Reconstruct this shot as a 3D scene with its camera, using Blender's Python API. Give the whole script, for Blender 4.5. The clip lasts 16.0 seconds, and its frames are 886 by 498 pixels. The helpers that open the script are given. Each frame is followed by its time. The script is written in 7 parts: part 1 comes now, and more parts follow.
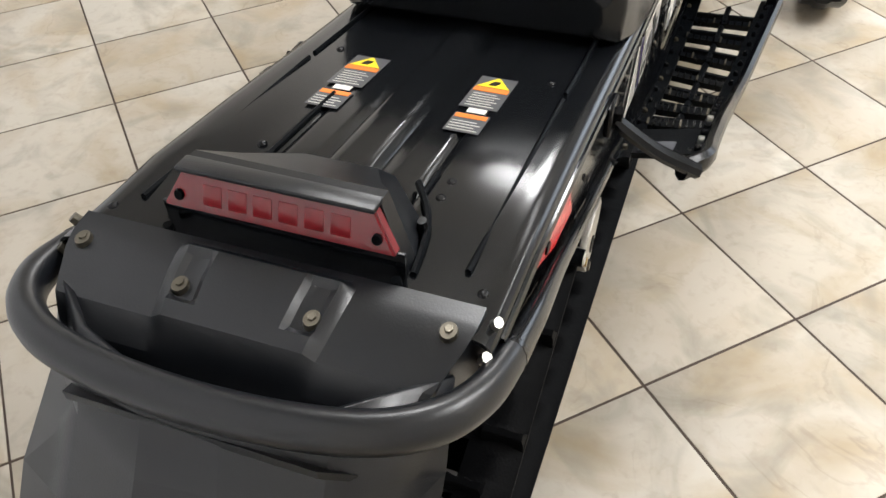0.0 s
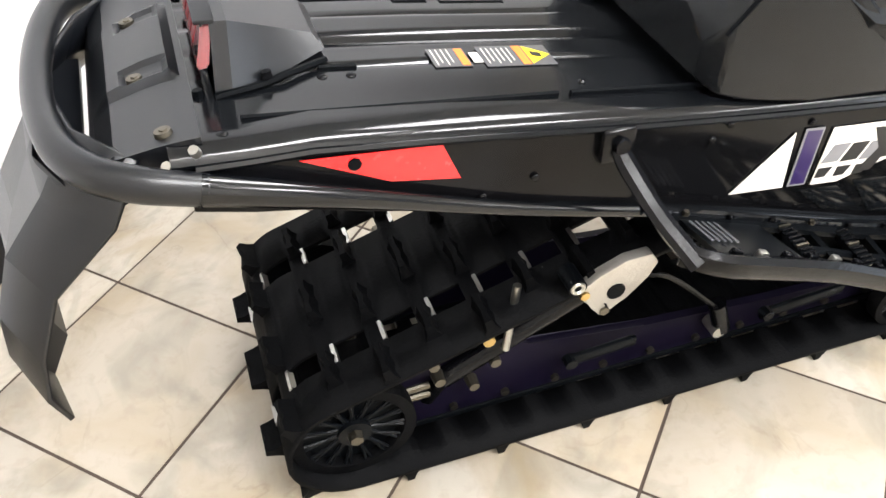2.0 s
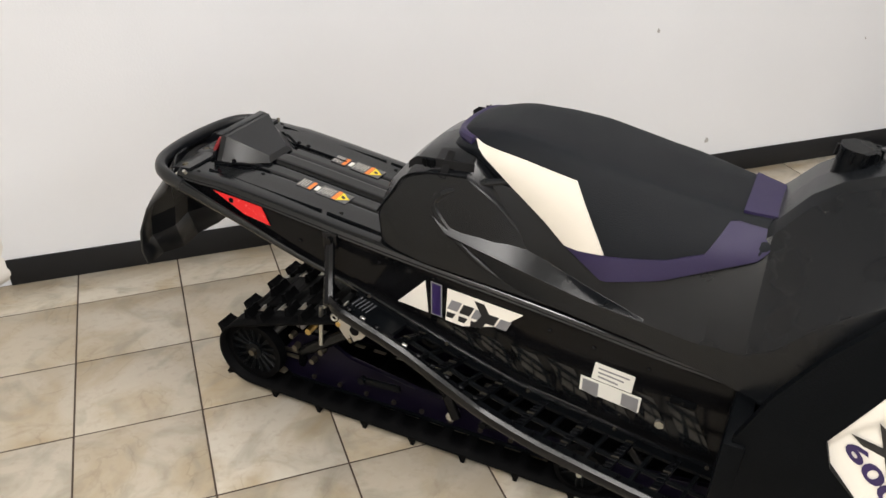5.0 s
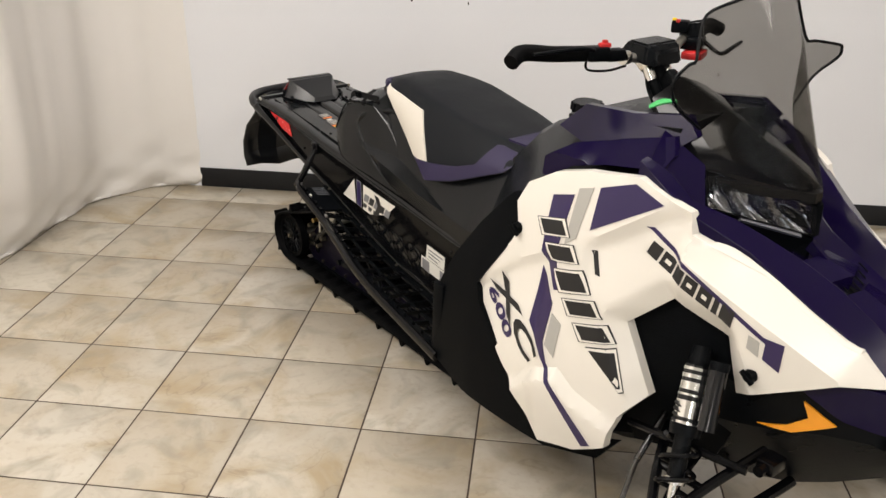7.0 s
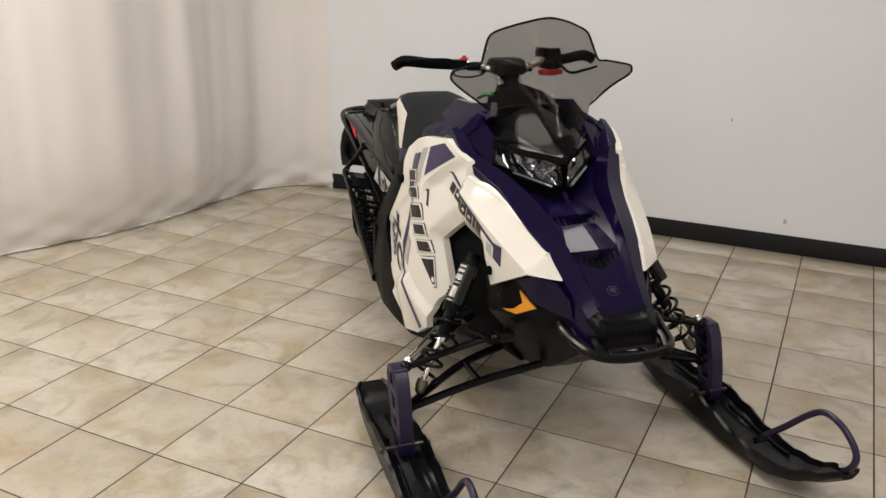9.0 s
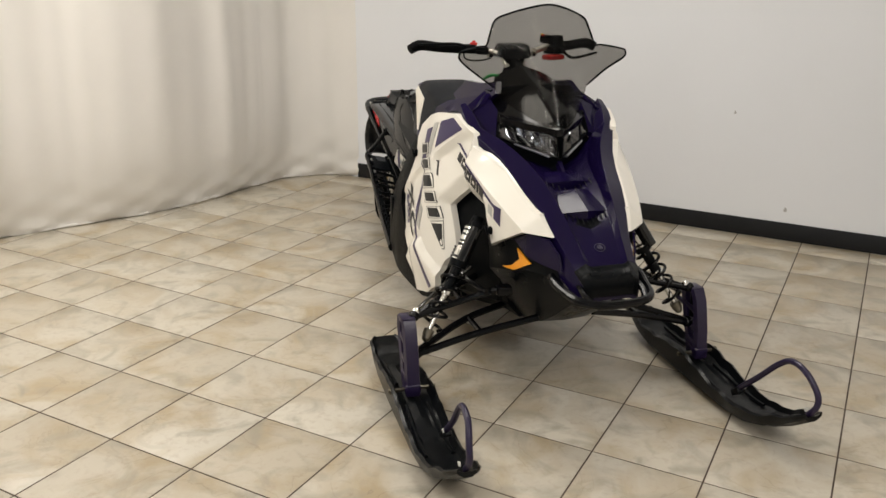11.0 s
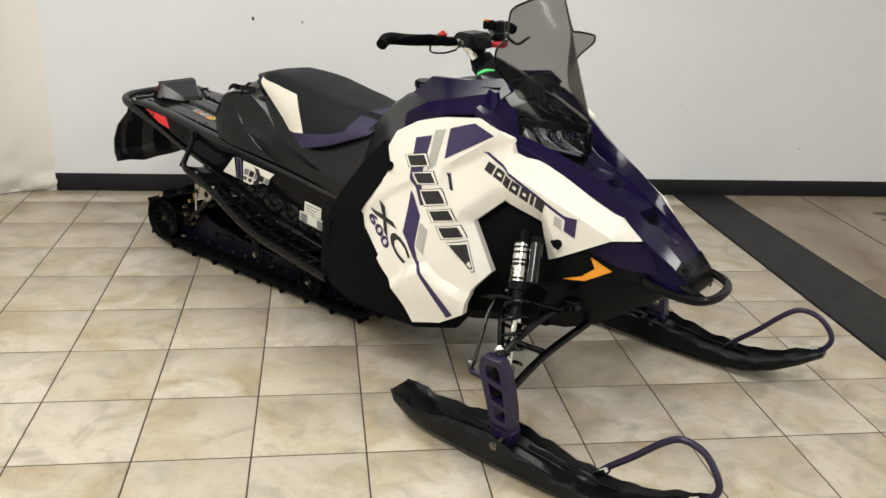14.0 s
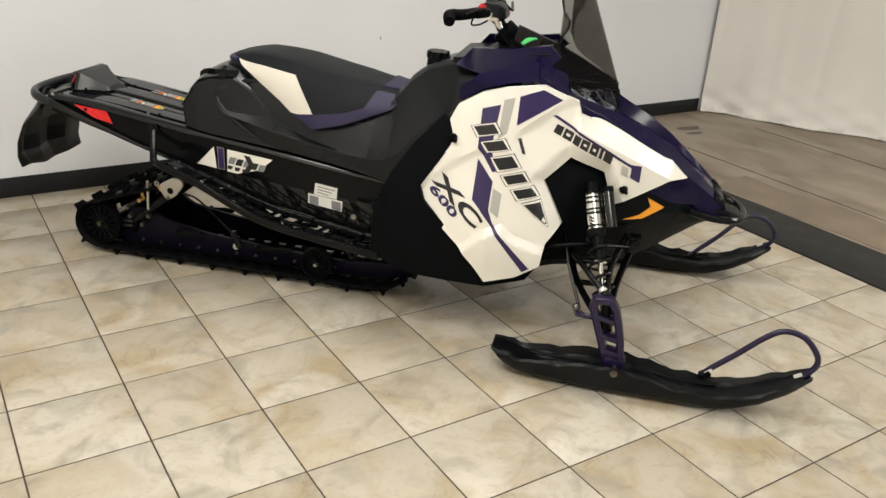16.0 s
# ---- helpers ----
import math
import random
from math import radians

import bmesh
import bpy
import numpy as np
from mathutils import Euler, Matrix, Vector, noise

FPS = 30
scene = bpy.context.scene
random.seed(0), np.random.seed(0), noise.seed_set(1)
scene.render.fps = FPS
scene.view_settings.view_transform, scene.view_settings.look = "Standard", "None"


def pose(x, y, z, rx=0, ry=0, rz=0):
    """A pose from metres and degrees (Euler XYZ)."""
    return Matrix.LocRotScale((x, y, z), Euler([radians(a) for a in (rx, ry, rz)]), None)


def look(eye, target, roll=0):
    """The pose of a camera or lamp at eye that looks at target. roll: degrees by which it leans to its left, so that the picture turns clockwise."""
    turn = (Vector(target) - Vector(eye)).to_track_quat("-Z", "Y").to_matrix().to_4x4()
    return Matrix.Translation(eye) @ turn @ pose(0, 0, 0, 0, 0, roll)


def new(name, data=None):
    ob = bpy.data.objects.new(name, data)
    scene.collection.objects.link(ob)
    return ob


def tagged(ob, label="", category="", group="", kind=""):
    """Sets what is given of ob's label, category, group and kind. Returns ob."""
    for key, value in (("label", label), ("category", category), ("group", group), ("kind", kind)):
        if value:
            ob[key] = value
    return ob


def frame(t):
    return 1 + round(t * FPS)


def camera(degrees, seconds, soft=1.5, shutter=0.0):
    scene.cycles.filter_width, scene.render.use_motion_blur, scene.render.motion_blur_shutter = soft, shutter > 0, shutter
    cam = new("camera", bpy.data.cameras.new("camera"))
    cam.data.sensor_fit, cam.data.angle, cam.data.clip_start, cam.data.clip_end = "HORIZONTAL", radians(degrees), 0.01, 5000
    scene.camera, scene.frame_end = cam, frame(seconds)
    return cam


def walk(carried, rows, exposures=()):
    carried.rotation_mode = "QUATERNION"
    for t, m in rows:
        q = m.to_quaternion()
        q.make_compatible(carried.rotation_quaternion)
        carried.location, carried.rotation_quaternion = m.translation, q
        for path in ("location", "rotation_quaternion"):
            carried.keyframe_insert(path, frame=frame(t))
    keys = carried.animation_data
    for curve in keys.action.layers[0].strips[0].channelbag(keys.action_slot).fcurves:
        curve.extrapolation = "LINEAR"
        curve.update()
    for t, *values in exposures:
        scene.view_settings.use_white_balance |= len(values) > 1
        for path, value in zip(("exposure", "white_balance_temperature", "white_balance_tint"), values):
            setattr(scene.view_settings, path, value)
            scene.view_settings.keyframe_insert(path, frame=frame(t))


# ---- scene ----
cam = camera(56.0, 16.0)
PATH = [
    (0, (0.01, -0.012, 1.156), (1.341, -0.601, -0.216), -2.4),
    (0.5, (-0.088, -0.187, 1.138), (1.362, -0.335, -0.232), -1.2),
    (1, (-0.138, -0.362, 1.111), (1.311, -0.152, -0.251), -0.9),
    (1.5, (-0.091, -0.52, 1.105), (1.299, -0.075, -0.263), 0.2),
    (2, (-0.06, -0.678, 1.114), (1.26, -0.059, -0.255), 0.6),
    (2.5, (-0.072, -0.888, 1.198), (1.194, -0.181, -0.18), 1.2),
    (3, (-0.074, -1.14, 1.338), (1.142, -0.332, -0.029), 1.7),
    (3.5, (0.002, -1.388, 1.421), (1.114, -0.349, 0.124), 1.8),
    (3.7, (0.035, -1.506, 1.46), (1.081, -0.339, 0.218), 1.7),
    (5.8, (0.687, -2.682, 1.561), (0.98, -0.917, 0.667), 0.9),
    (6, (0.799, -2.801, 1.536), (1.001, -1.005, 0.679), 1.3),
    (6.5, (1.107, -3.039, 1.528), (1.099, -1.229, 0.678), 1.0),
    (7, (1.449, -3.28, 1.491), (1.247, -1.474, 0.657), 1.0),
    (7.5, (1.861, -3.484, 1.483), (1.468, -1.705, 0.658), 0.8),
    (8, (2.227, -3.679, 1.498), (1.659, -1.927, 0.718), 0.6),
    (8.5, (2.546, -3.878, 1.495), (1.836, -2.147, 0.787), 0.5),
    (9, (2.762, -3.94, 1.469), (1.941, -2.245, 0.798), 0.4),
    (9.2, (2.827, -3.952, 1.432), (1.97, -2.272, 0.766), 0.4),
    (11.3, (2.968, -4.190, 1.410), (2.076, -2.521, 0.768), 0.8),
    (11.5, (2.950, -4.190, 1.432), (2.055, -2.520, 0.793), 0.9),
    (12, (2.765, -4.166, 1.480), (1.886, -2.486, 0.842), 1.1),
    (12.5, (2.469, -4.168, 1.503), (1.731, -2.418, 0.877), 1.3),
    (13, (2.061, -4.186, 1.514), (1.782, -2.302, 0.905), 2.4),
    (13.5, (1.583, -4.11, 1.481), (1.703, -2.217, 0.847), 3.3),
    (14, (1.191, -4.075, 1.463), (1.49, -2.235, 0.737), 3.2),
    (14.5, (0.84, -4.034, 1.478), (1.393, -2.285, 0.682), 3.5),
    (15, (0.51, -3.941, 1.489), (1.256, -2.272, 0.676), 3.7),
    (15.5, (0.158, -3.867, 1.516), (1.039, -2.266, 0.704), 3.7),
    (16, (-0.078, -3.729, 1.52), (0.936, -2.208, 0.709), 3.6),
]
walk(cam, [(t, look(eye, target, roll)) for t, eye, target, roll in PATH],
     exposures=[(0, 0.12, 6150, 10), (1, 0.92, 5980, 10), (2, 0.95, 6120, 11), (2.9, 0.72, 6500, 12), (3.6, 0.2, 6300, 11), (5.8, -0.35, 6550, 11), (7, -0.5, 6650, 12), (9, -0.80, 6650, 12), (12, -0.66, 6700, 8), (12.6, -0.62, 6450, 9),
                (13.5, -0.50, 6450, 7), (14.5, -0.45, 6580, 6), (16, -0.50, 6650, 7)])

# ---- light and exposure ----
world = bpy.data.worlds.new("room_world")
scene.world = world
world.use_nodes = True
world.node_tree.nodes["Background"].inputs[0].default_value = (0.9, 0.93, 1.0, 1)
world.node_tree.nodes["Background"].inputs[1].default_value = 0.05


def ceiling_lamp(x, y, watts, sx=1.2, sy=0.6, color=(1.0, 0.965, 0.915)):
    data = bpy.data.lights.new("ceiling_panel", "AREA")
    data.shape, data.size, data.size_y, data.energy, data.color = "RECTANGLE", sx, sy, watts, color
    ob = new("ceiling_panel_light", data)
    ob.matrix_world = pose(x, y, 3.0)
    return ob


# unseen panels assumed from reflections; the last is added to brighten the worn floor
for lx, ly, lw in ((-0.4, -2.1, 72), (1.8, -1.1, 46), (0.1, -3.8, 72), (2.7, -3.8, 12), (1.4, -6.3, 40), (4.7, -3.5, 94)):
    ceiling_lamp(lx, ly, lw)
# bluish fill lamp added behind the camera; the south wall has no window
south_fill = bpy.data.lights.new("south_fill_light", "AREA")
south_fill.shape, south_fill.size, south_fill.size_y = "RECTANGLE", 3.4, 1.6
south_fill.energy, south_fill.color = 42, (0.82, 0.91, 1.0)
new("shop_window_daylight", south_fill).matrix_world = look((3.2, -7.7, 1.75), (2.6, 0.0, 0.9))


# ---- materials ----
def material(name, color, rough=0.5, metal=0.0, coat=0.0, vary=0.0, scale=8.0, bump=0.0, fine=120.0, tint=None, spec=0.5):
    """A principled material with mottling at one scale and fine relief at another."""
    m = bpy.data.materials.new(name)
    m.use_nodes = True
    nt = m.node_tree
    b = nt.nodes["Principled BSDF"]
    b.inputs["Base Color"].default_value = (*color, 1)
    b.inputs["Roughness"].default_value = rough
    b.inputs["Metallic"].default_value = metal
    b.inputs["Coat Weight"].default_value = coat
    b.inputs["Coat Roughness"].default_value = 0.06
    b.inputs["Specular IOR Level"].default_value = spec
    if vary or bump:
        co = nt.nodes.new("ShaderNodeTexCoord")
        n1 = nt.nodes.new("ShaderNodeTexNoise")
        n1.inputs["Scale"].default_value, n1.inputs["Detail"].default_value = scale, 5
        nt.links.new(co.outputs["Object"], n1.inputs["Vector"])
    if vary:
        ramp = nt.nodes.new("ShaderNodeMix")
        ramp.data_type = "RGBA"
        other = tint or tuple(min(1.0, c * (1 + vary)) for c in color)
        ramp.inputs[6].default_value = (*[c * (1 - vary) for c in color], 1)
        ramp.inputs[7].default_value = (*other, 1)
        nt.links.new(n1.outputs["Fac"], ramp.inputs[0])
        nt.links.new(ramp.outputs[2], b.inputs["Base Color"])
        mr = nt.nodes.new("ShaderNodeMapRange")
        mr.inputs["To Min"].default_value, mr.inputs["To Max"].default_value = rough * 0.8, min(1, rough * 1.25)
        nt.links.new(n1.outputs["Fac"], mr.inputs["Value"])
        nt.links.new(mr.outputs[0], b.inputs["Roughness"])
    if bump:
        n2 = nt.nodes.new("ShaderNodeTexNoise")
        n2.inputs["Scale"].default_value, n2.inputs["Detail"].default_value = fine, 3
        nt.links.new(co.outputs["Object"], n2.inputs["Vector"])
        bp = nt.nodes.new("ShaderNodeBump")
        bp.inputs["Strength"].default_value, bp.inputs["Distance"].default_value = bump, 0.002
        nt.links.new(n2.outputs["Fac"], bp.inputs["Height"])
        nt.links.new(bp.outputs[0], b.inputs["Normal"])
    return m


BLACK_GLOSS = material("black_gloss_paint", (0.0042, 0.0048, 0.0058), 0.13, spec=0.46, vary=0.25, scale=5)
BLACK_COWL = material("black_lacquer", (0.003, 0.003, 0.0038), 0.1, spec=0.19, vary=0.1, scale=2)
BLACK_SIDE = material("black_satin_side_paint", (0.0035, 0.0035, 0.004), 0.12, spec=0.15, vary=0.25, scale=6)
BLACK_PLASTIC = material("black_moulded_plastic", (0.0028, 0.0035, 0.0045), 0.28, spec=0.11, vary=0.2, scale=12, bump=0.25, fine=400)
GREY_PLASTIC = material("charcoal_plastic", (0.0052, 0.0061, 0.0080), 0.31, spec=0.55, vary=0.2, scale=9, bump=0.08, fine=500)
MATTE = material("matte_black_plastic", (0.0024, 0.0030, 0.0038), 0.42, spec=0.055, vary=0.2, scale=10, bump=0.35, fine=300)
VINYL = material("black_seat_vinyl", (0.0050, 0.0064, 0.0090), 0.55, spec=0.18, vary=0.2, scale=7, bump=0.5, fine=500)
TANK = material("black_tank_plastic", (0.0070, 0.0080, 0.0096), 0.24, spec=0.28, vary=0.2, scale=10, bump=0.08, fine=400)
BAG = material("black_moulded_shell", (0.0058, 0.0066, 0.0078), 0.2, spec=0.30, vary=0.25, scale=8, bump=0.05, fine=300)
CLOTH = material("black_bag_fabric", (0.006, 0.006, 0.0065), 0.75, spec=0.15, vary=0.3, scale=20, bump=0.7, fine=600)
SKI = material("black_ski_plastic", (0.0030, 0.0036, 0.0045), 0.3, spec=0.2, vary=0.2, scale=12, bump=0.12, fine=300)
RAIL = material("dark_violet_anodised", (0.004, 0.0028, 0.010), 0.4, spec=0.15, vary=0.15, scale=14)
RUBBER = material("track_rubber", (0.0026, 0.0027, 0.0031), 0.55, spec=0.05, vary=0.3, scale=16, bump=0.4, fine=250)
PURPLE = material("violet_metallic_paint", (0.0060, 0.0030, 0.0260), 0.18, metal=0.0, spec=0.07, coat=0.32, vary=0.12, scale=300)
PURPLE.node_tree.nodes["Principled BSDF"].inputs["Coat Roughness"].default_value = 0.13
PURPLE_VINYL = material("violet_seat_vinyl", (0.013, 0.007, 0.046), 0.5, vary=0.12, scale=9, bump=0.4, fine=500)
PURPLE_DECAL = material("violet_decal", (0.020, 0.009, 0.074), 0.32, coat=0.3, vary=0.06, scale=20)
LAMP_CHROME = material("faceted_lamp_chrome", (0.52, 0.51, 0.48), 0.06, metal=1.0, vary=0.1, scale=60)
PURPLE_STEEL = material("violet_powder_coat", (0.011, 0.0052, 0.032), 0.36, vary=0.12, scale=14, bump=0.15, fine=260)
WHITE = material("pearl_white_panel", (0.82, 0.785, 0.715), 0.24, coat=0.5, vary=0.03, scale=4)
WHITE_VINYL = material("white_seat_vinyl", (0.70, 0.66, 0.585), 0.5, vary=0.04, scale=8, bump=0.35, fine=500)
SILVER = material("satin_silver_trim", (0.30, 0.31, 0.34), 0.25, metal=0.6, vary=0.1, scale=30)
EMBLEM = material("violet_silver_emblem", (0.055, 0.05, 0.085), 0.3, metal=0.4, vary=0.1, scale=60)
ROD = material("dark_polished_steel", (0.15, 0.15, 0.155), 0.16, metal=1.0, vary=0.1, scale=30)
GREY_DECAL = material("silver_decal", (0.42, 0.41, 0.38), 0.35, vary=0.06, scale=30)
BLACK_DECAL = material("black_decal", (0.012, 0.012, 0.013), 0.35, vary=0.1, scale=30)
PAPER = material("label_paper", (0.72, 0.71, 0.66), 0.5, vary=0.05, scale=40)
PAPER_GREY = material("label_print", (0.20, 0.20, 0.21), 0.45, vary=0.1, scale=60)
LABEL_GREY = material("grey_label_print", (0.085, 0.085, 0.09), 0.4, vary=0.15, scale=90)
SMUDGE = material("faint_wall_smudge", (0.42, 0.41, 0.40), 0.7, vary=0.2, scale=60)
ORANGE = material("orange_reflector", (0.95, 0.36, 0.015), 0.35, coat=0.5, vary=0.08, scale=60)
ORANGE_INK = material("orange_ink", (0.85, 0.22, 0.03), 0.45, vary=0.05, scale=60)
YELLOW_INK = material("yellow_ink", (0.9, 0.66, 0.02), 0.45, vary=0.05, scale=60)
RED_REFLECT = material("red_reflector", (0.75, 0.012, 0.015), 0.25, coat=0.6, vary=0.08, scale=80)
RED_LENS = material("red_lens", (0.16, 0.004, 0.008), 0.2, coat=0.8, vary=0.3, scale=25)
RED_DEEP = material("deep_red_diode_bed", (0.19, 0.0040, 0.008), 0.3, coat=0.4, vary=0.2, scale=60)
RED_PLASTIC = material("red_switch_plastic", (0.55, 0.02, 0.02), 0.4, vary=0.1, scale=40)
CHROME = material("chrome", (0.82, 0.81, 0.78), 0.14, metal=1.0, vary=0.05, scale=20)
STEEL = material("zinc_steel", (0.55, 0.54, 0.50), 0.32, metal=1.0, vary=0.15, scale=30)
ALU = material("cast_aluminium", (0.50, 0.48, 0.44), 0.4, metal=0.7, vary=0.15, scale=25, bump=0.3, fine=200)
ZINC = material("olive_zinc_bolt", (0.16, 0.145, 0.115), 0.4, metal=1.0, vary=0.2, scale=30)
BRASS = material("gold_fitting", (0.6, 0.42, 0.16), 0.3, metal=1.0, vary=0.15, scale=30)
GREEN = material("green_tag", (0.05, 0.45, 0.12), 0.45, vary=0.1, scale=30)
DARK_STEEL = material("black_powder_coat", (0.0025, 0.0026, 0.0034), 0.2, spec=0.22, vary=0.2, scale=18, bump=0.15, fine=260)
BASE_RUBBER = material("black_baseboard_vinyl", (0.009, 0.0095, 0.011), 0.5, spec=0.3, vary=0.3, scale=6, bump=0.15, fine=150)
STRIP = material("dark_floor_strip", (0.019, 0.0185, 0.019), 0.6, spec=0.25, vary=0.25, scale=9, bump=0.3, fine=180)
CEILING = material("white_ceiling_board", (0.75, 0.74, 0.71), 0.8, vary=0.04, scale=3, bump=0.3, fine=90)
GROUT = material("brown_grout", (0.07, 0.05, 0.038), 0.85, vary=0.35, scale=25, bump=0.5, fine=300)


def wall_material():
    m = material("warm_white_wall_paint", (0.762, 0.773, 0.803), 0.62, vary=0.035, scale=1.6, bump=0.22, fine=140)
    return m


def cloth_material():
    m = material("cream_curtain_cloth", (0.78, 0.753, 0.715), 0.85, vary=0.06, scale=2.2, bump=0.35, fine=700)
    return m


def tile_material():
    """Cream ceramic with tan clouds and grey-green veins, different on each tile."""
    m = bpy.data.materials.new("cream_stone_tile")
    m.use_nodes = True
    nt = m.node_tree
    b = nt.nodes["Principled BSDF"]
    co, info = nt.nodes.new("ShaderNodeTexCoord"), nt.nodes.new("ShaderNodeObjectInfo")
    shift = nt.nodes.new("ShaderNodeVectorMath")
    shift.operation = "MULTIPLY_ADD"
    comb = nt.nodes.new("ShaderNodeCombineXYZ")
    for k in range(3):
        nt.links.new(info.outputs["Random"], comb.inputs[k])
    shift.inputs[1].default_value = (37.0, 61.0, 23.0)
    nt.links.new(comb.outputs[0], shift.inputs[0])
    nt.links.new(co.outputs["Object"], shift.inputs[2])

    def noisy(scale, detail, distort, lo, hi):
        n = nt.nodes.new("ShaderNodeTexNoise")
        n.inputs["Scale"].default_value, n.inputs["Detail"].default_value, n.inputs["Distortion"].default_value = scale, detail, distort
        nt.links.new(shift.outputs[0], n.inputs["Vector"])
        r = nt.nodes.new("ShaderNodeMapRange")
        r.inputs["From Min"].default_value, r.inputs["From Max"].default_value = lo, hi
        nt.links.new(n.outputs["Fac"], r.inputs["Value"])
        return r.outputs[0], n.outputs["Fac"]

    def mixed(fac, a, c):
        mx = nt.nodes.new("ShaderNodeMix")
        mx.data_type = "RGBA"
        nt.links.new(fac, mx.inputs[0])
        for slot, v in ((6, a), (7, c)):
            if isinstance(v, tuple):
                mx.inputs[slot].default_value = (*v, 1)
            else:
                nt.links.new(v, mx.inputs[slot])
        return mx.outputs[2]

    clouds, _ = noisy(4.2, 7, 0.8, 0.44, 0.70)
    veins, _ = noisy(5.5, 12, 1.5, 0.50, 0.70)
    specks, fine_fac = noisy(42.0, 6, 0.4, 0.52, 0.8)
    tone = mixed(info.outputs["Random"], (0.455, 0.407, 0.328), (0.535, 0.497, 0.425))
    tone = mixed(clouds, tone, (0.380, 0.305, 0.198))
    dim = nt.nodes.new("ShaderNodeMath")
    dim.operation = "MULTIPLY"
    dim.inputs[1].default_value = 0.72
    nt.links.new(veins, dim.inputs[0])
    tone = mixed(dim.outputs[0], tone, (0.285, 0.262, 0.21))
    dim2 = nt.nodes.new("ShaderNodeMath")
    dim2.operation = "MULTIPLY"
    dim2.inputs[1].default_value = 0.5
    nt.links.new(specks, dim2.inputs[0])
    tone = mixed(dim2.outputs[0], tone, (0.33, 0.265, 0.20))
    # hair-thin darker veins where a noise field crosses its middle
    _, wander = noisy(3.6, 9, 1.2, 0.0, 1.0)
    away = nt.nodes.new("ShaderNodeMath")
    away.operation = "SUBTRACT"
    away.inputs[1].default_value = 0.5
    nt.links.new(wander, away.inputs[0])
    size = nt.nodes.new("ShaderNodeMath")
    size.operation = "ABSOLUTE"
    nt.links.new(away.outputs[0], size.inputs[0])
    line = nt.nodes.new("ShaderNodeMapRange")
    line.inputs["From Min"].default_value, line.inputs["From Max"].default_value = 0.0, 0.014
    line.inputs["To Min"].default_value, line.inputs["To Max"].default_value = 0.55, 0.0
    nt.links.new(size.outputs[0], line.inputs["Value"])
    part_way = nt.nodes.new("ShaderNodeMath")
    part_way.operation = "MULTIPLY"
    nt.links.new(line.outputs[0], part_way.inputs[0])
    nt.links.new(clouds, part_way.inputs[1])
    tone = mixed(part_way.outputs[0], tone, (0.23, 0.185, 0.135))
    nt.links.new(tone, b.inputs["Base Color"])
    b.inputs["Roughness"].default_value = 0.34
    b.inputs["Specular IOR Level"].default_value = 0.5
    bp = nt.nodes.new("ShaderNodeBump")
    bp.inputs["Strength"].default_value, bp.inputs["Distance"].default_value = 0.25, 0.002
    nt.links.new(fine_fac, bp.inputs["Height"])
    nt.links.new(bp.outputs[0], b.inputs["Normal"])
    return m


def worn_floor_material():
    """Grey-brown sheet floor with streaks along its length."""
    m = material("worn_grey_brown_floor", (0.25, 0.21, 0.165), 0.5)
    nt = m.node_tree
    b = nt.nodes["Principled BSDF"]
    co, mp = nt.nodes.new("ShaderNodeTexCoord"), nt.nodes.new("ShaderNodeMapping")
    mp.inputs["Scale"].default_value = (1.5, 0.8, 1)
    nt.links.new(co.outputs["Object"], mp.inputs["Vector"])
    n = nt.nodes.new("ShaderNodeTexNoise")
    n.inputs["Scale"].default_value, n.inputs["Detail"].default_value, n.inputs["Distortion"].default_value = 2.4, 8, 0.7
    nt.links.new(mp.outputs[0], n.inputs["Vector"])
    r = nt.nodes.new("ShaderNodeValToRGB")
    r.color_ramp.elements[0].position, r.color_ramp.elements[0].color = 0.30, (0.165, 0.126, 0.088, 1)
    r.color_ramp.elements[1].position, r.color_ramp.elements[1].color = 0.66, (0.32, 0.268, 0.21, 1)
    nt.links.new(n.outputs["Fac"], r.inputs[0])
    nt.links.new(r.outputs[0], b.inputs["Base Color"])
    return m


def acrylic(name, color, clear, rough=0.04):
    m = bpy.data.materials.new(name)
    m.use_nodes = True
    nt = m.node_tree
    b = nt.nodes["Principled BSDF"]
    b.inputs["Base Color"].default_value = (*[c * 0.03 for c in color], 1)
    b.inputs["Roughness"].default_value = rough
    t = nt.nodes.new("ShaderNodeBsdfTransparent")
    t.inputs[0].default_value = (*color, 1)
    mx = nt.nodes.new("ShaderNodeMixShader")
    mx.inputs[0].default_value = clear
    nt.links.new(b.outputs[0], mx.inputs[1])
    nt.links.new(t.outputs[0], mx.inputs[2])
    nt.links.new(mx.outputs[0], nt.nodes["Material Output"].inputs[0])
    return m


SMOKED = acrylic("smoked_acrylic", (0.655, 0.645, 0.625), 0.9)
CLEAR = acrylic("clear_lamp_cover", (0.86, 0.87, 0.9), 0.9)
WALL, CURTAIN, TILE, WORN = wall_material(), cloth_material(), tile_material(), worn_floor_material()


# ---- building helpers ----
def finish(name, bm, mat, angle=32):
    bmesh.ops.recalc_face_normals(bm, faces=bm.faces)
    me = bpy.data.meshes.new(name)
    bm.to_mesh(me)
    bm.free()
    me.materials.append(mat)
    me.polygons.foreach_set("use_smooth", [True] * len(me.polygons))
    me.set_sharp_from_angle(angle=radians(angle))
    return me


def part(name, bm, mat, parent=None, label="", angle=32):
    ob = new(name, finish(name, bm, mat, angle))
    if parent is not None:
        ob.parent = parent
    if label:
        ob["label"] = label
    return ob


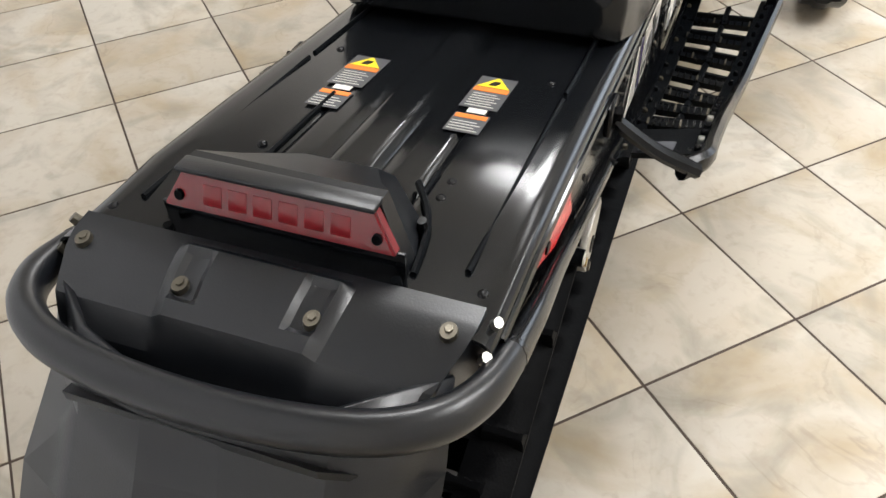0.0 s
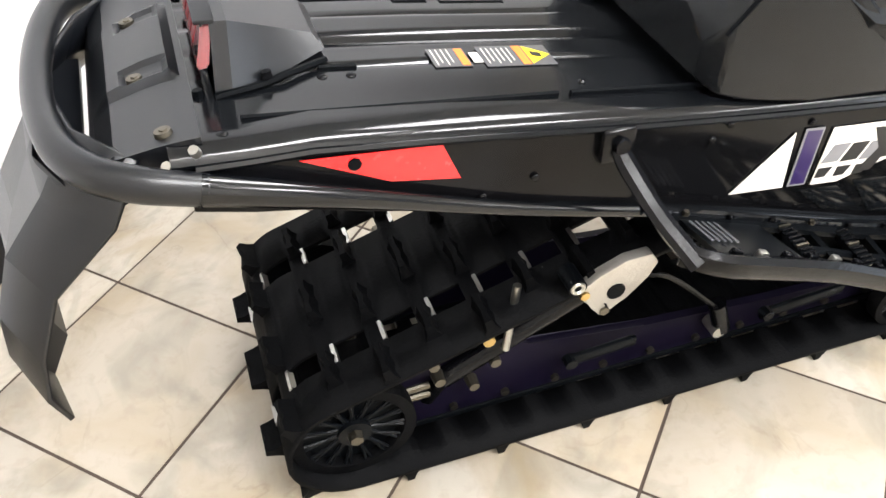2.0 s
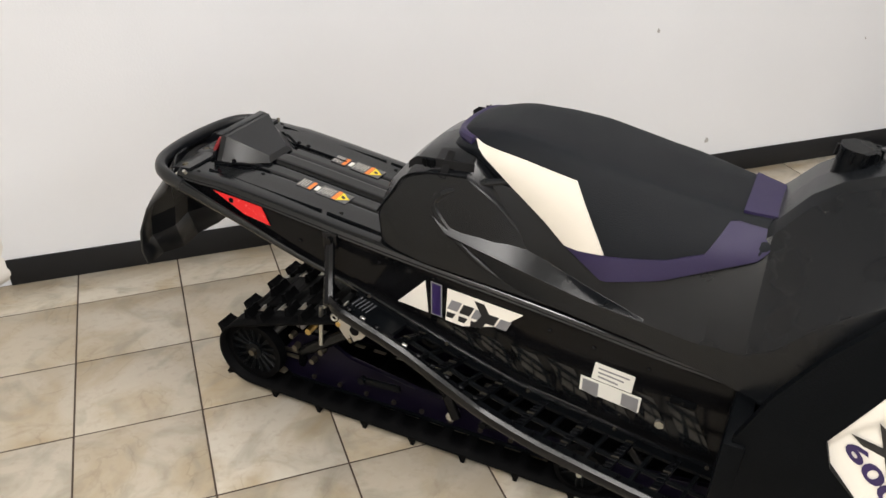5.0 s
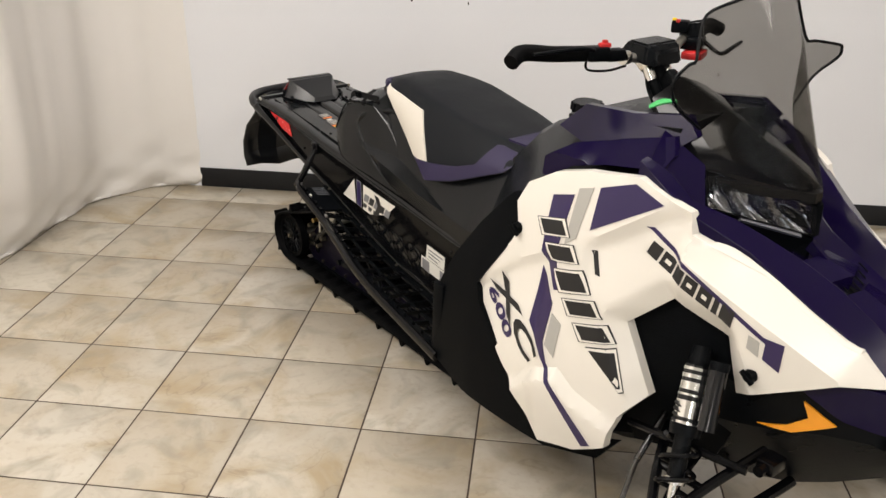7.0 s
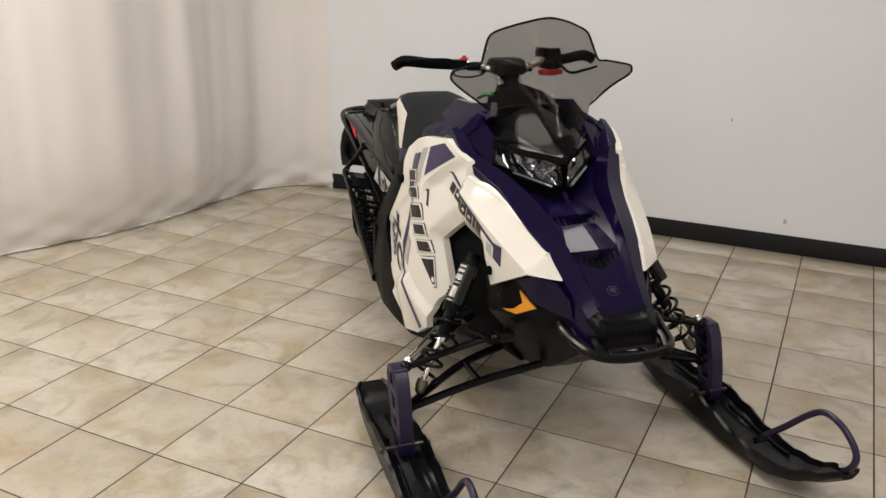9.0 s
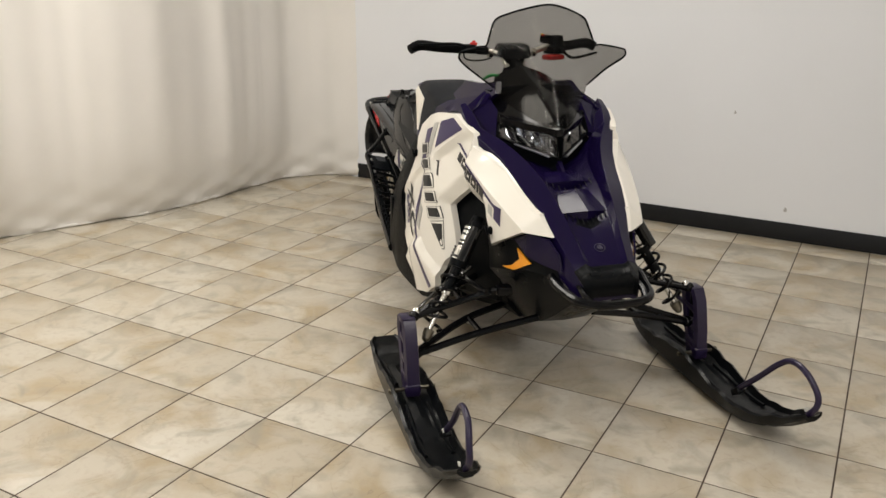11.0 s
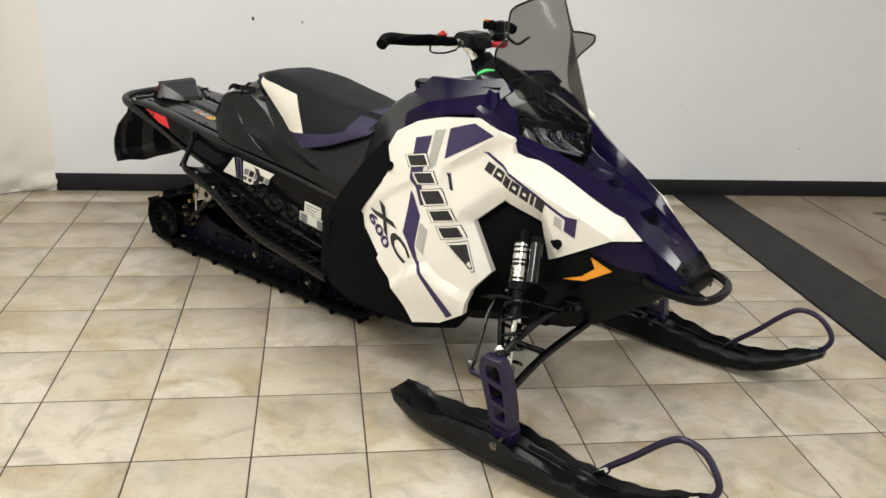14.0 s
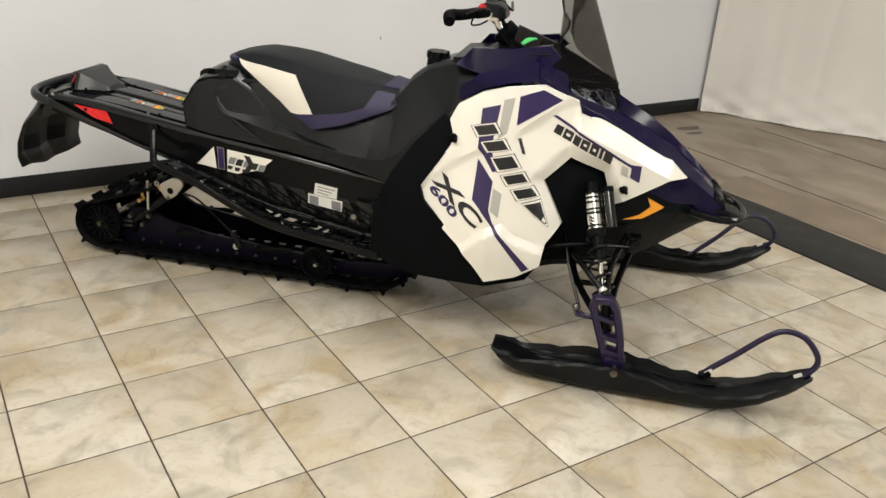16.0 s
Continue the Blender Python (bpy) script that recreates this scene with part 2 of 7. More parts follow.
def box(bm, c, size, rot=(0, 0, 0), bevel=0.0):
    made = bmesh.ops.create_cube(bm, size=1.0, matrix=pose(*c, *rot) @ Matrix.Diagonal((*size, 1)))
    if bevel:
        edges = {e for v in made["verts"] for e in v.link_edges}
        bmesh.ops.bevel(bm, geom=list(edges), offset=bevel, segments=2, affect="EDGES", profile=0.5)


def rod(bm, a, b, r, r2=None, seg=12):
    a, b = Vector(a), Vector(b)
    d = b - a
    m = Matrix.Translation((a + b) / 2) @ d.to_track_quat("Z", "Y").to_matrix().to_4x4()
    bmesh.ops.create_cone(bm, cap_ends=True, segments=seg, radius1=r, radius2=r if r2 is None else r2, depth=d.length, matrix=m)


def ball(bm, c, r, squash=(1, 1, 1)):
    bmesh.ops.create_uvsphere(bm, u_segments=12, v_segments=8, radius=r, matrix=Matrix.Translation(c) @ Matrix.Diagonal((*squash, 1)))


def smooth_line(pts, n=6, closed=False):
    """A Catmull-Rom line through the points."""
    P = [Vector(p) for p in pts]
    out = []
    k = len(P)
    for i in range(k if closed else k - 1):
        p1, p2 = P[i], P[(i + 1) % k]
        p0 = P[i - 1] if (i > 0 or closed) else p1 + (p1 - p2)
        p3 = P[(i + 2) % k] if (i + 2 < k or closed) else p2 + (p2 - p1)
        for j in range(n):
            t = j / n
            out.append(0.5 * (2 * p1 + (p2 - p0) * t + (2 * p0 - 5 * p1 + 4 * p2 - p3) * t * t + (3 * p1 - p0 - 3 * p2 + p3) * t ** 3))
    if not closed:
        out.append(P[-1])
    return out


def tube(bm, pts, r, seg=10, n=6, closed=False, flat=1.0):
    """A round bar bent along a smooth line; flat squeezes its height."""
    L = smooth_line(pts, n, closed) if n else [Vector(p) for p in pts]
    rings, up = [], None
    for i, p in enumerate(L):
        a = L[i - 1] if (i > 0 or closed) else p
        b = L[(i + 1) % len(L)] if (i + 1 < len(L) or closed) else p
        d = (b - a).normalized()
        if up is None:
            up = Vector((0, 0, 1)) if abs(d.z) < 0.9 else Vector((0, 1, 0))
        side = d.cross(up).normalized()
        up = side.cross(d).normalized()
        rr = float(np.interp(i * (len(r) - 1) / max(1, len(L) - 1), range(len(r)), r)) if isinstance(r, (list, tuple)) else r
        rings.append([bm.verts.new(p + side * (math.cos(2 * math.pi * k / seg) * rr) + up * (math.sin(2 * math.pi * k / seg) * rr * flat)) for k in range(seg)])
    pairs = list(zip(rings, rings[1:])) + ([(rings[-1], rings[0])] if closed else [])
    for u, v in pairs:
        for k in range(seg):
            bm.faces.new((u[k], u[(k + 1) % seg], v[(k + 1) % seg], v[k]))
    if not closed:
        bm.faces.new(rings[0])
        bm.faces.new(rings[-1])


def loft(bm, rings, closed=True, caps=True):
    """Joins rings of points, all of one length, into a body."""
    R = [[bm.verts.new(p) for p in ring] for ring in rings]
    n = len(R[0])
    for u, v in zip(R, R[1:]):
        for k in range(n if closed else n - 1):
            bm.faces.new((u[k], u[(k + 1) % n], v[(k + 1) % n], v[k]))
    if caps:
        bm.faces.new(R[0])
        bm.faces.new(R[-1])


def prism(bm, outline, axis, a, b, bevel=0.0):
    """An outline in the plane across an axis, drawn out from a to b."""
    def at(u, v, w):
        return {"x": (w, u, v), "y": (u, w, v), "z": (u, v, w)}[axis]
    lo = [bm.verts.new(at(u, v, a)) for u, v in outline]
    hi = [bm.verts.new(at(u, v, b)) for u, v in outline]
    n = len(lo)
    faces = [bm.faces.new(lo), bm.faces.new(hi)] + [bm.faces.new((lo[i], lo[(i + 1) % n], hi[(i + 1) % n], hi[i])) for i in range(n)]
    if bevel:
        edges = {e for f in faces for e in f.edges}
        bmesh.ops.bevel(bm, geom=list(edges), offset=bevel, segments=2, affect="EDGES", profile=0.5)


def skin(bm, outline, place, step=0.02, thick=(0, 0.012, 0), creases=()):
    """A plate over a flat outline: place(u, v) gives the point in space; thick is the way to its back."""
    from mathutils import geometry
    pts, edges = [], []

    def run(line, closed):
        first = len(pts)
        for i in range(len(line) if closed else len(line) - 1):
            a, b = Vector(line[i]), Vector(line[(i + 1) % len(line)])
            k = max(1, int((b - a).length / step))
            pts.extend(a.lerp(b, j / k) for j in range(k))
        if not closed:
            pts.append(Vector(line[-1]))
        last = len(pts) - 1
        edges.extend((i, i + 1) for i in range(first, last))
        if closed:
            edges.append((last, first))

    run(outline, True)
    for c in creases:
        run(c, False)
    xs, ys = [p[0] for p in outline], [p[1] for p in outline]
    rim = [Vector(p) for p in pts]

    def inside(p):
        hit, n = False, len(outline)
        for i in range(n):
            (x1, y1), (x2, y2) = outline[i], outline[(i + 1) % n]
            if (y1 > p[1]) != (y2 > p[1]) and p[0] < (x2 - x1) * (p[1] - y1) / (y2 - y1) + x1:
                hit = not hit
        return hit

    nu, nv = int((max(xs) - min(xs)) / step) + 1, int((max(ys) - min(ys)) / step) + 1
    for i in range(nu):
        for j in range(nv):
            p = Vector((min(xs) + (i + 0.5 * (j % 2)) * step, min(ys) + j * step))
            if inside(p) and min((p - q).length_squared for q in rim) > (0.45 * step) ** 2:
                pts.append(p)
    vs, _, fs, _, _, _ = geometry.delaunay_2d_cdt(pts, edges, [], 1, 1e-6)
    fs = [f for f in fs if inside(sum((vs[k] for k in f), Vector((0, 0))) / len(f))]
    t = Vector(thick)
    top = [bm.verts.new(place(v[0], v[1])) for v in vs]
    low = [bm.verts.new(v.co + t) for v in top]
    count = {}
    for f in fs:
        bm.faces.new([top[k] for k in f])
        bm.faces.new([low[k] for k in reversed(f)])
        for a, b in zip(f, (*f[1:], f[0])):
            key = (min(a, b), max(a, b))
            count[key] = count.get(key, 0) + 1
    for (a, b), c in count.items():
        if c == 1:
            bm.faces.new((top[a], top[b], low[b], low[a]))
    bmesh.ops.delete(bm, geom=[v for v in bm.verts if not v.link_faces], context="VERTS")


def mirrored(bm):
    """The same shape on the other side of the machine."""
    other = bm.copy()
    bmesh.ops.scale(other, vec=(1, -1, 1), verts=other.verts)
    return other


def both(name, bm, mat, parent, label="", angle=32):
    a = mirrored(bm)
    return part(name, bm, mat, parent, label, angle), part(name, a, mat, parent, label, angle)


def path(*knots):
    """A function through the given (x, value) knots, straight between them."""
    xs, vs = [k[0] for k in knots], [k[1] for k in knots]
    return lambda x: float(np.interp(x, xs, vs))


def lettering(text, size, shear=0.0):
    """Outline of a word in the built-in font: points and faces in a flat plane."""
    cu = bpy.data.curves.new("word", "FONT")
    cu.body, cu.size, cu.shear = text, size, shear
    cu.resolution_u, cu.offset = 3, 0.03 * size
    ob = bpy.data.objects.new("word", cu)
    me = bpy.data.meshes.new_from_object(ob)
    vs, fs = [(v.co.x, v.co.y) for v in me.vertices], [tuple(p.vertices) for p in me.polygons]
    bpy.data.objects.remove(ob)
    bpy.data.meshes.remove(me)
    bpy.data.curves.remove(cu)
    return vs, fs


# ---- the room ----
WALL_Y0, WALL_Y1 = 0.532, 0.520  # the long wall, from its west to its east end
HIGH = 3.1


def wall_y(x):
    return WALL_Y0 + (WALL_Y1 - WALL_Y0) * (x + 0.26) / 5.1


def structure(name, bm, mat, label, category):
    return tagged(part(name, bm, mat), label, category, kind="structure")


bm = bmesh.new()
prism(bm, [(-2.2, wall_y(-2.2)), (6.6, wall_y(6.6)), (6.6, wall_y(6.6) + 0.15), (-2.2, wall_y(-2.2) + 0.15)], "z", -0.05, HIGH)
structure("wall_north", bm, WALL, "plain warm white painted wall with faint scuffs", "wall")
bm = bmesh.new()
box(bm, (-2.1, -4.2, HIGH / 2), (0.15, 9.4, HIGH))
structure("wall_west", bm, WALL, "plain painted wall hidden behind the curtain", "wall")
bm = bmesh.new()
box(bm, (6.5, -4.2, HIGH / 2), (0.15, 9.4, HIGH))
structure("wall_east", bm, WALL, "plain painted wall behind the far curtain", "wall")
bm = bmesh.new()
box(bm, (2.2, -8.6, HIGH / 2), (8.8, 0.15, HIGH))
structure("wall_south", bm, WALL, "plain painted wall behind the camera", "wall")
bm = bmesh.new()
box(bm, (2.2, -4.0, HIGH + 0.05), (9.2, 9.8, 0.1))
structure("ceiling", bm, CEILING, "plain white ceiling boards", "ceiling")

bm = bmesh.new()
x0, x1, bh = -0.212, 5.02, 0.098
prism(bm, [(x0, wall_y(x0) - 0.008), (x1, wall_y(x1) - 0.008), (x1, wall_y(x1) - 0.001), (x0, wall_y(x0) - 0.001)], "z", 0.0, bh, 0.002)
structure("baseboard", bm, BASE_RUBBER, "black vinyl cove baseboard along the white wall", "baseboard")
for sx, sz, sr in ((0.862, 0.95, 0.012), (1.117, 0.94, 0.007), (4.1, 0.30, 0.008), (2.24, 0.67, 0.011), (2.56, 0.17, 0.016), (3.3, 0.55, 0.006)):
    bm = bmesh.new()
    pts = [(sx + sr * 0.5 * math.cos(a) * (1 + 0.4 * math.sin(3 * a + sx)), sz + sr * math.sin(a) * (1 + 0.3 * math.cos(2 * a + sz))) for a in np.linspace(0, 2 * math.pi, 10)[:-1]]
    prism(bm, pts, "y", wall_y(sx) - 0.002, wall_y(sx) - 0.0002)
    tagged(part("wall_scuff", bm, STRIP if sz > 0.9 else SMUDGE), "small dark scuff mark on the white wall", "scuff", "wall scuffs", "structure")

# ground slab, strip and worn floor
bm = bmesh.new()
box(bm, (0.57, -4.0, -0.0515), (5.52, 9.4, 0.1))
floor = structure("floor", bm, GROUT, "cream stone-look ceramic tile floor with brown grout", "floor")
bm = bmesh.new()
prism(bm, [(3.345, 0.54), (3.66, 0.54), (3.71, -1.0), (3.75, -4.0), (3.75, -8.5), (3.345, -8.5)], "z", -0.1, 0.003, 0.001)
structure("floor_strip", bm, STRIP, "dark grey threshold strip between two floors", "floor strip")
bm = bmesh.new()
prism(bm, [(3.66, 0.54), (6.5, 0.54), (6.5, -8.5), (3.75, -8.5), (3.75, -4.0), (3.71, -1.0)], "z", -0.1, -0.001)
worn = structure("floor_worn", bm, WORN, "worn grey-brown sheet floor with long seams", "floor")
for sx, ya, yb in ((4.165, 0.5, -8.3), (5.05, 0.0, -8.3)):
    bm = bmesh.new()
    prism(bm, [(sx, ya), (sx + 0.005, ya), (sx + 0.005, yb), (sx, yb)], "z", -0.001, 0.0008)
    part("seam", bm, STRIP, worn)


bm = bmesh.new()
prism(bm, [(3.73, -0.80), (3.83, -0.77), (3.95, -0.75), (4.06, -0.73), (4.05, -1.03), (4.13, -1.26), (4.12, -1.6), (4.15, -2.1), (4.02, -2.6), (3.78, -2.6), (3.755, -1.6), (3.73, -1.3)], "z", -0.001, 0.0015, 0.0004)
BROWN = material("brown_worn_patch", (0.205, 0.160, 0.118), 0.55, vary=0.5, scale=5, bump=0.3, fine=200)
part("worn_patch", bm, BROWN, worn, "bare brown worn patch")
DUST = material("dark_floor_smudge", (0.095, 0.085, 0.072), 0.6, vary=0.5, scale=14, bump=0.2, fine=200)
for cx, cy, rx, ry in ((4.56, 0.17, 0.10, 0.045), (4.50, 0.06, 0.07, 0.025)):
    bm = bmesh.new()
    prism(bm, [(cx + rx * math.cos(a) * (1 + 0.25 * math.sin(3 * a)), cy + ry * math.sin(a) * (1 + 0.3 * math.cos(2 * a + 1))) for a in np.linspace(0, 2 * math.pi, 16)[:-1]], "z", -0.001, 0.0006)
    part("smudge", bm, DUST, worn, "dark dusty smudge")


def drape(name, line, high, folds, depth, kick, label, seed):
    """A hanging cloth along a line on the floor, with folds and a trailing hem."""
    rnd = random.Random(seed)
    L = smooth_line([(x, y, 0) for x, y in line], 70)
    run = [0.0]
    for a, b in zip(L, L[1:]):
        run.append(run[-1] + (b - a).length)
    ph = [rnd.uniform(0, 6.28) for _ in range(6)]
    bm = bmesh.new()
    rows = 44
    grid = []
    for j in range(rows + 1):
        h = (j / rows) ** 1.8
        z0 = h * high
        row = []
        for i, p in enumerate(L):
            a, b = L[max(0, i - 1)], L[min(len(L) - 1, i + 1)]
            d = (b - a).normalized()
            n = Vector((d.y, -d.x, 0))
            s = run[i]
            tight = max(0.0, 1 - s / 1.3)
            f = math.sin((folds + 3.0 * tight) * s + ph[0] + 0.9 * math.sin(1.1 * s + ph[1]))
            f = f - 0.35 * f * f
            f *= 0.75 + 0.45 * math.sin(1.7 * s + ph[4])
            f += 0.5 * math.exp(-((math.sin(2.9 * s + ph[5] + 0.25 * h)) / 0.16) ** 2) - 0.4 * math.exp(-((math.sin(2.3 * s + ph[3] - 0.2 * h)) / 0.12) ** 2)
            f += 0.3 * math.sin(2.3 * folds * s + ph[2]) + 0.12 * math.sin(4.6 * folds * s + ph[3] + 2 * h)
            hem = math.exp(-z0 / 0.03)
            flare = math.exp(-(z0 / 0.22) ** 1.4)
            off = depth * f * (0.75 + 0.35 * h) * (1 - 0.55 * flare) + kick * min(1, s / 0.8) * (flare - 1) + hem * 0.012 * (1 + math.sin(8 * s + ph[5]))
            off += 0.010 * math.exp(-z0 / 0.05) * noise.noise(Vector((s * 22, z0 * 60, seed))) + 0.006 * math.exp(-z0 / 0.10) * noise.noise(Vector((s * 9, z0 * 25, seed)))
            off += flare * 0.012 * math.sin(17 * s + ph[4]) * math.sin(40 * z0 + 3 * s) + 0.004 * noise.noise(Vector((s * 3, z0 * 2.2, seed)))
            z = 0.0015 + z0 + hem * 0.003 * (1 + math.sin(13 * s + ph[1]) * math.sin(4.7 * s))
            row.append(bm.verts.new(p - n * 0 + n * off + Vector((0, 0, z))))
        grid.append(row)
    for u, v in zip(grid, grid[1:]):
        for i in range(len(u) - 1):
            bm.faces.new((u[i], u[i + 1], v[i + 1], v[i]))
    roll = [v.co.copy() for v in grid[0]]
    ob = part(name, bm, CURTAIN, None, "", 80)
    # the hem lies rolled and crumpled on the floor
    bm = bmesh.new()
    girth = [0.006 + 0.005 * noise.noise(Vector((9 * run[i], 0.3, seed))) for i in range(len(roll))]
    tube(bm, [(p.x + 0.010 * noise.noise(Vector((14 * run[i], 1.7, seed))), p.y, 0.006 + 0.5 * girth[i]) for i, p in enumerate(roll)], [max(0.003, g) for g in girth], 6, 0)
    part("hem", bm, CURTAIN, ob)
    mod = ob.modifiers.new("cloth", "SOLIDIFY")
    mod.thickness = 0.003
    return tagged(ob, label, "curtain", "shop curtains")


drape("curtain", [(-0.205, 0.524), (-0.30, 0.500), (-0.39, 0.465), (-0.50, 0.38), (-0.63, 0.255), (-0.645, 0.0), (-0.66, -0.35), (-0.765, -0.85), (-0.97, -1.34), (-1.10, -1.62), (-1.35, -2.3), (-1.6, -3.6), (-1.7, -7.5)], 3.0, 6.2, 0.036, 0.10,
      "cream cloth curtain hanging in soft folds to the tiles", 3)
drape("curtain", [(5.035, 0.505), (5.10, 0.46), (5.17, 0.34), (5.20, 0.20), (5.27, 0.06), (5.41, -0.20), (5.69, -0.64), (5.9, -1.6), (6.1, -3.2), (6.2, -7.5)], 3.0, 3.2, 0.03, 0.08,
      "cream cloth sheet hanging loosely to the worn floor", 8)

# rims of the six assumed light panels, none of them in view
for lx, ly in ((-0.4, -2.1), (1.8, -1.1), (0.1, -3.8), (2.7, -3.8), (1.4, -6.3), (4.7, -3.5)):
    bm = bmesh.new()
    for cx, cy, sx, sy in ((0, 0.33, 1.32, 0.06), (0, -0.33, 1.32, 0.06), (0.63, 0, 0.06, 0.6), (-0.63, 0, 0.06, 0.6)):
        box(bm, (lx + cx, ly + cy, 3.045), (sx, sy, 0.108), bevel=0.004)
    tagged(part("ceiling_light", bm, CEILING), "white metal frame of an assumed ceiling light panel, out of view", "ceiling light", "ceiling lights")


# ---- the snowmobile: x runs forward from behind its tail, y to its left, z up ----
sled = new("snowmobile")
sled.matrix_world = (pose(0.2582, 0.2451, 0, 0, 0, -46.5) @ pose(1.784, 0.003, 0.5805, 0, -0.65, 0) @ Matrix.Translation((-1.784, 0, -0.578))
                     @ pose(2.3, 0, 0, 0, 0, 0.95) @ Matrix.Translation((-2.3, 0, 0)))
rise = path((0.0, -0.0178), (3.568, 0.0228))  # how far the pitch lifts a point along the machine
NARROW = 0.855  # the tunnel keeps one width along its whole length
lifted = path((0.2, 0.004), (0.45, 0.006), (0.52, 0.013), (0.68, 0.010), (0.86, 0.003), (1.03, -0.001), (1.34, -0.003), (1.62, -0.010), (2.1, -0.010))
taper = path((0.9, 0.89), (1.34, 0.915), (1.5, 0.95), (1.8, 0.98), (2.0, 1.0))  # bag and tank widen to the front
FINAL = ("rear_bumper", "snow_flap", "board_", "grip_")  # parts given at their true width


def narrowed(ob):
    for v in ob.data.vertices:
        v.co.y *= NARROW
        v.co.z += lifted(v.co.x) * max(0.0, min(1.0, (v.co.z - 0.16) / 0.2))
        v.co.x += 0.003


def tapered(ob):
    for v in ob.data.vertices:
        v.co.y *= taper(v.co.x)


tagged(sled, "black, white and violet trail snowmobile parked on the tiles", "snowmobile")


def sled_part(name, bm, mat, label="", parent=None, angle=32):
    return part(name, bm, mat, parent or sled, label, angle)


# -- tunnel --
side_top = path((0.40, 0.672), (0.462, 0.665), (0.868, 0.616), (1.602, 0.528), (2.1, 0.47))
side_low = path((0.40, 0.612), (0.567, 0.559), (0.815, 0.495), (0.937, 0.458), (1.108, 0.402), (1.316, 0.330), (1.8, 0.262), (2.1, 0.26))


def rib(y):
    """Pressed ribs along the tunnel's top."""
    a = abs(y)
    z = 0.006 * max(0.0, min(1.0, (0.030 - a) / 0.006))
    z -= 0.004 * math.exp(-((a - 0.036) / 0.004) ** 2)
    z -= 0.004 * math.exp(-((a - 0.094) / 0.004) ** 2)
    z += 0.0008 * math.sin(40 * y)
    return z


bm = bmesh.new()
rings = []
ys = [-0.238, -0.235, -0.228, -0.215] + list(np.linspace(-0.2, 0.2, 61)) + [0.215, 0.228, 0.235, 0.238]
for x in np.linspace(0.40, 1.95, 24):
    zt = side_top(x)
    row = []
    for y in ys:
        drop = -0.012 if abs(y) > 0.2375 else (-0.006 if abs(y) > 0.234 else (-0.001 if abs(y) > 0.22 else 0.002))
        row.append((x, y, zt + drop + (rib(y) if x > 0.50 else rib(y) * max(0, (x - 0.46) / 0.04)) + 0.004))
    low = [(x, y * 0.995, z - 0.004) for _, y, z in reversed(row)]
    rings.append(row + low)
loft(bm, rings)
tunnel_top = sled_part("tunnel_top", bm, BLACK_GLOSS, "glossy black ribbed metal tunnel top")


def tunnel_side(bm):
    xs = list(np.linspace(0.41, 2.0, 30))
    outline = [(x, side_top(x) - 0.008) for x in xs] + [(x, side_low(x)) for x in reversed(xs)]
    skin(bm, outline, lambda u, v: Vector((u, -0.236, v)), 0.06, (0, 0.004, 0))


bm = bmesh.new()
tunnel_side(bm)
side_r, side_l = both("tunnel_side", bm, BLACK_SIDE, sled, "glossy black tunnel side plate")
bm = bmesh.new()
xs = np.linspace(0.42, 1.98, 30)
tube(bm, [(x, -0.239, side_top(x) - 0.012) for x in xs], 0.0045, 6, 0)
both("edge_bead", bm, BLACK_GLOSS, sled)
bm = bmesh.new()
xs = np.linspace(0.78, 1.5, 14)
tube(bm, [(x, -0.240, side_low(x) + 0.012) for x in xs], 0.006, 6, 0)
both("lower_lip", bm, BLACK_GLOSS, sled)
# long slots in the tunnel's top
for y, xa, xb in ((-0.187, 0.47, 0.80), (-0.187, 0.815, 1.0), (0.187, 0.47, 0.80), (0.187, 0.815, 1.0), (0.1, 0.56, 0.72), (-0.1, 0.56, 0.6)):
    bm = bmesh.new()
    zs = (side_top(xa) + 0.0085, side_top(xb) + 0.0085)
    rod(bm, (xa, y, zs[0] - 0.0012), (xb, y, zs[1] - 0.0012), 0.0036, seg=6)
    part("slot", bm, MATTE, tunnel_top)
for x, y in ((0.52, -0.06), (0.535, -0.06), (0.56, -0.12), (0.59, -0.12), (0.56, 0.12), (0.59, 0.12), (0.84, -0.16), (0.84, 0.16), (0.45, -0.21), (0.45, 0.21)):
    bm = bmesh.new()
    ball(bm, (x, y, side_top(x) + 0.006), 0.006, (1, 1, 0.6))
    part("rivet", bm, DARK_STEEL, tunnel_top)
for x, dz in ((0.86, 0.03), (0.98, 0.04), (1.0, 0.02), (1.12, 0.03), (1.38, 0.02), (1.40, 0.05), (1.5, 0.05), (0.76, 0.07), (0.70, 0.09), (1.62, 0.05), (1.7, 0.1)):
    bm = bmesh.new()
    ball(bm, (x, -0.239, side_top(x) - dz), 0.005, (1, 0.5, 1))
    for ob in both("rivet", bm, DARK_STEEL, sled):
        ob.parent = side_r if ob.data.vertices[0].co.y < 0 else side_l
# embossed pads low on the sides
for i in range(7):
    a = 1.135 + 0.088 * i
    zt, zb = side_top(a) - 0.135 + 0.004 * i, side_low(a + 0.05) + 0.022
    bm = bmesh.new()
    prism(bm, [(a, zt), (a + 0.062, zt - 0.008), (a + 0.115, zb - 0.004), (a + 0.055, zb + 0.004)], "y", -0.2376, -0.2365, 0.0004)
    for ob in both("side_pad", bm, BLACK_GLOSS, sled):
        ob.parent = side_r if ob.data.vertices[0].co.y < 0 else side_l


def flat_decal(name, outline, y, mat, parent, label=""):
    bm = bmesh.new()
    prism(bm, outline, "y", y - 0.0008, y + 0.0006)
    return both(name, bm, mat, parent, label)


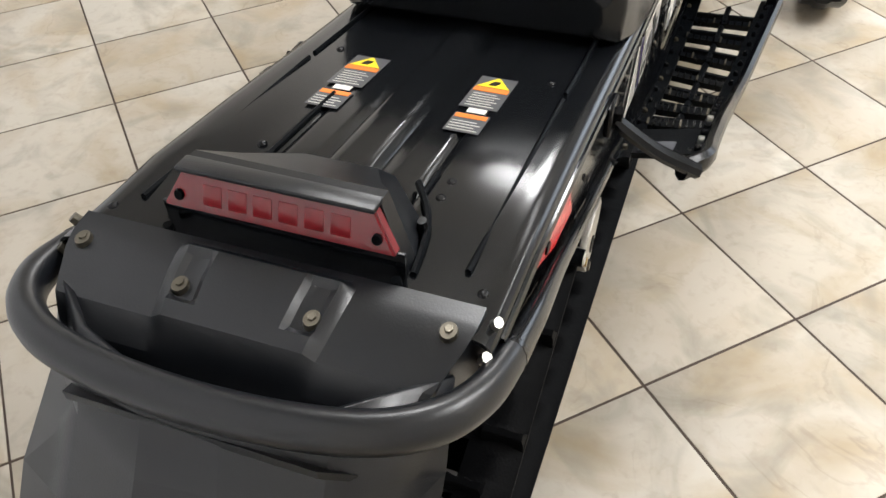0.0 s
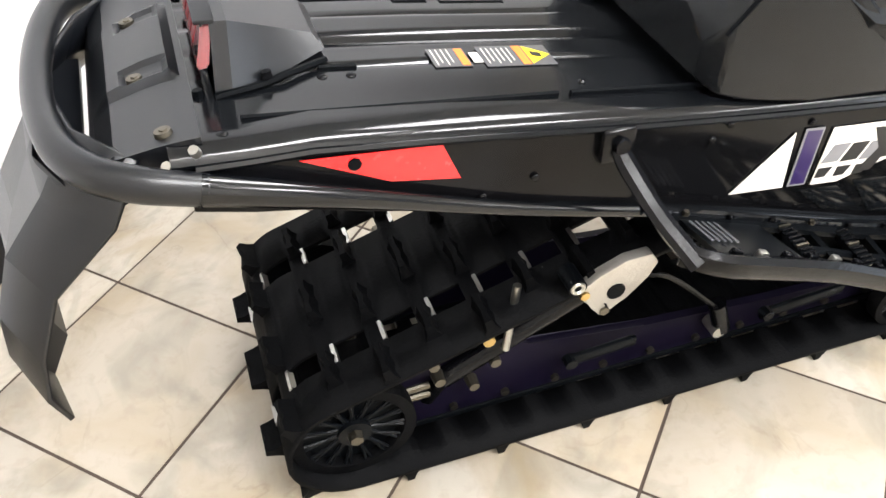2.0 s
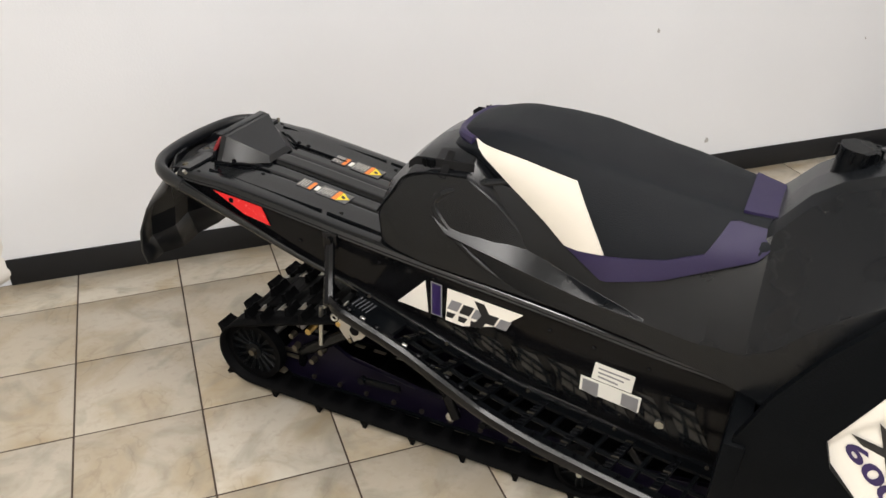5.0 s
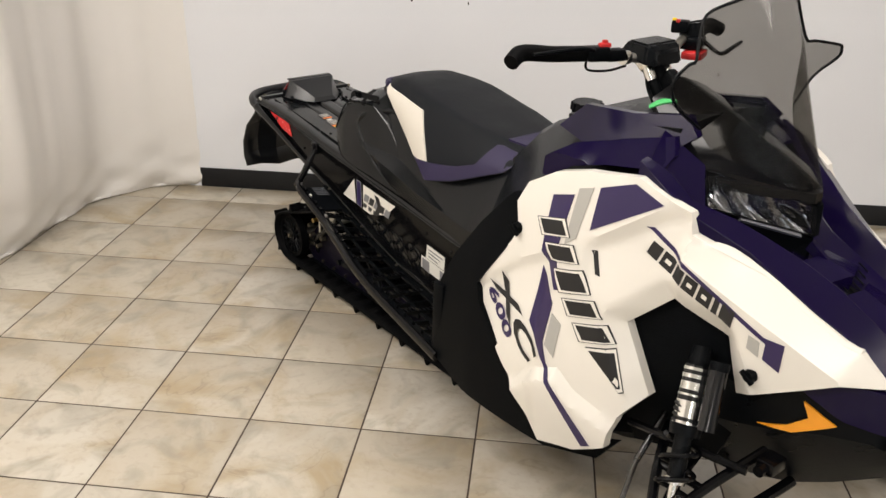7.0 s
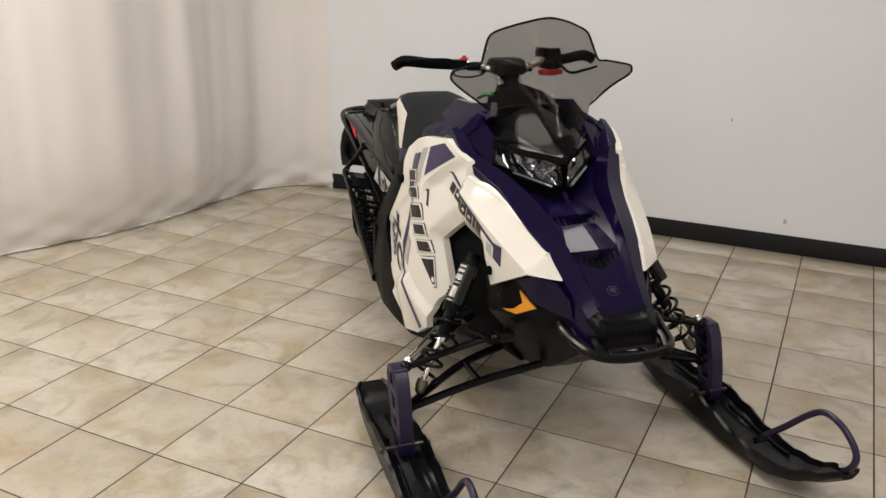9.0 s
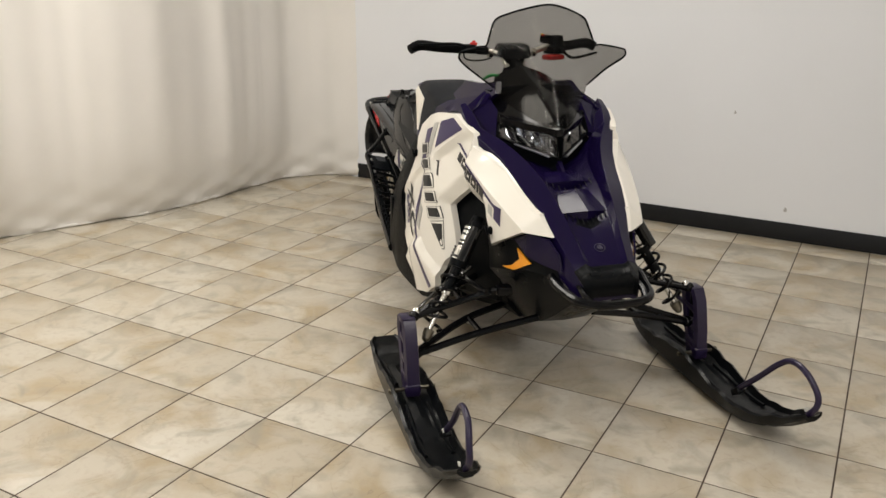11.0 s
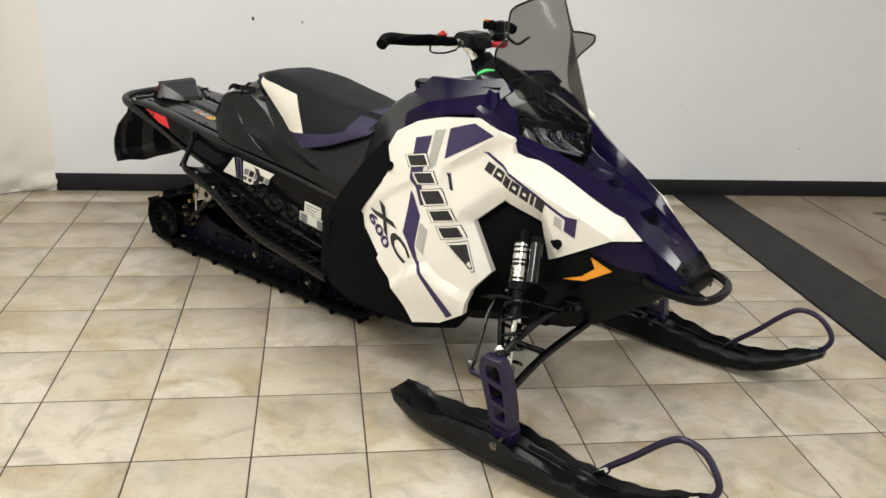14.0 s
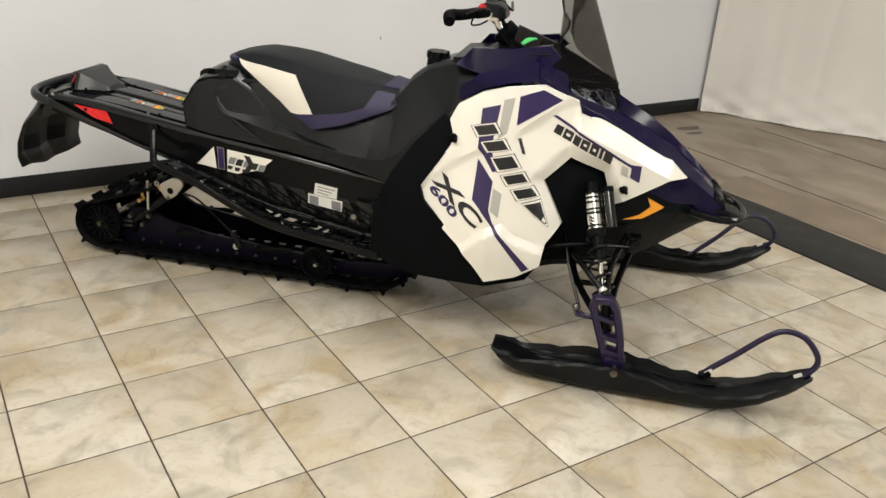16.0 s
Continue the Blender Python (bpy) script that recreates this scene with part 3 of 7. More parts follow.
flat_decal("reflector", [(0.513, 0.638), (0.655, 0.625), (0.675, 0.578), (0.60, 0.592)], -0.2385, RED_REFLECT, sled, "bright red tail side reflector")
bm = bmesh.new()
rod(bm, (0.565, -0.238, 0.622), (0.565, -0.2415, 0.622), 0.007, seg=8)
both("rivet", bm, MATTE, sled)
flat_decal("decal", [(1.099, 0.547), (1.026, 0.471), (1.106, 0.462)], -0.2385, WHITE, sled, "cream side decal")
flat_decal("decal", [(1.113, 0.549), (1.141, 0.546), (1.141, 0.458), (1.113, 0.461)], -0.2383, PAPER_GREY, sled)
flat_decal("decal", [(1.116, 0.546), (1.138, 0.543), (1.138, 0.461), (1.116, 0.464)], -0.2388, PURPLE_DECAL, sled, "violet side stripe")
flat_decal("decal", [(1.155, 0.542), (1.338, 0.523), (1.286, 0.477), (1.192, 0.450), (1.150, 0.455)], -0.2385, WHITE, sled, "cream side decal")
for k in range(5):
    a, h = 1.166 + 0.030 * k, 0.004 * k
    flat_decal("mark", [(a, 0.514 - h), (a + 0.026, 0.512 - h), (a + 0.014, 0.486 - h), (a - 0.012, 0.488 - h)], -0.2392, BLACK_DECAL if k % 2 else PAPER_GREY, sled)
    if k < 3:
        flat_decal("mark", [(a - 0.012, 0.480 - h), (a + 0.010, 0.478 - h), (a + 0.002, 0.464 - h), (a - 0.014, 0.465 - h)], -0.2392, BLACK_DECAL, sled)
flat_decal("mark", [(1.222, 0.528), (1.246, 0.525), (1.262, 0.494), (1.240, 0.458), (1.218, 0.461), (1.240, 0.493)], -0.2397, BLACK_DECAL, sled)
flat_decal("label", [(1.508, 0.458), (1.596, 0.449), (1.592, 0.404), (1.502, 0.413)], -0.2392, PAPER, sled, "white certification label")
flat_decal("label", [(1.479, 0.413), (1.615, 0.399), (1.612, 0.358), (1.478, 0.374)], -0.2392, PAPER, sled, "white certification label")
for xa, xb in ((1.484, 1.52), (1.572, 1.609)):
    flat_decal("print", [(xa, 0.407 - (xa - 1.48) * 0.1), (xb, 0.407 - (xb - 1.48) * 0.1), (xb, 0.369 - (xb - 1.48) * 0.1), (xa, 0.375 - (xa - 1.48) * 0.1)], -0.2399, PAPER_GREY, sled)
for k in range(3):
    z = 0.447 - 0.011 * k
    flat_decal("print", [(1.516, z), (1.585 - 0.012 * k, z - 0.007), (1.585 - 0.012 * k, z - 0.011), (1.516, z - 0.004)], -0.2399, PAPER_GREY, sled)
bm = bmesh.new()
box(bm, (1.70, -0.238, 0.418), (0.055, 0.006, 0.016), (0, 6, 0), 0.002)
both("latch_plate", bm, MATTE, sled)
bm = bmesh.new()
rod(bm, (1.66, -0.236, 0.345), (1.66, -0.246, 0.345), 0.011, seg=6)
both("bolt", bm, STEEL, sled)


# warning labels on the tunnel
def warning_label(y, turn):
    for kind, pts, mat, lift in (
        ("warning_label", [(0.684, 0.023), (0.727, 0.023), (0.727, -0.023), (0.684, -0.023)], LABEL_GREY, 0.0),
        ("warning_label", [(0.731, 0.011), (0.742, 0.011), (0.742, -0.014), (0.731, -0.014)], PAPER, 0.0),
        ("warning_label", [(0.743, 0.026), (0.828, 0.026), (0.828, -0.026), (0.743, -0.026)], LABEL_GREY, 0.0),
        ("print", [(0.716, 0.021), (0.725, 0.021), (0.725, -0.021), (0.716, -0.021)], ORANGE_INK, 0.0006),
        ("print", [(0.787, 0.024), (0.797, 0.024), (0.797, -0.024), (0.787, -0.024)], ORANGE_INK, 0.0006),
        ("print", [(0.799, 0.023), (0.826, 0.001), (0.826, -0.001), (0.799, -0.023)], YELLOW_INK, 0.0006),
    ):
        bm = bmesh.new()
        prism(bm, [(u, v + y) for u, v in pts], "z", 0, 0.0008)
        for v in bm.verts:
            v.co.z += side_top(v.co.x) + 0.0075 + lift
        part(kind, bm, mat, tunnel_top, "white, orange and yellow warning label" if kind == "warning_label" else "")
    for u0, n in ((0.688, 4), (0.748, 6)):
        for k in range(n):
            bm = bmesh.new()
            u = u0 + 0.0062 * k
            prism(bm, [(u, y + 0.02), (u + 0.0012, y + 0.02), (u + 0.0012, y - 0.019 + 0.006 * (k % 2)), (u, y - 0.019 + 0.006 * (k % 2))], "z", 0, 0.0008)
            for v in bm.verts:
                v.co.z += side_top(v.co.x) + 0.0081
            part("print", bm, PAPER, tunnel_top)
    bm = bmesh.new()
    prism(bm, [(0.804, y + 0.008), (0.815, y + 0.003), (0.815, y - 0.006), (0.811, y - 0.006), (0.804, y - 0.002)], "z", 0, 0.0008)
    for v in bm.verts:
        v.co.z += side_top(v.co.x) + 0.0088
    part("print", bm, BLACK_DECAL, tunnel_top)


warning_label(-0.091, 0)
warning_label(0.099, 0)

# -- tail: deck, light, bumper, flap --
bm = bmesh.new()
deck = path((0.318, 0.592), (0.330, 0.628), (0.350, 0.650), (0.40, 0.668), (0.47, 0.672))
half = path((0.318, 0.175), (0.35, 0.200), (0.40, 0.220), (0.45, 0.222))
rings = []
for x in (0.318, 0.324, 0.332, 0.342, 0.352, 0.365, 0.371, 0.39, 0.409, 0.415, 0.420, 0.424, 0.428, 0.431):
    n = 65
    top = []
    for k in range(n):
        f = 2 * k / (n - 1) - 1
        ramp_up = max(0.0, min(1.0, (x - 0.335) / 0.02)) * max(0.0, min(1.0, (0.424 - x) / 0.008))
        hump = 0.008 * ramp_up * max(0.0, min(1.0, (0.43 - abs(f)) / 0.05))
        dish = -0.006 * (0.37 < x < 0.41) * max(0.0, min(1.0, (0.075 - abs(abs(f) - 0.31)) / 0.02))
        top.append((x, f * half(x), deck(x) + 0.0115 + hump + dish))
    rings.append(top + [(x, p[1], p[2] - (0.05 if x < 0.43 else 0.014)) for p in reversed(top)])
loft(bm, rings)
deck_ob = sled_part("rear_deck", bm, GREY_PLASTIC, "charcoal plastic rear deck moulding", angle=20)
for y in (-0.071, 0.071, -0.197, 0.200):
    x = 0.381 if abs(y) < 0.1 else 0.400
    z = deck(x) + (0.0145 if abs(y) < 0.1 else 0.0115)
    bm = bmesh.new()
    rod(bm, (x, y, z - 0.004), (x - 0.001, y, z + 0.003), 0.0095, 0.008, 12)
    rod(bm, (x, y, z + 0.003), (x, y, z + 0.0045), 0.0045, 0.004, 6)
    part("bolt", bm, ZINC, deck_ob)
bm = bmesh.new()
loft(bm, [[(0.31, -0.17, 0.60), (0.31, 0.17, 0.60), (0.31, 0.17, 0.59), (0.31, -0.17, 0.59)], [(0.275, -0.13, 0.645), (0.275, 0.13, 0.645), (0.275, 0.13, 0.635), (0.275, -0.13, 0.635)]])
part("bumper_web", bm, GREY_PLASTIC, deck_ob)

bm = bmesh.new()
wide, slim = 0.134, 0.106
loft(bm, [
    [(0.452, -wide, 0.664), (0.452, wide, 0.664), (0.462, slim, 0.738), (0.462, -slim, 0.738)],
    [(0.470, -wide, 0.672), (0.470, wide, 0.672), (0.478, slim, 0.735), (0.478, -slim, 0.735)],
    [(0.52, -0.114, 0.668), (0.52, 0.114, 0.668), (0.51, 0.080, 0.710), (0.51, -0.080, 0.710)],
    [(0.575, -0.06, 0.662), (0.575, 0.06, 0.662), (0.565, 0.045, 0.676), (0.565, -0.045, 0.676)]])
tail_light = sled_part("tail_light", bm, GREY_PLASTIC, "charcoal wedge housing of the tail light", angle=20)
bm = bmesh.new()
loft(bm, [
    [(0.441, -0.128, 0.701), (0.441, 0.128, 0.701), (0.4535, 0.104, 0.735), (0.4535, -0.104, 0.735)],
    [(0.453, -0.128, 0.701), (0.453, 0.128, 0.701), (0.4635, 0.104, 0.735), (0.4635, -0.104, 0.735)]])
bmesh.ops.bevel(bm, geom=list(bm.edges), offset=0.002, segments=2, affect="EDGES")
lens = part("lens", bm, RED_LENS, tail_light, "dark red ribbed tail light lens")
for y, z in ((-0.108, 0.712), (0.108, 0.712)):
    bm = bmesh.new()
    rod(bm, (0.452, y, z), (0.4432, y, z + 0.002), 0.0058, 0.005, 10)
    part("screw", bm, MATTE, lens)
for k in range(6):
    y = -0.07 + 0.028 * k
    bm = bmesh.new()
    box(bm, (0.4474, y, 0.7175), (0.002, 0.021, 0.019), (0, 20, 0), 0.0008)
    part("led", bm, RED_DEEP, lens)
bm = bmesh.new()
box(bm, (0.457, 0, 0.7385), (0.020, 0.214, 0.005), (0, 10, 0), 0.0015)
part("roof", bm, GREY_PLASTIC, tail_light)
# black plate paints the shadow gap below the lens
bm = bmesh.new()
box(bm, (0.4485, 0, 0.6835), (0.004, 0.268, 0.034), (0, 0, 0), 0.001)
part("recess", bm, BLACK_GLOSS, tail_light, "black plate put in for the shadow gap under the lens")
for s in (-1, 1):
    bm = bmesh.new()
    tube(bm, [(0.452, s * 0.138, 0.674), (0.50, s * 0.130, 0.670), (0.53, s * 0.118, 0.670), (0.57, s * 0.09, 0.664)], 0.004, 6)
    part("gasket_cord", bm, MATTE, tail_light)
    for x, y in ((0.437, 0.128), (0.505, 0.124)):
        bm = bmesh.new()
        rod(bm, (x, s * y, 0.668), (x, s * y, 0.681), 0.007, 0.005, 8)
        part("screw", bm, DARK_STEEL if x > 0.5 else MATTE, tail_light)

bm = bmesh.new()
right = [(0.93, -0.209, 0.475), (0.75, -0.2095, 0.530), (0.60, -0.211, 0.585), (0.50, -0.214, 0.622), (0.43, -0.213, 0.645), (0.375, -0.206, 0.660), (0.336, -0.186, 0.668), (0.308, -0.145, 0.672), (0.293, -0.08, 0.673)]
girth = [0.006, 0.007, 0.009, 0.0115, 0.0135, 0.0150, 0.0155, 0.0155, 0.0155]
tube(bm, right[4:] + [(0.288, 0, 0.673)] + [(x, -y, z) for x, y, z in reversed(right[4:])], girth[4:] + [0.0155] + girth[:3:-1], 14, 6, flat=1.25)
sled_part("rear_bumper", bm, GREY_PLASTIC, "charcoal tubular rear bumper hoop")
bm = bmesh.new()
tube(bm, right[:5] + [(0.424, -0.2125, 0.6465)], girth[:5] + [0.0137], 14, 6, flat=1.25)
both("rear_bumper_arm", bm, BLACK_GLOSS, sled, "glossy black arm of the rear bumper")
for y in (-0.243, 0.243):
    bm = bmesh.new()
    for x, z, out in ((0.398, 0.664, 0.945), (0.424, 0.676, 0.95)):
        rod(bm, (x, y * out, z - 0.006), (x - 0.002, y * (out + 0.02), z + 0.002), 0.0056, 0.005, 8)
    # same bolts on both sides; the left get a darker metal to hide their glint
    part("bolt", bm, STEEL if y < 0 else ZINC, sled, "bolts at the bumper's end, brighter on the right")

back = path((0.34, 0.212), (0.395, 0.180), (0.46, 0.190), (0.535, 0.214), (0.60, 0.254), (0.655, 0.296))
fore = path((0.34, 0.229), (0.395, 0.216), (0.47, 0.232), (0.54, 0.266), (0.59, 0.324), (0.62, 0.362), (0.655, 0.375))
# a stiff sheet in broad flat panels: how far each fold stands in (+) or out (-)
FOLDS = (0, -0.012, 0.010, -0.010, 0.008, 0)
HEM = (0.002, -0.008, -0.022, -0.020, -0.014, -0.002)
bm = bmesh.new()
rings = []
for z, share in ((0.670, 0.0), (0.60, 0.4), (0.535, 0.8), (0.46, 1.2), (0.395, 1.2), (0.350, 0.7)):
    hw = float(np.interp(z, (0.34, 0.45, 0.655), (0.186, 0.196, 0.180)))
    row = []
    for k, f in enumerate((-1.0, -0.58, -0.16, 0.24, 0.66, 1.0)):
        g = f + 0.10 * (0.5 - z) * (1 if k % 2 else -1) * (abs(f) < 0.9)
        bow = fore(z) + (back(z) - fore(z)) * (1 - abs(g) ** 2.4)
        row.append((bow + share * FOLDS[k], hw * g - 0.002 + 0.010 * (f > 0.9) * (z < 0.5), z + (HEM[k] if z < 0.36 else 0.0)))
    rings.append(row)
loft(bm, rings, closed=False, caps=False)
flap = sled_part("snow_flap", bm, GREY_PLASTIC, "creased charcoal plastic snow flap", angle=5)
mod = flap.modifiers.new("plate", "SOLIDIFY")
mod.thickness, mod.offset = 0.006, 0

# -- running boards --
outer_y = path((0.90, -0.300), (0.94, -0.326), (1.1, -0.335), (1.31, -0.348), (1.6, -0.380), (1.82, -0.404))
outer_z = path((0.90, 0.496), (0.94, 0.490), (1.1, 0.436), (1.30, 0.346), (1.36, 0.330), (1.45, 0.314), (1.6, 0.299), (1.82, 0.280))
inner_z = path((0.89, 0.488), (1.063, 0.425), (1.224, 0.368), (1.368, 0.325), (1.523, 0.300), (1.711, 0.268), (1.82, 0.258))


def on_board(x, f, up=0.0):
    """A point of the right running board; f runs from the tunnel (0) to the outer rail (1)."""
    return Vector((x, -0.212 + (outer_y(x) + 0.212) * f, inner_z(x) + (outer_z(x) - inner_z(x)) * f + up))


bm = bmesh.new()
tube(bm, [(x, outer_y(x), outer_z(x)) for x in (0.90, 0.94, 1.0, 1.1, 1.2, 1.28, 1.32, 1.38, 1.45, 1.55, 1.68, 1.82)], 0.011, 8, 4, flat=1.45)
both("board_rail", bm, DARK_STEEL, sled, "black running board rail")
bm = bmesh.new()
tube(bm, [on_board(x, 0.0, 0.004) for x in np.linspace(0.90, 1.84, 14)], 0.0065, 8, 2)
both("board_inner_rail", bm, BLACK_GLOSS, sled, "glossy black inner rail")
bm = bmesh.new()
loft(bm, [[on_board(x, 0.03, 0.003), on_board(x, 0.17, 0.002), on_board(x, 0.17, -0.006), on_board(x, 0.03, -0.006)] for x in np.linspace(0.93, 1.83, 24)])
both("board_inner_flange", bm, MATTE, sled)
bm = bmesh.new()
loft(bm, [[on_board(x, 0.82, 0.006), on_board(x, 0.97, 0.010), on_board(x, 0.97, -0.006), on_board(x, 0.82, -0.003)] for x in np.linspace(0.94, 1.82, 24)])
both("board_flange", bm, MATTE, sled)
# rear foot plate with bright studs, then rungs with a toothed one every second time
bm = bmesh.new()
loft(bm, [[on_board(x, 0.15, 0.004), on_board(x, 0.84, 0.006), on_board(x, 0.84, -0.004), on_board(x, 0.15, -0.005)] for x in (0.945, 0.985, 1.025, 1.065)])
both("board_plate", bm, BLACK_PLASTIC, sled, "black rear foot plate")
for k in range(5):
    bm = bmesh.new()
    x = 0.953 + 0.009 * k
    rod(bm, on_board(x, 0.22, 0.007), on_board(x, 0.62, 0.008), 0.0016, seg=5)
    both("grip_ridge", bm, SILVER, sled)
for k in range(10):
    bm = bmesh.new()
    p = on_board(0.962 + 0.036 * k, 0.88, 0.010)
    box(bm, p, (0.013, 0.009, 0.011), (0, 24, 0), 0.0015)
    both("grip_tooth", bm, STEEL if k in (1, 4) else DARK_STEEL, sled)
for k in range(9):
    bm = bmesh.new()
    p = on_board(1.38 + 0.048 * k, 0.90, 0.010)
    rod(bm, p, p + Vector((0, 0, 0.008)), 0.005, 0.003, 6)
    both("grip_tooth", bm, DARK_STEEL, sled)
for k in range(13):
    bm = bmesh.new()
    p = on_board(0.96 + 0.068 * k, 0.06, 0.006)
    rod(bm, p, p + Vector((0, 0, 0.006)), 0.005, 0.0035, 6)
    both("grip_tooth", bm, DARK_STEEL if k % 3 else ZINC, sled)
for k in range(14):
    x = 1.112 + 0.0505 * k
    toothed = k % 2 == 0
    w = 0.0085 if toothed else 0.004
    bm = bmesh.new()
    rings = []
    for f in np.linspace(0.08, 0.90, 5):
        p = on_board(x - 0.035 * f, f, 0.004 if toothed else -0.002)
        rings.append([(p.x - w, p.y, p.z), (p.x + w, p.y, p.z), (p.x + w * 0.7, p.y, p.z - 0.013), (p.x - w * 0.7, p.y, p.z - 0.013)])
    loft(bm, rings)
    both("board_slat", bm, MATTE if not toothed else BLACK_PLASTIC, sled)
    if toothed:
        for j in range(9):
            f = 0.16 + 0.08 * j
            bm = bmesh.new()
            p = on_board(x - 0.035 * f, f, 0.0055)
            box(bm, p, (0.0165, 0.003, 0.004), (0, 0, 0))
            both("grip_ridge", bm, DARK_STEEL if (j + k) % 5 else ZINC, sled)
bm = bmesh.new()
tube(bm, [on_board(x, 0.5, -0.006) for x in (1.10, 1.3, 1.5, 1.65, 1.80)], 0.006, 6, 3)
both("board_spine", bm, MATTE, sled)
bm = bmesh.new()
tube(bm, [(0.856, -0.212, 0.588), (0.862, -0.226, 0.572), (0.884, -0.268, 0.530), (0.912, -0.318, 0.492)], (0.011, 0.013, 0.0125, 0.014), 8, 4, flat=0.75)
box(bm, (0.855, -0.209, 0.592), (0.040, 0.010, 0.042), (0, 0, 0), 0.004)
rod(bm, (0.855, -0.210, 0.596), (0.855, -0.223, 0.596), 0.010, seg=6)
both("board_strut", bm, DARK_STEEL, sled, "black diagonal running board strut")

# -- suspension under the tunnel --
bm = bmesh.new()
pts = [(0.60, 0.130), (0.66, 0.205), (0.74, 0.215), (0.82, 0.165), (1.02, 0.135), (1.25, 0.115), (1.6, 0.10), (1.80, 0.115), (1.86, 0.15), (1.88, 0.14), (1.84, 0.075), (1.76, 0.052), (0.62, 0.052), (0.58, 0.085)]
prism(bm, pts, "y", -0.135, -0.118, 0.003)
both("slide_rail", bm, RAIL, sled, "dark violet aluminium slide rail")
bm = bmesh.new()
box(bm, (1.2, -0.127, 0.048), (1.15, 0.024, 0.012), bevel=0.002)
both("slider", bm, MATTE, sled)


def spoked_wheel(c, r, w, spokes, hubmat, name, label):
    y = c[1]
    s = -1 if y < 0 else 1
    bm = bmesh.new()
    ring = []
    for k in range(32):
        a = 2 * math.pi * k / 32
        ring.append([(c[0] + q * math.cos(a), y + d, c[2] + q * math.sin(a)) for q, d in ((r, -w / 2), (r, w / 2), (r * 0.82, w / 2), (r * 0.80, 0.3 * w * s), (r * 0.82, -w / 2))])
    ring.append(ring[0])
    loft(bm, ring, True, False)
    bmesh.ops.remove_doubles(bm, verts=bm.verts, dist=1e-5)
    wheel = sled_part(name, bm, RUBBER, label)
    for k in range(spokes):
        a = 2 * math.pi * k / spokes
        bm = bmesh.new()
        da = 0.16 if k % 2 else -0.16
        rod(bm, (c[0] + 0.24 * r * math.cos(a), y + 0.2 * w * s, c[2] + 0.24 * r * math.sin(a)), (c[0] + 0.82 * r * math.cos(a + da), y + 0.35 * w * s, c[2] + 0.82 * r * math.sin(a + da)), 0.0030, 0.0024, 6)
        part("spoke", bm, BLACK_PLASTIC, wheel)
    bm = bmesh.new()
    rod(bm, (c[0], y - 0.4 * w * s, c[2]), (c[0], y + 0.5 * w * s, c[2]), 0.27 * r, seg=16)
    part("hub", bm, BLACK_PLASTIC, wheel)
    bm = bmesh.new()
    rod(bm, (c[0], y + 0.5 * w * s, c[2]), (c[0], y + 0.5 * w * s + 0.012 * s, c[2]), 0.13 * r, 0.11 * r, 6)
    part("axle_bolt", bm, hubmat, wheel, "brass-coloured axle bolt")
    bm = bmesh.new()
    rod(bm, (c[0], y - 0.1 * w * s, c[2]), (c[0], y - 0.05 * w * s, c[2]), 0.8 * r, seg=24)
    part("web", bm, MATTE, wheel)
    return wheel


for s in (-1, 1):
    spoked_wheel((0.54, s * 0.152, 0.1395), 0.090, 0.03, 30, ZINC, "rear_wheel", "black spoked rear idler wheel")
    spoked_wheel((1.498, s * 0.168, 0.100), 0.066, 0.024, 10, STEEL, "bogie_wheel", "black plastic bogie wheel")
    spoked_wheel((1.08, s * 0.10, 0.345), 0.062, 0.024, 10, STEEL, "carrier_wheel", "black plastic upper carrier wheel")
bm = bmesh.new()
rod(bm, (0.54, -0.152, 0.1395), (0.54, 0.152, 0.1395), 0.012)
sled_part("axle", bm, STEEL)
bm = bmesh.new()
rod(bm, (1.08, -0.10, 0.345), (1.08, 0.10, 0.345), 0.012)
sled_part("axle", bm, STEEL)
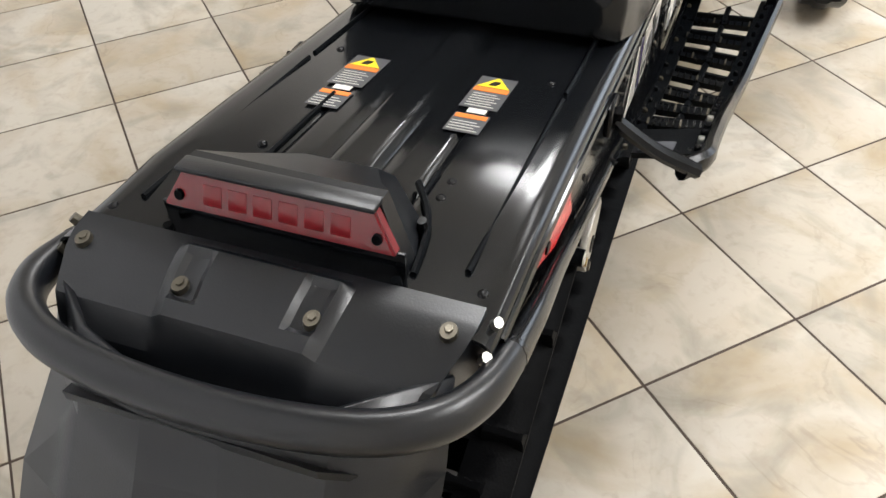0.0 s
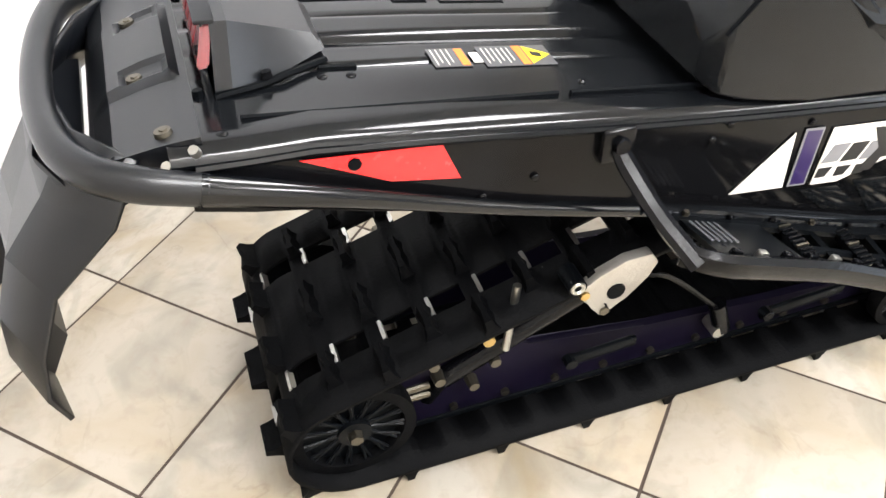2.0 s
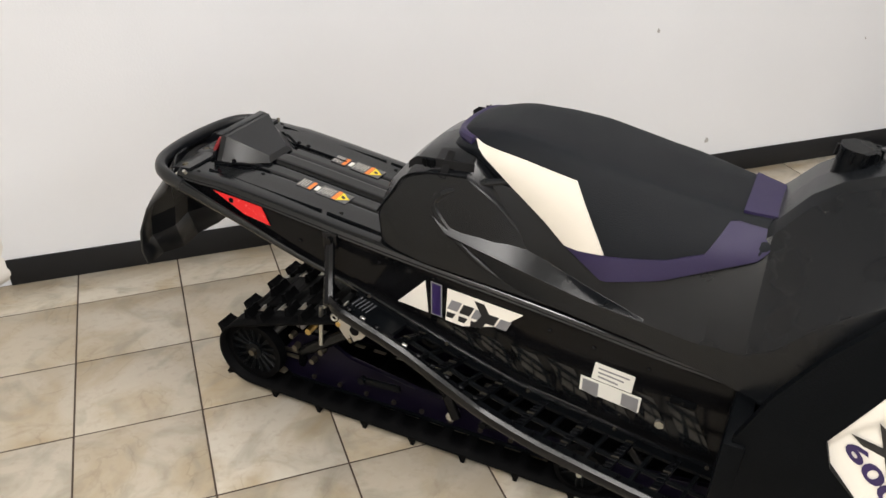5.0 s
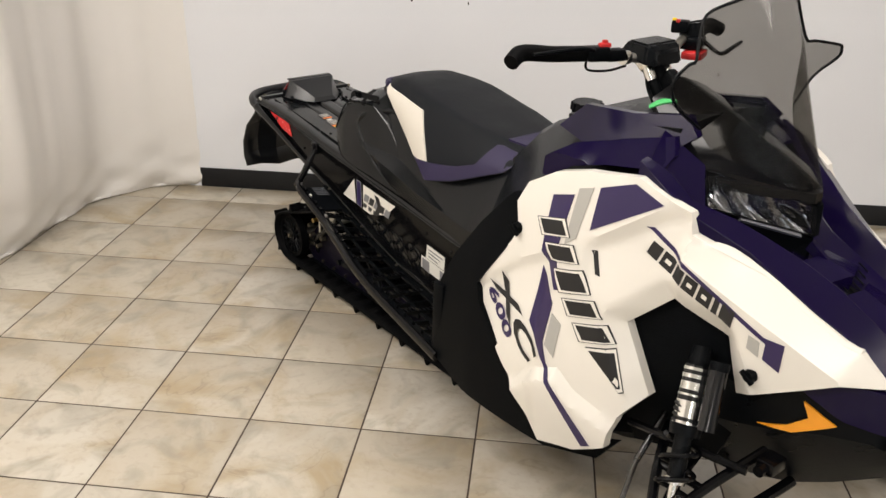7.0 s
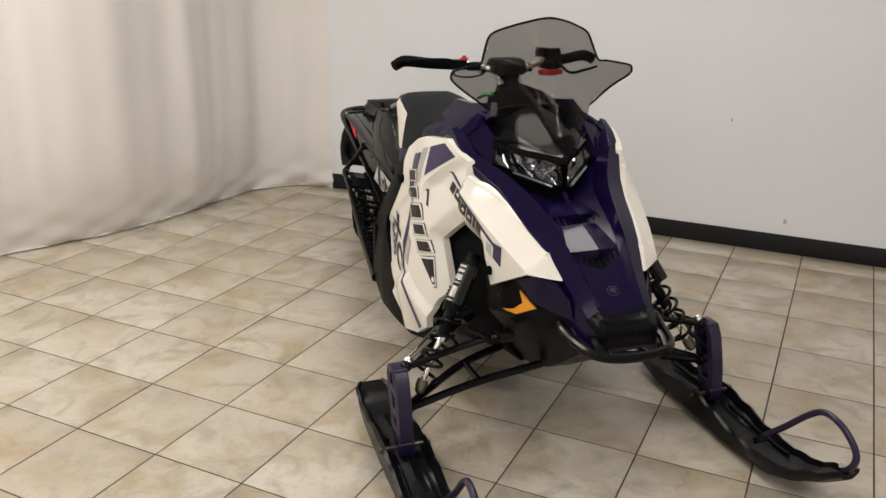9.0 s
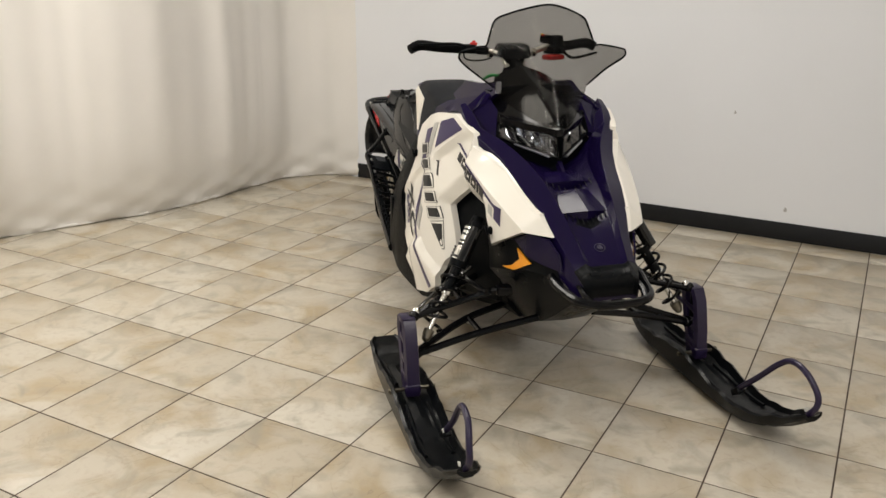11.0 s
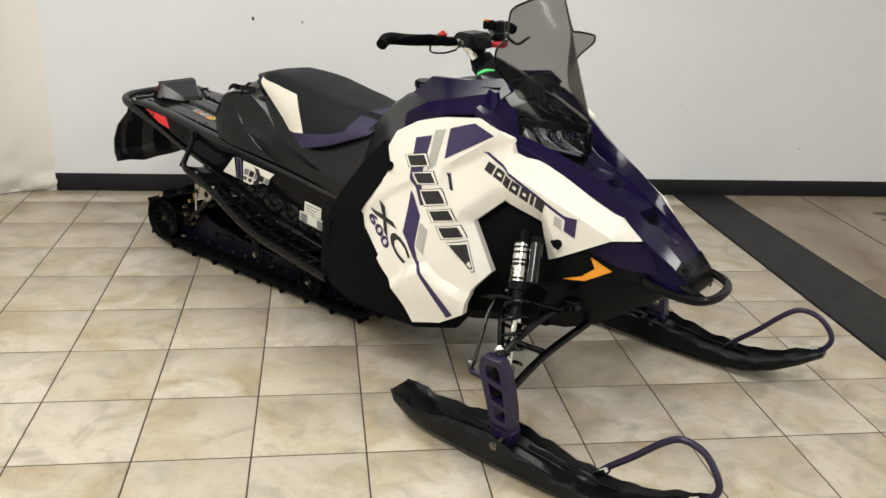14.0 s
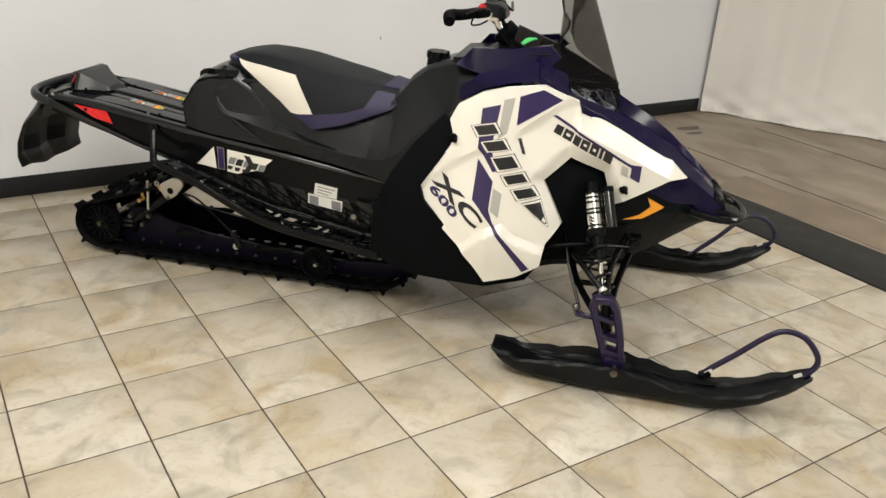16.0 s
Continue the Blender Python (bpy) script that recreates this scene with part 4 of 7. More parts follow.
for s in (-1, 1):
    bm = bmesh.new()
    prism(bm, [(0.843, 0.350), (0.850, 0.328), (0.864, 0.316), (0.876, 0.294), (0.891, 0.302), (0.914, 0.316), (0.942, 0.348), (0.952, 0.372), (0.940, 0.390), (0.905, 0.388), (0.868, 0.370)], "y", s * 0.212, s * 0.232, 0.003)
    br = sled_part("suspension_bracket", bm, ALU, "bare cast aluminium suspension bracket")
    bm = bmesh.new()
    rod(bm, (0.895, s * 0.2315, 0.336), (0.895, s * 0.2335, 0.336), 0.0135, seg=12)
    part("hex_hole", bm, MATTE, br)
    bm = bmesh.new()
    prism(bm, [(0.880, 0.318), (0.884, 0.316), (0.893, 0.298), (0.889, 0.297)], "y", s * 0.2315, s * 0.2327)
    part("slit", bm, MATTE, br)
    for x, z, mat in ((0.849, 0.342, BRASS), (0.882, 0.304, ZINC)):
        bm = bmesh.new()
        rod(bm, (x, s * 0.214, z), (x, s * 0.236, z), 0.007, seg=6)
        part("bolt", bm, mat, br)
    bm = bmesh.new()
    rod(bm, (0.838, s * 0.19, 0.358), (0.838, s * 0.232, 0.358), 0.013, seg=14)
    sled_part("pivot_tube", bm, MATTE)
    bm = bmesh.new()
    tube(bm, [(0.838 + 0.008 * math.cos(a), s * 0.2325, 0.358 + 0.008 * math.sin(a)) for a in np.linspace(0, 6.283, 9)[:-1]], 0.0028, 6, 2, True)
    sled_part("pivot_ring", bm, STEEL)
    bm = bmesh.new()
    tube(bm, [(0.93, s * 0.20, 0.322), (1.0, s * 0.195, 0.300), (1.125, s * 0.17, 0.168)], 0.0042, 6, 4)
    sled_part("pivot_rod", bm, DARK_STEEL)
    bm = bmesh.new()
    rod(bm, (1.125, s * 0.165, 0.175), (1.15, s * 0.165, 0.108), 0.015)
    sled_part("pivot_arm", bm, DARK_STEEL)
    bm = bmesh.new()
    rod(bm, (1.139, s * 0.14, 0.113), (1.139, s * 0.178, 0.113), 0.013, seg=8)
    sled_part("pivot_bolt", bm, STEEL)
    bm = bmesh.new()
    rod(bm, (0.905, s * 0.19, 0.33), (0.68, s * 0.15, 0.16), 0.017)
    rod(bm, (0.68, s * 0.15, 0.16), (0.66, s * 0.13, 0.10), 0.013)
    sled_part("rear_arm", bm, DARK_STEEL)
    bm = bmesh.new()
    rod(bm, (0.772, s * 0.185, 0.345), (0.762, s * 0.185, 0.225), 0.006)
    sled_part("link_rod", bm, STEEL)
    for za in (0.125, 0.145):
        bm = bmesh.new()
        rod(bm, (0.60, s * 0.145, za), (0.66, s * 0.145, za + 0.002), 0.006, seg=8)
        sled_part("track_adjuster", bm, ZINC)
    bm = bmesh.new()
    rod(bm, (0.732, s * 0.16, 0.262), (0.732, s * 0.20, 0.262), 0.009, seg=8)
    rod(bm, (0.732, s * 0.165, 0.30), (0.732, s * 0.165, 0.255), 0.007, seg=8)
    sled_part("bolt", bm, BRASS)
    for x, z in ((0.752, 0.190), (0.720, 0.150), (0.668, 0.180), (0.66, 0.215)):
        bm = bmesh.new()
        rod(bm, (x, s * 0.155, z), (x, s * 0.178, z), 0.010, 0.008, 10)
        sled_part("bolt", bm, ZINC)
    for x, z, w in ((0.93, 0.138, 0.12), (1.30, 0.120, 0.16)):
        bm = bmesh.new()
        box(bm, (x, s * 0.165, z), (w, 0.012, 0.022), (0, -4, 0), 0.005)
        rod(bm, (x - w * 0.45, s * 0.16, z), (x - w * 0.45, s * 0.18, z), 0.010, seg=8)
        sled_part("rail_block", bm, BLACK_PLASTIC)
    for k in range(11):
        x = 0.70 + 0.085 * k
        bm = bmesh.new()
        rod(bm, (x, s * 0.13, 0.07), (x, s * 0.143, 0.07), 0.007, seg=6)
        part("rail_bolt", bm, ZINC, sled)
bm = bmesh.new()
tube(bm, [(0.9, 0.0, 0.40), (1.05, 0, 0.30), (1.25, 0, 0.16)], 0.03, 10)
sled_part("rear_shock", bm, DARK_STEEL, "black rear track shock")
bm = bmesh.new()
rod(bm, (1.45, -0.12, 0.36), (1.62, -0.12, 0.11), 0.016)
both("front_arm", bm, DARK_STEEL, sled)

for ob in sled.children_recursive:
    if ob.data and not ob.name.startswith(FINAL) and not (ob.parent and ob.parent.name.startswith(FINAL)) and not ob.name.startswith(("rear_wheel", "bogie_wheel", "carrier_wheel", "spoke", "hub", "axle", "web")):
        narrowed(ob)

# -- track: a belt round the wheels with rows of rubber lugs --
belt_r = 0.097
c1, c2, c3 = Vector((0.54, 0.1395)), Vector((1.08, 0.345)), Vector((1.93, 0.33))
loop = []
for a in np.linspace(270, 118, 12):
    loop.append(c1 + Vector((math.cos(radians(a)), math.sin(radians(a)))) * belt_r)
for a in np.linspace(118, 92, 4):
    loop.append(c2 + Vector((math.cos(radians(a)), math.sin(radians(a)))) * 0.070)
for a in np.linspace(88, -40, 9):
    loop.append(c3 + Vector((math.cos(radians(a)), math.sin(radians(a)))) * 0.085)
loop += [Vector((1.86, 0.082)), Vector((1.80, 0.046)), Vector((1.74, 0.0290)), Vector((1.2, 0.0355))]
loop = [Vector((p[0], p[1])) for p in loop]
seglen = [(loop[(i + 1) % len(loop)] - p).length for i, p in enumerate(loop)]
total = sum(seglen)


def on_belt(s):
    s %= total
    for i, L in enumerate(seglen):
        if s <= L:
            a, b = loop[i], loop[(i + 1) % len(loop)]
            return a.lerp(b, s / L), (b - a).normalized()
        s -= L
    return loop[0], Vector((1, 0))


rows = 48
STRIPS = (-0.19, -0.119, -0.083, 0.083, 0.119, 0.19)  # windows run along both sides
SHARES = (0.0, 0.09, 0.18, 0.34, 0.50, 0.66, 0.82, 0.91)  # of one pitch; the window lies between 0.18 and 0.82
bm = bmesh.new()
rings = []
for k in range(rows):
    for f in SHARES:
        p, d = on_belt(total * (k + f) / rows)
        rings.append([bm.verts.new((p.x, y, p.y)) for y in STRIPS])
rings.append(rings[0])
for i in range(len(rings) - 1):
    for j in range(5):
        if j in (1, 3) and 2 <= i % 8 <= 5:
            continue
        bm.faces.new((rings[i][j], rings[i][j + 1], rings[i + 1][j + 1], rings[i + 1][j]))
track = sled_part("track", bm, RUBBER, "black rubber drive track with tall lugs")
mod = track.modifiers.new("belt", "SOLIDIFY")
mod.thickness, mod.offset = 0.008, 0


def lug_mesh(w):
    bm = bmesh.new()
    n = 4
    rings = []
    for z, t in ((0.0, 0.012), (0.010, 0.007), (0.0235, 0.005)):
        half_w = w / 2 if z < 0.02 else w / 2 - 0.002
        rings.append([(-t, -half_w, z), (t, -half_w, z), (t * 0.7, -half_w * 0.45, z), (t * 0.7 + 0.003, 0, z - (0.004 if z > 0.02 else 0)), (t * 0.7, half_w * 0.45, z), (t, half_w, z), (-t, half_w, z), (-t * 0.6, 0, z - (0.004 if z > 0.02 else 0))])
    loft(bm, rings)
    return finish("lug", bm, RUBBER)


LUGS = {w: lug_mesh(w) for w in (0.050, 0.056, 0.070)}
for k in range(rows):
    p, d = on_belt(total * k / rows)
    n = Vector((-d.y, d.x))
    # local axes: x along the belt, z away from it
    if n.x * (p.x - 1.2) + n.y * (p.y - 0.2) < 0:
        n = -n
    m = Matrix(((d.x, 0, n.x, p.x + n.x * 0.004), (0, 1, 0, 0), (d.y, 0, n.y, p.y + n.y * 0.004), (0, 0, 0, 1)))
    layout = ((-0.161, 0.056), (-0.045, 0.056), (0.070, 0.056), (0.161, 0.056)) if k % 2 else ((-0.130, 0.050), (0.0, 0.070), (0.130, 0.050))
    for y, w in layout:
        ob = new("lug", LUGS[w])
        ob.parent = track
        ob.matrix_basis = m @ Matrix.Translation((0, y, 0))
bm = bmesh.new()
box(bm, (0, 0, 0.0008), (0.0055, 0.034, 0.0016))
box(bm, (-0.0025, 0, -0.003), (0.0014, 0.028, 0.010))
CLIP = finish("clip", bm, STEEL)
for k in range(rows):
    for f, way in ((0.145, -1),):
        p, d = on_belt(total * (k + f) / rows)
        n = Vector((-d.y, d.x))
        if n.x * (p.x - 1.2) + n.y * (p.y - 0.2) < 0:
            n = -n
        if p.x > 1.75:
            continue
        m = Matrix(((d.x * way, 0, n.x, p.x + n.x * 0.004), (0, way, 0, 0), (d.y * way, 0, n.y, p.y + n.y * 0.004), (0, 0, 0, 1)))
        for y in (-0.101, 0.101):
            ob = new("clip", CLIP)
            ob.parent = track
            ob.matrix_basis = m @ Matrix.Translation((0, y * way, 0))

# -- seat and tank --
def half_rings(rows, n=1):
    """Rings from half sections of (y, z), mirrored across the machine."""
    rings = []
    for x, half in rows:
        left = [(x, y, z) for y, z in half]
        rings.append([(x, -y, z) for y, z in half] + list(reversed(left)))
    return rings


bm = bmesh.new()
rows_ = []
# stations: x, then (y, z) of foot, crease and upper edge, and the crown's height
for x, foot, fold, edge, crown in (
        (0.964, (0.175, 0.625), (0.190, 0.668), (0.145, 0.696), 0.700), (0.982, (0.212, 0.614), (0.215, 0.702), (0.150, 0.744), 0.750),
        (1.015, (0.224, 0.606), (0.216, 0.744), (0.135, 0.784), 0.790), (1.047, (0.230, 0.600), (0.208, 0.788), (0.125, 0.812), 0.818),
        (1.10, (0.233, 0.592), (0.202, 0.804), (0.120, 0.834), 0.840), (1.19, (0.232, 0.583), (0.198, 0.810), (0.118, 0.846), 0.852),
        (1.26, (0.230, 0.575), (0.190, 0.760), (0.12, 0.80), 0.806), (1.40, (0.222, 0.560), (0.19, 0.62), (0.12, 0.66), 0.67), (1.56, (0.212, 0.536), (0.19, 0.55), (0.10, 0.60), 0.60)):
    rows_.append((x, [foot, ((foot[0] + fold[0]) / 2 + 0.004, (foot[1] + fold[1]) / 2), fold, edge, (edge[0] * 0.5, crown), (0, crown + 0.002)]))
loft(bm, half_rings(rows_))
for v in bm.verts:
    v.co += Vector((0.002, 0.002, 0.002)) * noise.noise(v.co * 18)
bag = sled_part("rear_bag", bm, BAG, "black moulded bag with straps behind the seat", angle=24)
mod = bag.modifiers.new("soft_edges", "BEVEL")
mod.width, mod.segments, mod.limit_method, mod.angle_limit = 0.007, 2, "ANGLE", radians(16)
bm = bmesh.new()
tube(bm, [(0.976, -0.214, 0.690), (1.015, -0.2175, 0.744), (1.047, -0.2095, 0.789), (1.10, -0.2035, 0.805), (1.19, -0.1995, 0.811)], 0.0028, 6, 4)
both("piping", bm, MATTE, bag)
bm = bmesh.new()
loft(bm, [[(x, y - 0.001, z - 0.010), (x, y - 0.006, z - 0.008), (x, y - 0.001, z + 0.008), (x, y + 0.003, z + 0.008)] for x, y, z in ((1.050, -0.190, 0.812), (1.066, -0.188, 0.824), (1.12, -0.184, 0.826), (1.20, -0.180, 0.828))])
both("strap", bm, CLOTH, bag, "black webbing strap")
bm = bmesh.new()
box(bm, (1.098, -0.192, 0.826), (0.030, 0.010, 0.022), (18, 0, 0), 0.003)
box(bm, (1.092, -0.198, 0.826), (0.004, 0.004, 0.024), (18, 0, 0), 0.001)
box(bm, (1.104, -0.198, 0.826), (0.004, 0.004, 0.024), (18, 0, 0), 0.001)
both("buckle", bm, MATTE, bag, "black plastic strap buckle")
bm = bmesh.new()
tube(bm, [(1.135, -0.15, 0.842), (1.137, -0.185, 0.824), (1.134, -0.205, 0.80)], 0.009, 6, flat=0.4)
both("strap", bm, CLOTH, bag)
bm = bmesh.new()
rows_ = []
# stations: x, then (y, z) of foot, lower crease, upper crease and shoulder, and the crown's height
for x, foot, low_c, up_c, top_c, crown in (
        (1.098, (0.186, 0.728), (0.188, 0.734), (0.186, 0.740), (0.15, 0.748), 0.750), (1.118, (0.205, 0.702), (0.214, 0.712), (0.206, 0.747), (0.158, 0.764), 0.768),
        (1.154, (0.216, 0.664), (0.226, 0.683), (0.210, 0.740), (0.160, 0.782), 0.788), (1.223, (0.220, 0.626), (0.228, 0.666), (0.208, 0.722), (0.155, 0.800), 0.806),
        (1.290, (0.221, 0.586), (0.228, 0.650), (0.208, 0.700), (0.155, 0.790), 0.796), (1.38, (0.222, 0.566), (0.227, 0.630), (0.207, 0.668), (0.165, 0.735), 0.745),
        (1.48, (0.223, 0.552), (0.226, 0.609), (0.210, 0.632), (0.185, 0.665), 0.68), (1.60, (0.226, 0.535), (0.227, 0.588), (0.222, 0.594), (0.175, 0.69), 0.71),
        (1.72, (0.232, 0.515), (0.233, 0.575), (0.232, 0.580), (0.15, 0.735), 0.76), (1.80, (0.244, 0.50), (0.244, 0.583), (0.243, 0.588), (0.125, 0.79), 0.81),
        (1.85, (0.260, 0.492), (0.258, 0.62), (0.257, 0.626), (0.108, 0.85), 0.87), (1.90, (0.282, 0.49), (0.266, 0.68), (0.265, 0.688), (0.10, 0.888), 0.905),
        (1.96, (0.300, 0.49), (0.272, 0.735), (0.270, 0.742), (0.10, 0.912), 0.928), (2.03, (0.31, 0.49), (0.266, 0.785), (0.263, 0.792), (0.11, 0.93), 0.942),
        (2.15, (0.30, 0.49), (0.25, 0.815), (0.248, 0.822), (0.12, 0.935), 0.949), (2.25, (0.28, 0.49), (0.23, 0.815), (0.228, 0.822), (0.12, 0.92), 0.934)):
    if x < 1.55:
        low_c, up_c, top_c = (low_c[0] + 0.006, low_c[1] - 0.002), (up_c[0] - 0.012, up_c[1] - 0.014), (top_c[0] + 0.010, top_c[1])
    rows_.append((x, [foot, low_c, up_c, ((up_c[0] + top_c[0]) / 2 + 0.004, (up_c[1] + top_c[1]) / 2), top_c, (top_c[0] * 0.75, crown - 0.002), (0, crown)]))
loft(bm, half_rings(rows_))
tank = sled_part("tank", bm, TANK, "black moulded fuel tank and seat base", angle=20)
mod = tank.modifiers.new("soft_edges", "BEVEL")
mod.width, mod.segments, mod.limit_method, mod.angle_limit = 0.008, 3, "ANGLE", radians(16)
# the moulded lip and the groove round the tank's nose
bm = bmesh.new()
tube(bm, [(1.300, -0.150, 0.800), (1.250, -0.163, 0.800), (1.190, -0.185, 0.786), (1.137, -0.200, 0.766), (1.118, -0.203, 0.738), (1.136, -0.210, 0.706), (1.182, -0.217, 0.664), (1.235, -0.221, 0.624), (1.290, -0.219, 0.592)], (0.004, 0.008, 0.011, 0.013, 0.014, 0.013, 0.011, 0.008, 0.003), 10)
both("tank_lip", bm, TANK, tank, "moulded lip round the tank's nose")
bm = bmesh.new()
rod(bm, (1.910, 0.012, 0.880), (1.914, 0.012, 0.941), 0.040, 0.037, 20)
cap = sled_part("fuel_cap", bm, BLACK_PLASTIC, "black ribbed fuel cap")
for k in range(10):
    a = 2 * math.pi * k / 10
    bm = bmesh.new()
    rod(bm, (1.911 + 0.038 * math.cos(a), 0.012 + 0.038 * math.sin(a), 0.918), (1.914 + 0.038 * math.cos(a), 0.012 + 0.038 * math.sin(a), 0.940), 0.005, seg=6)
    part("ridge", bm, BLACK_PLASTIC, cap)

seat_top = path((1.10, 0.845), (1.115, 0.862), (1.14, 0.877), (1.18, 0.886), (1.231, 0.894), (1.32, 0.889), (1.392, 0.878), (1.573, 0.842), (1.751, 0.809), (1.80, 0.802), (1.83, 0.785))
seat_low = path((1.10, 0.832), (1.16, 0.835), (1.20, 0.825), (1.36, 0.738), (1.41, 0.698), (1.495, 0.654), (1.62, 0.682), (1.779, 0.742), (1.83, 0.775))
seat_wide = path((1.10, 0.05), (1.115, 0.08), (1.15, 0.108), (1.2, 0.128), (1.434, 0.188), (1.515, 0.214), (1.6, 0.205), (1.78, 0.155), (1.83, 0.10))
seat_flat = path((1.10, 0.035), (1.13, 0.075), (1.2, 0.106), (1.42, 0.140), (1.6, 0.138), (1.80, 0.105), (1.83, 0.08))


def seat_side(x, f):
    """A point on the seat's right flank; f runs from its foot (0) to its shoulder (1)."""
    zb, zt = seat_low(x), seat_top(x) - 0.014
    y0, y1 = seat_wide(x), seat_flat(x)
    bow = 0.014 * math.sin(math.pi * f)
    return Vector((x, -(y0 + (y1 - y0) * f + bow), zb + (zt - zb) * f))


bm = bmesh.new()
rings = []
for x in list(np.linspace(1.10, 1.24, 9)) + list(np.linspace(1.26, 1.83, 24)):
    half = [(0.0, seat_low(x) - 0.002)]
    for f in np.linspace(0, 1, 7):
        p = seat_side(x, f)
        half.append((-p.y, p.z))
    yf = seat_flat(x)
    half += [(yf * 0.93, seat_top(x) - 0.005), (yf * 0.8, seat_top(x)), (yf * 0.4, seat_top(x) + 0.002)]
    half.append((0.0, seat_top(x) + 0.003))
    ring = [(x, -y, z) for y, z in half] + [(x, y, z) for y, z in reversed(half[1:-1])]
    rings.append(ring)
loft(bm, rings)
for v in bm.verts:
    v.co.z += 0.0022 * noise.noise(v.co * 14)
seat = sled_part("seat", bm, VINYL, "black vinyl seat with violet and white panels", angle=40)


def seat_patch(outline, mat, lift, label):
    def place(x, z):
        zb, zt = seat_low(x), seat_top(x) - 0.014
        p = seat_side(x, max(-0.06, min(1.04, (z - zb) / (zt - zb))))
        return p + Vector((0, -lift, 0))
    bm = bmesh.new()
    skin(bm, outline, place, 0.018, (0, lift + 0.003, 0))
    return both("seat_panel", bm, mat, seat, label, 40)


seat_patch([(1.172, 0.868), (1.30, 0.854), (1.416, 0.837), (1.497, 0.711), (1.44, 0.703), (1.41, 0.704), (1.36, 0.742), (1.27, 0.80)], WHITE_VINYL, 0.004, "white seat side panel")
seat_patch([(1.412, 0.702), (1.44, 0.7015), (1.499, 0.709), (1.62, 0.726), (1.685, 0.746), (1.716, 0.80), (1.732, 0.814), (1.80, 0.801), (1.824, 0.786), (1.779, 0.745), (1.62, 0.686), (1.497, 0.657)], PURPLE_VINYL, 0.003, "violet seat trim")
bm = bmesh.new()
skin(bm, [(1.735, -0.098), (1.735, 0.098), (1.825, 0.07), (1.825, -0.07)], lambda u, v: Vector((u, v, seat_top(u) + 0.006)), 0.02, (0, 0, -0.006))
part("seat_panel", bm, PURPLE_VINYL, seat, "violet seat nose", 40)
bm = bmesh.new()
tube(bm, [(1.172, -0.106, 0.862), (1.138, -0.084, 0.864), (1.120, -0.045, 0.860), (1.116, 0, 0.860), (1.120, 0.045, 0.860), (1.138, 0.084, 0.864), (1.172, 0.106, 0.862)], 0.011, 8)
part("seat_panel", bm, PURPLE_VINYL, seat, "violet seat rear trim")


for ob in (bag, tank, *bag.children, *tank.children):
    tapered(ob)
for ob in (seat, *seat.children):
    for v in ob.data.vertices:
        v.co += Vector((0.004, 0, 0.001))


# -- side panels --
def body_y(x, z):
    """The right flank of the bodywork."""
    u, v = x - 2.3, z - 0.6
    return -0.352 + 0.259 * u + 0.147 * v + 0.333 * u * u - 0.087 * u * v + 0.308 * v * v


def near(p, a, b):
    ax, az, bx, bz = *a, *b
    t = max(0, min(1, ((p[0] - ax) * (bx - ax) + (p[1] - az) * (bz - az)) / ((bx - ax) ** 2 + (bz - az) ** 2)))
    return math.hypot(p[0] - ax - t * (bx - ax), p[1] - az - t * (bz - az))


ARCH = [(2.600, 0.521), (2.562, 0.632), (2.447, 0.678), (2.366, 0.604), (2.441, 0.455)]
low_line = path((1.9, 0.30), (2.112, 0.368), (2.183, 0.432), (2.246, 0.459), (2.29, 0.418), (2.372, 0.390), (2.6, 0.30))
step_line = path((2.20, 0.70), (2.262, 0.757), (2.41, 0.858), (2.46, 0.87), (2.47, 0.6))
left_line = path((1.95, 0.562), (2.071, 0.657), (2.142, 0.694), (2.2, 0.72), (2.21, 0.2))


def shoulder(x, z):
    """How far the crease under the hood stands out from the flank."""
    zc = float(np.interp(x, (2.37, 2.678, 2.781, 2.844), (0.813, 0.675, 0.623, 0.613)))
    crest = float(np.interp(x, (2.37, 2.52, 2.678, 2.781, 2.844), (0.0, -0.022, -0.045, -0.059, -0.02)))
    if z > zc:
        zt = float(np.interp(x, (2.438, 2.458, 2.593, 2.755, 2.785, 2.838), (0.858, 0.817, 0.763, 0.676, 0.667, 0.618)))
        edge = float(np.interp(x, (2.46, 2.592, 2.755, 2.844), (0.0, 0.022, -0.012, -0.02)))
        return crest + (edge - crest) * min(1.0, (z - zc) / max(0.004, zt - zc))
    zf = float(np.interp(x, (2.37, 2.447, 2.562, 2.604, 2.781), (0.69, 0.678, 0.632, 0.524, 0.616)))
    foot = float(np.interp(x, (2.55, 2.609, 2.781, 2.844), (0.0, -0.013, -0.059, -0.02)))
    return crest + (foot - crest) * min(1.0, (zc - z) / max(0.004, zc - zf))


SWELL = ((2.057, 0.80, 0.0), (2.338, 0.91, -0.028), (2.27, 0.77, -0.020), (2.36, 0.80, -0.012), (1.934, 0.545, 0.027), (2.053, 0.716, 0.030), (2.0, 0.58, 0.026),
         (2.20, 0.23, 0.024), (2.15, 0.45, -0.012), (2.406, 0.385, -0.014), (2.364, 0.60, 0.0), (2.45, 0.69, -0.006), (2.60, 0.68, 0.0), (2.84, 0.62, 0.0))


def swell(x, z):
    """Where the flank stands out from, or falls back behind, its even curve."""
    w = [math.exp(-((x - a) ** 2 + (z - b) ** 2) / 0.020) + 1e-6 for a, b, _ in SWELL]
    return sum(k * c for k, (_, _, c) in zip(w, SWELL)) / sum(w)


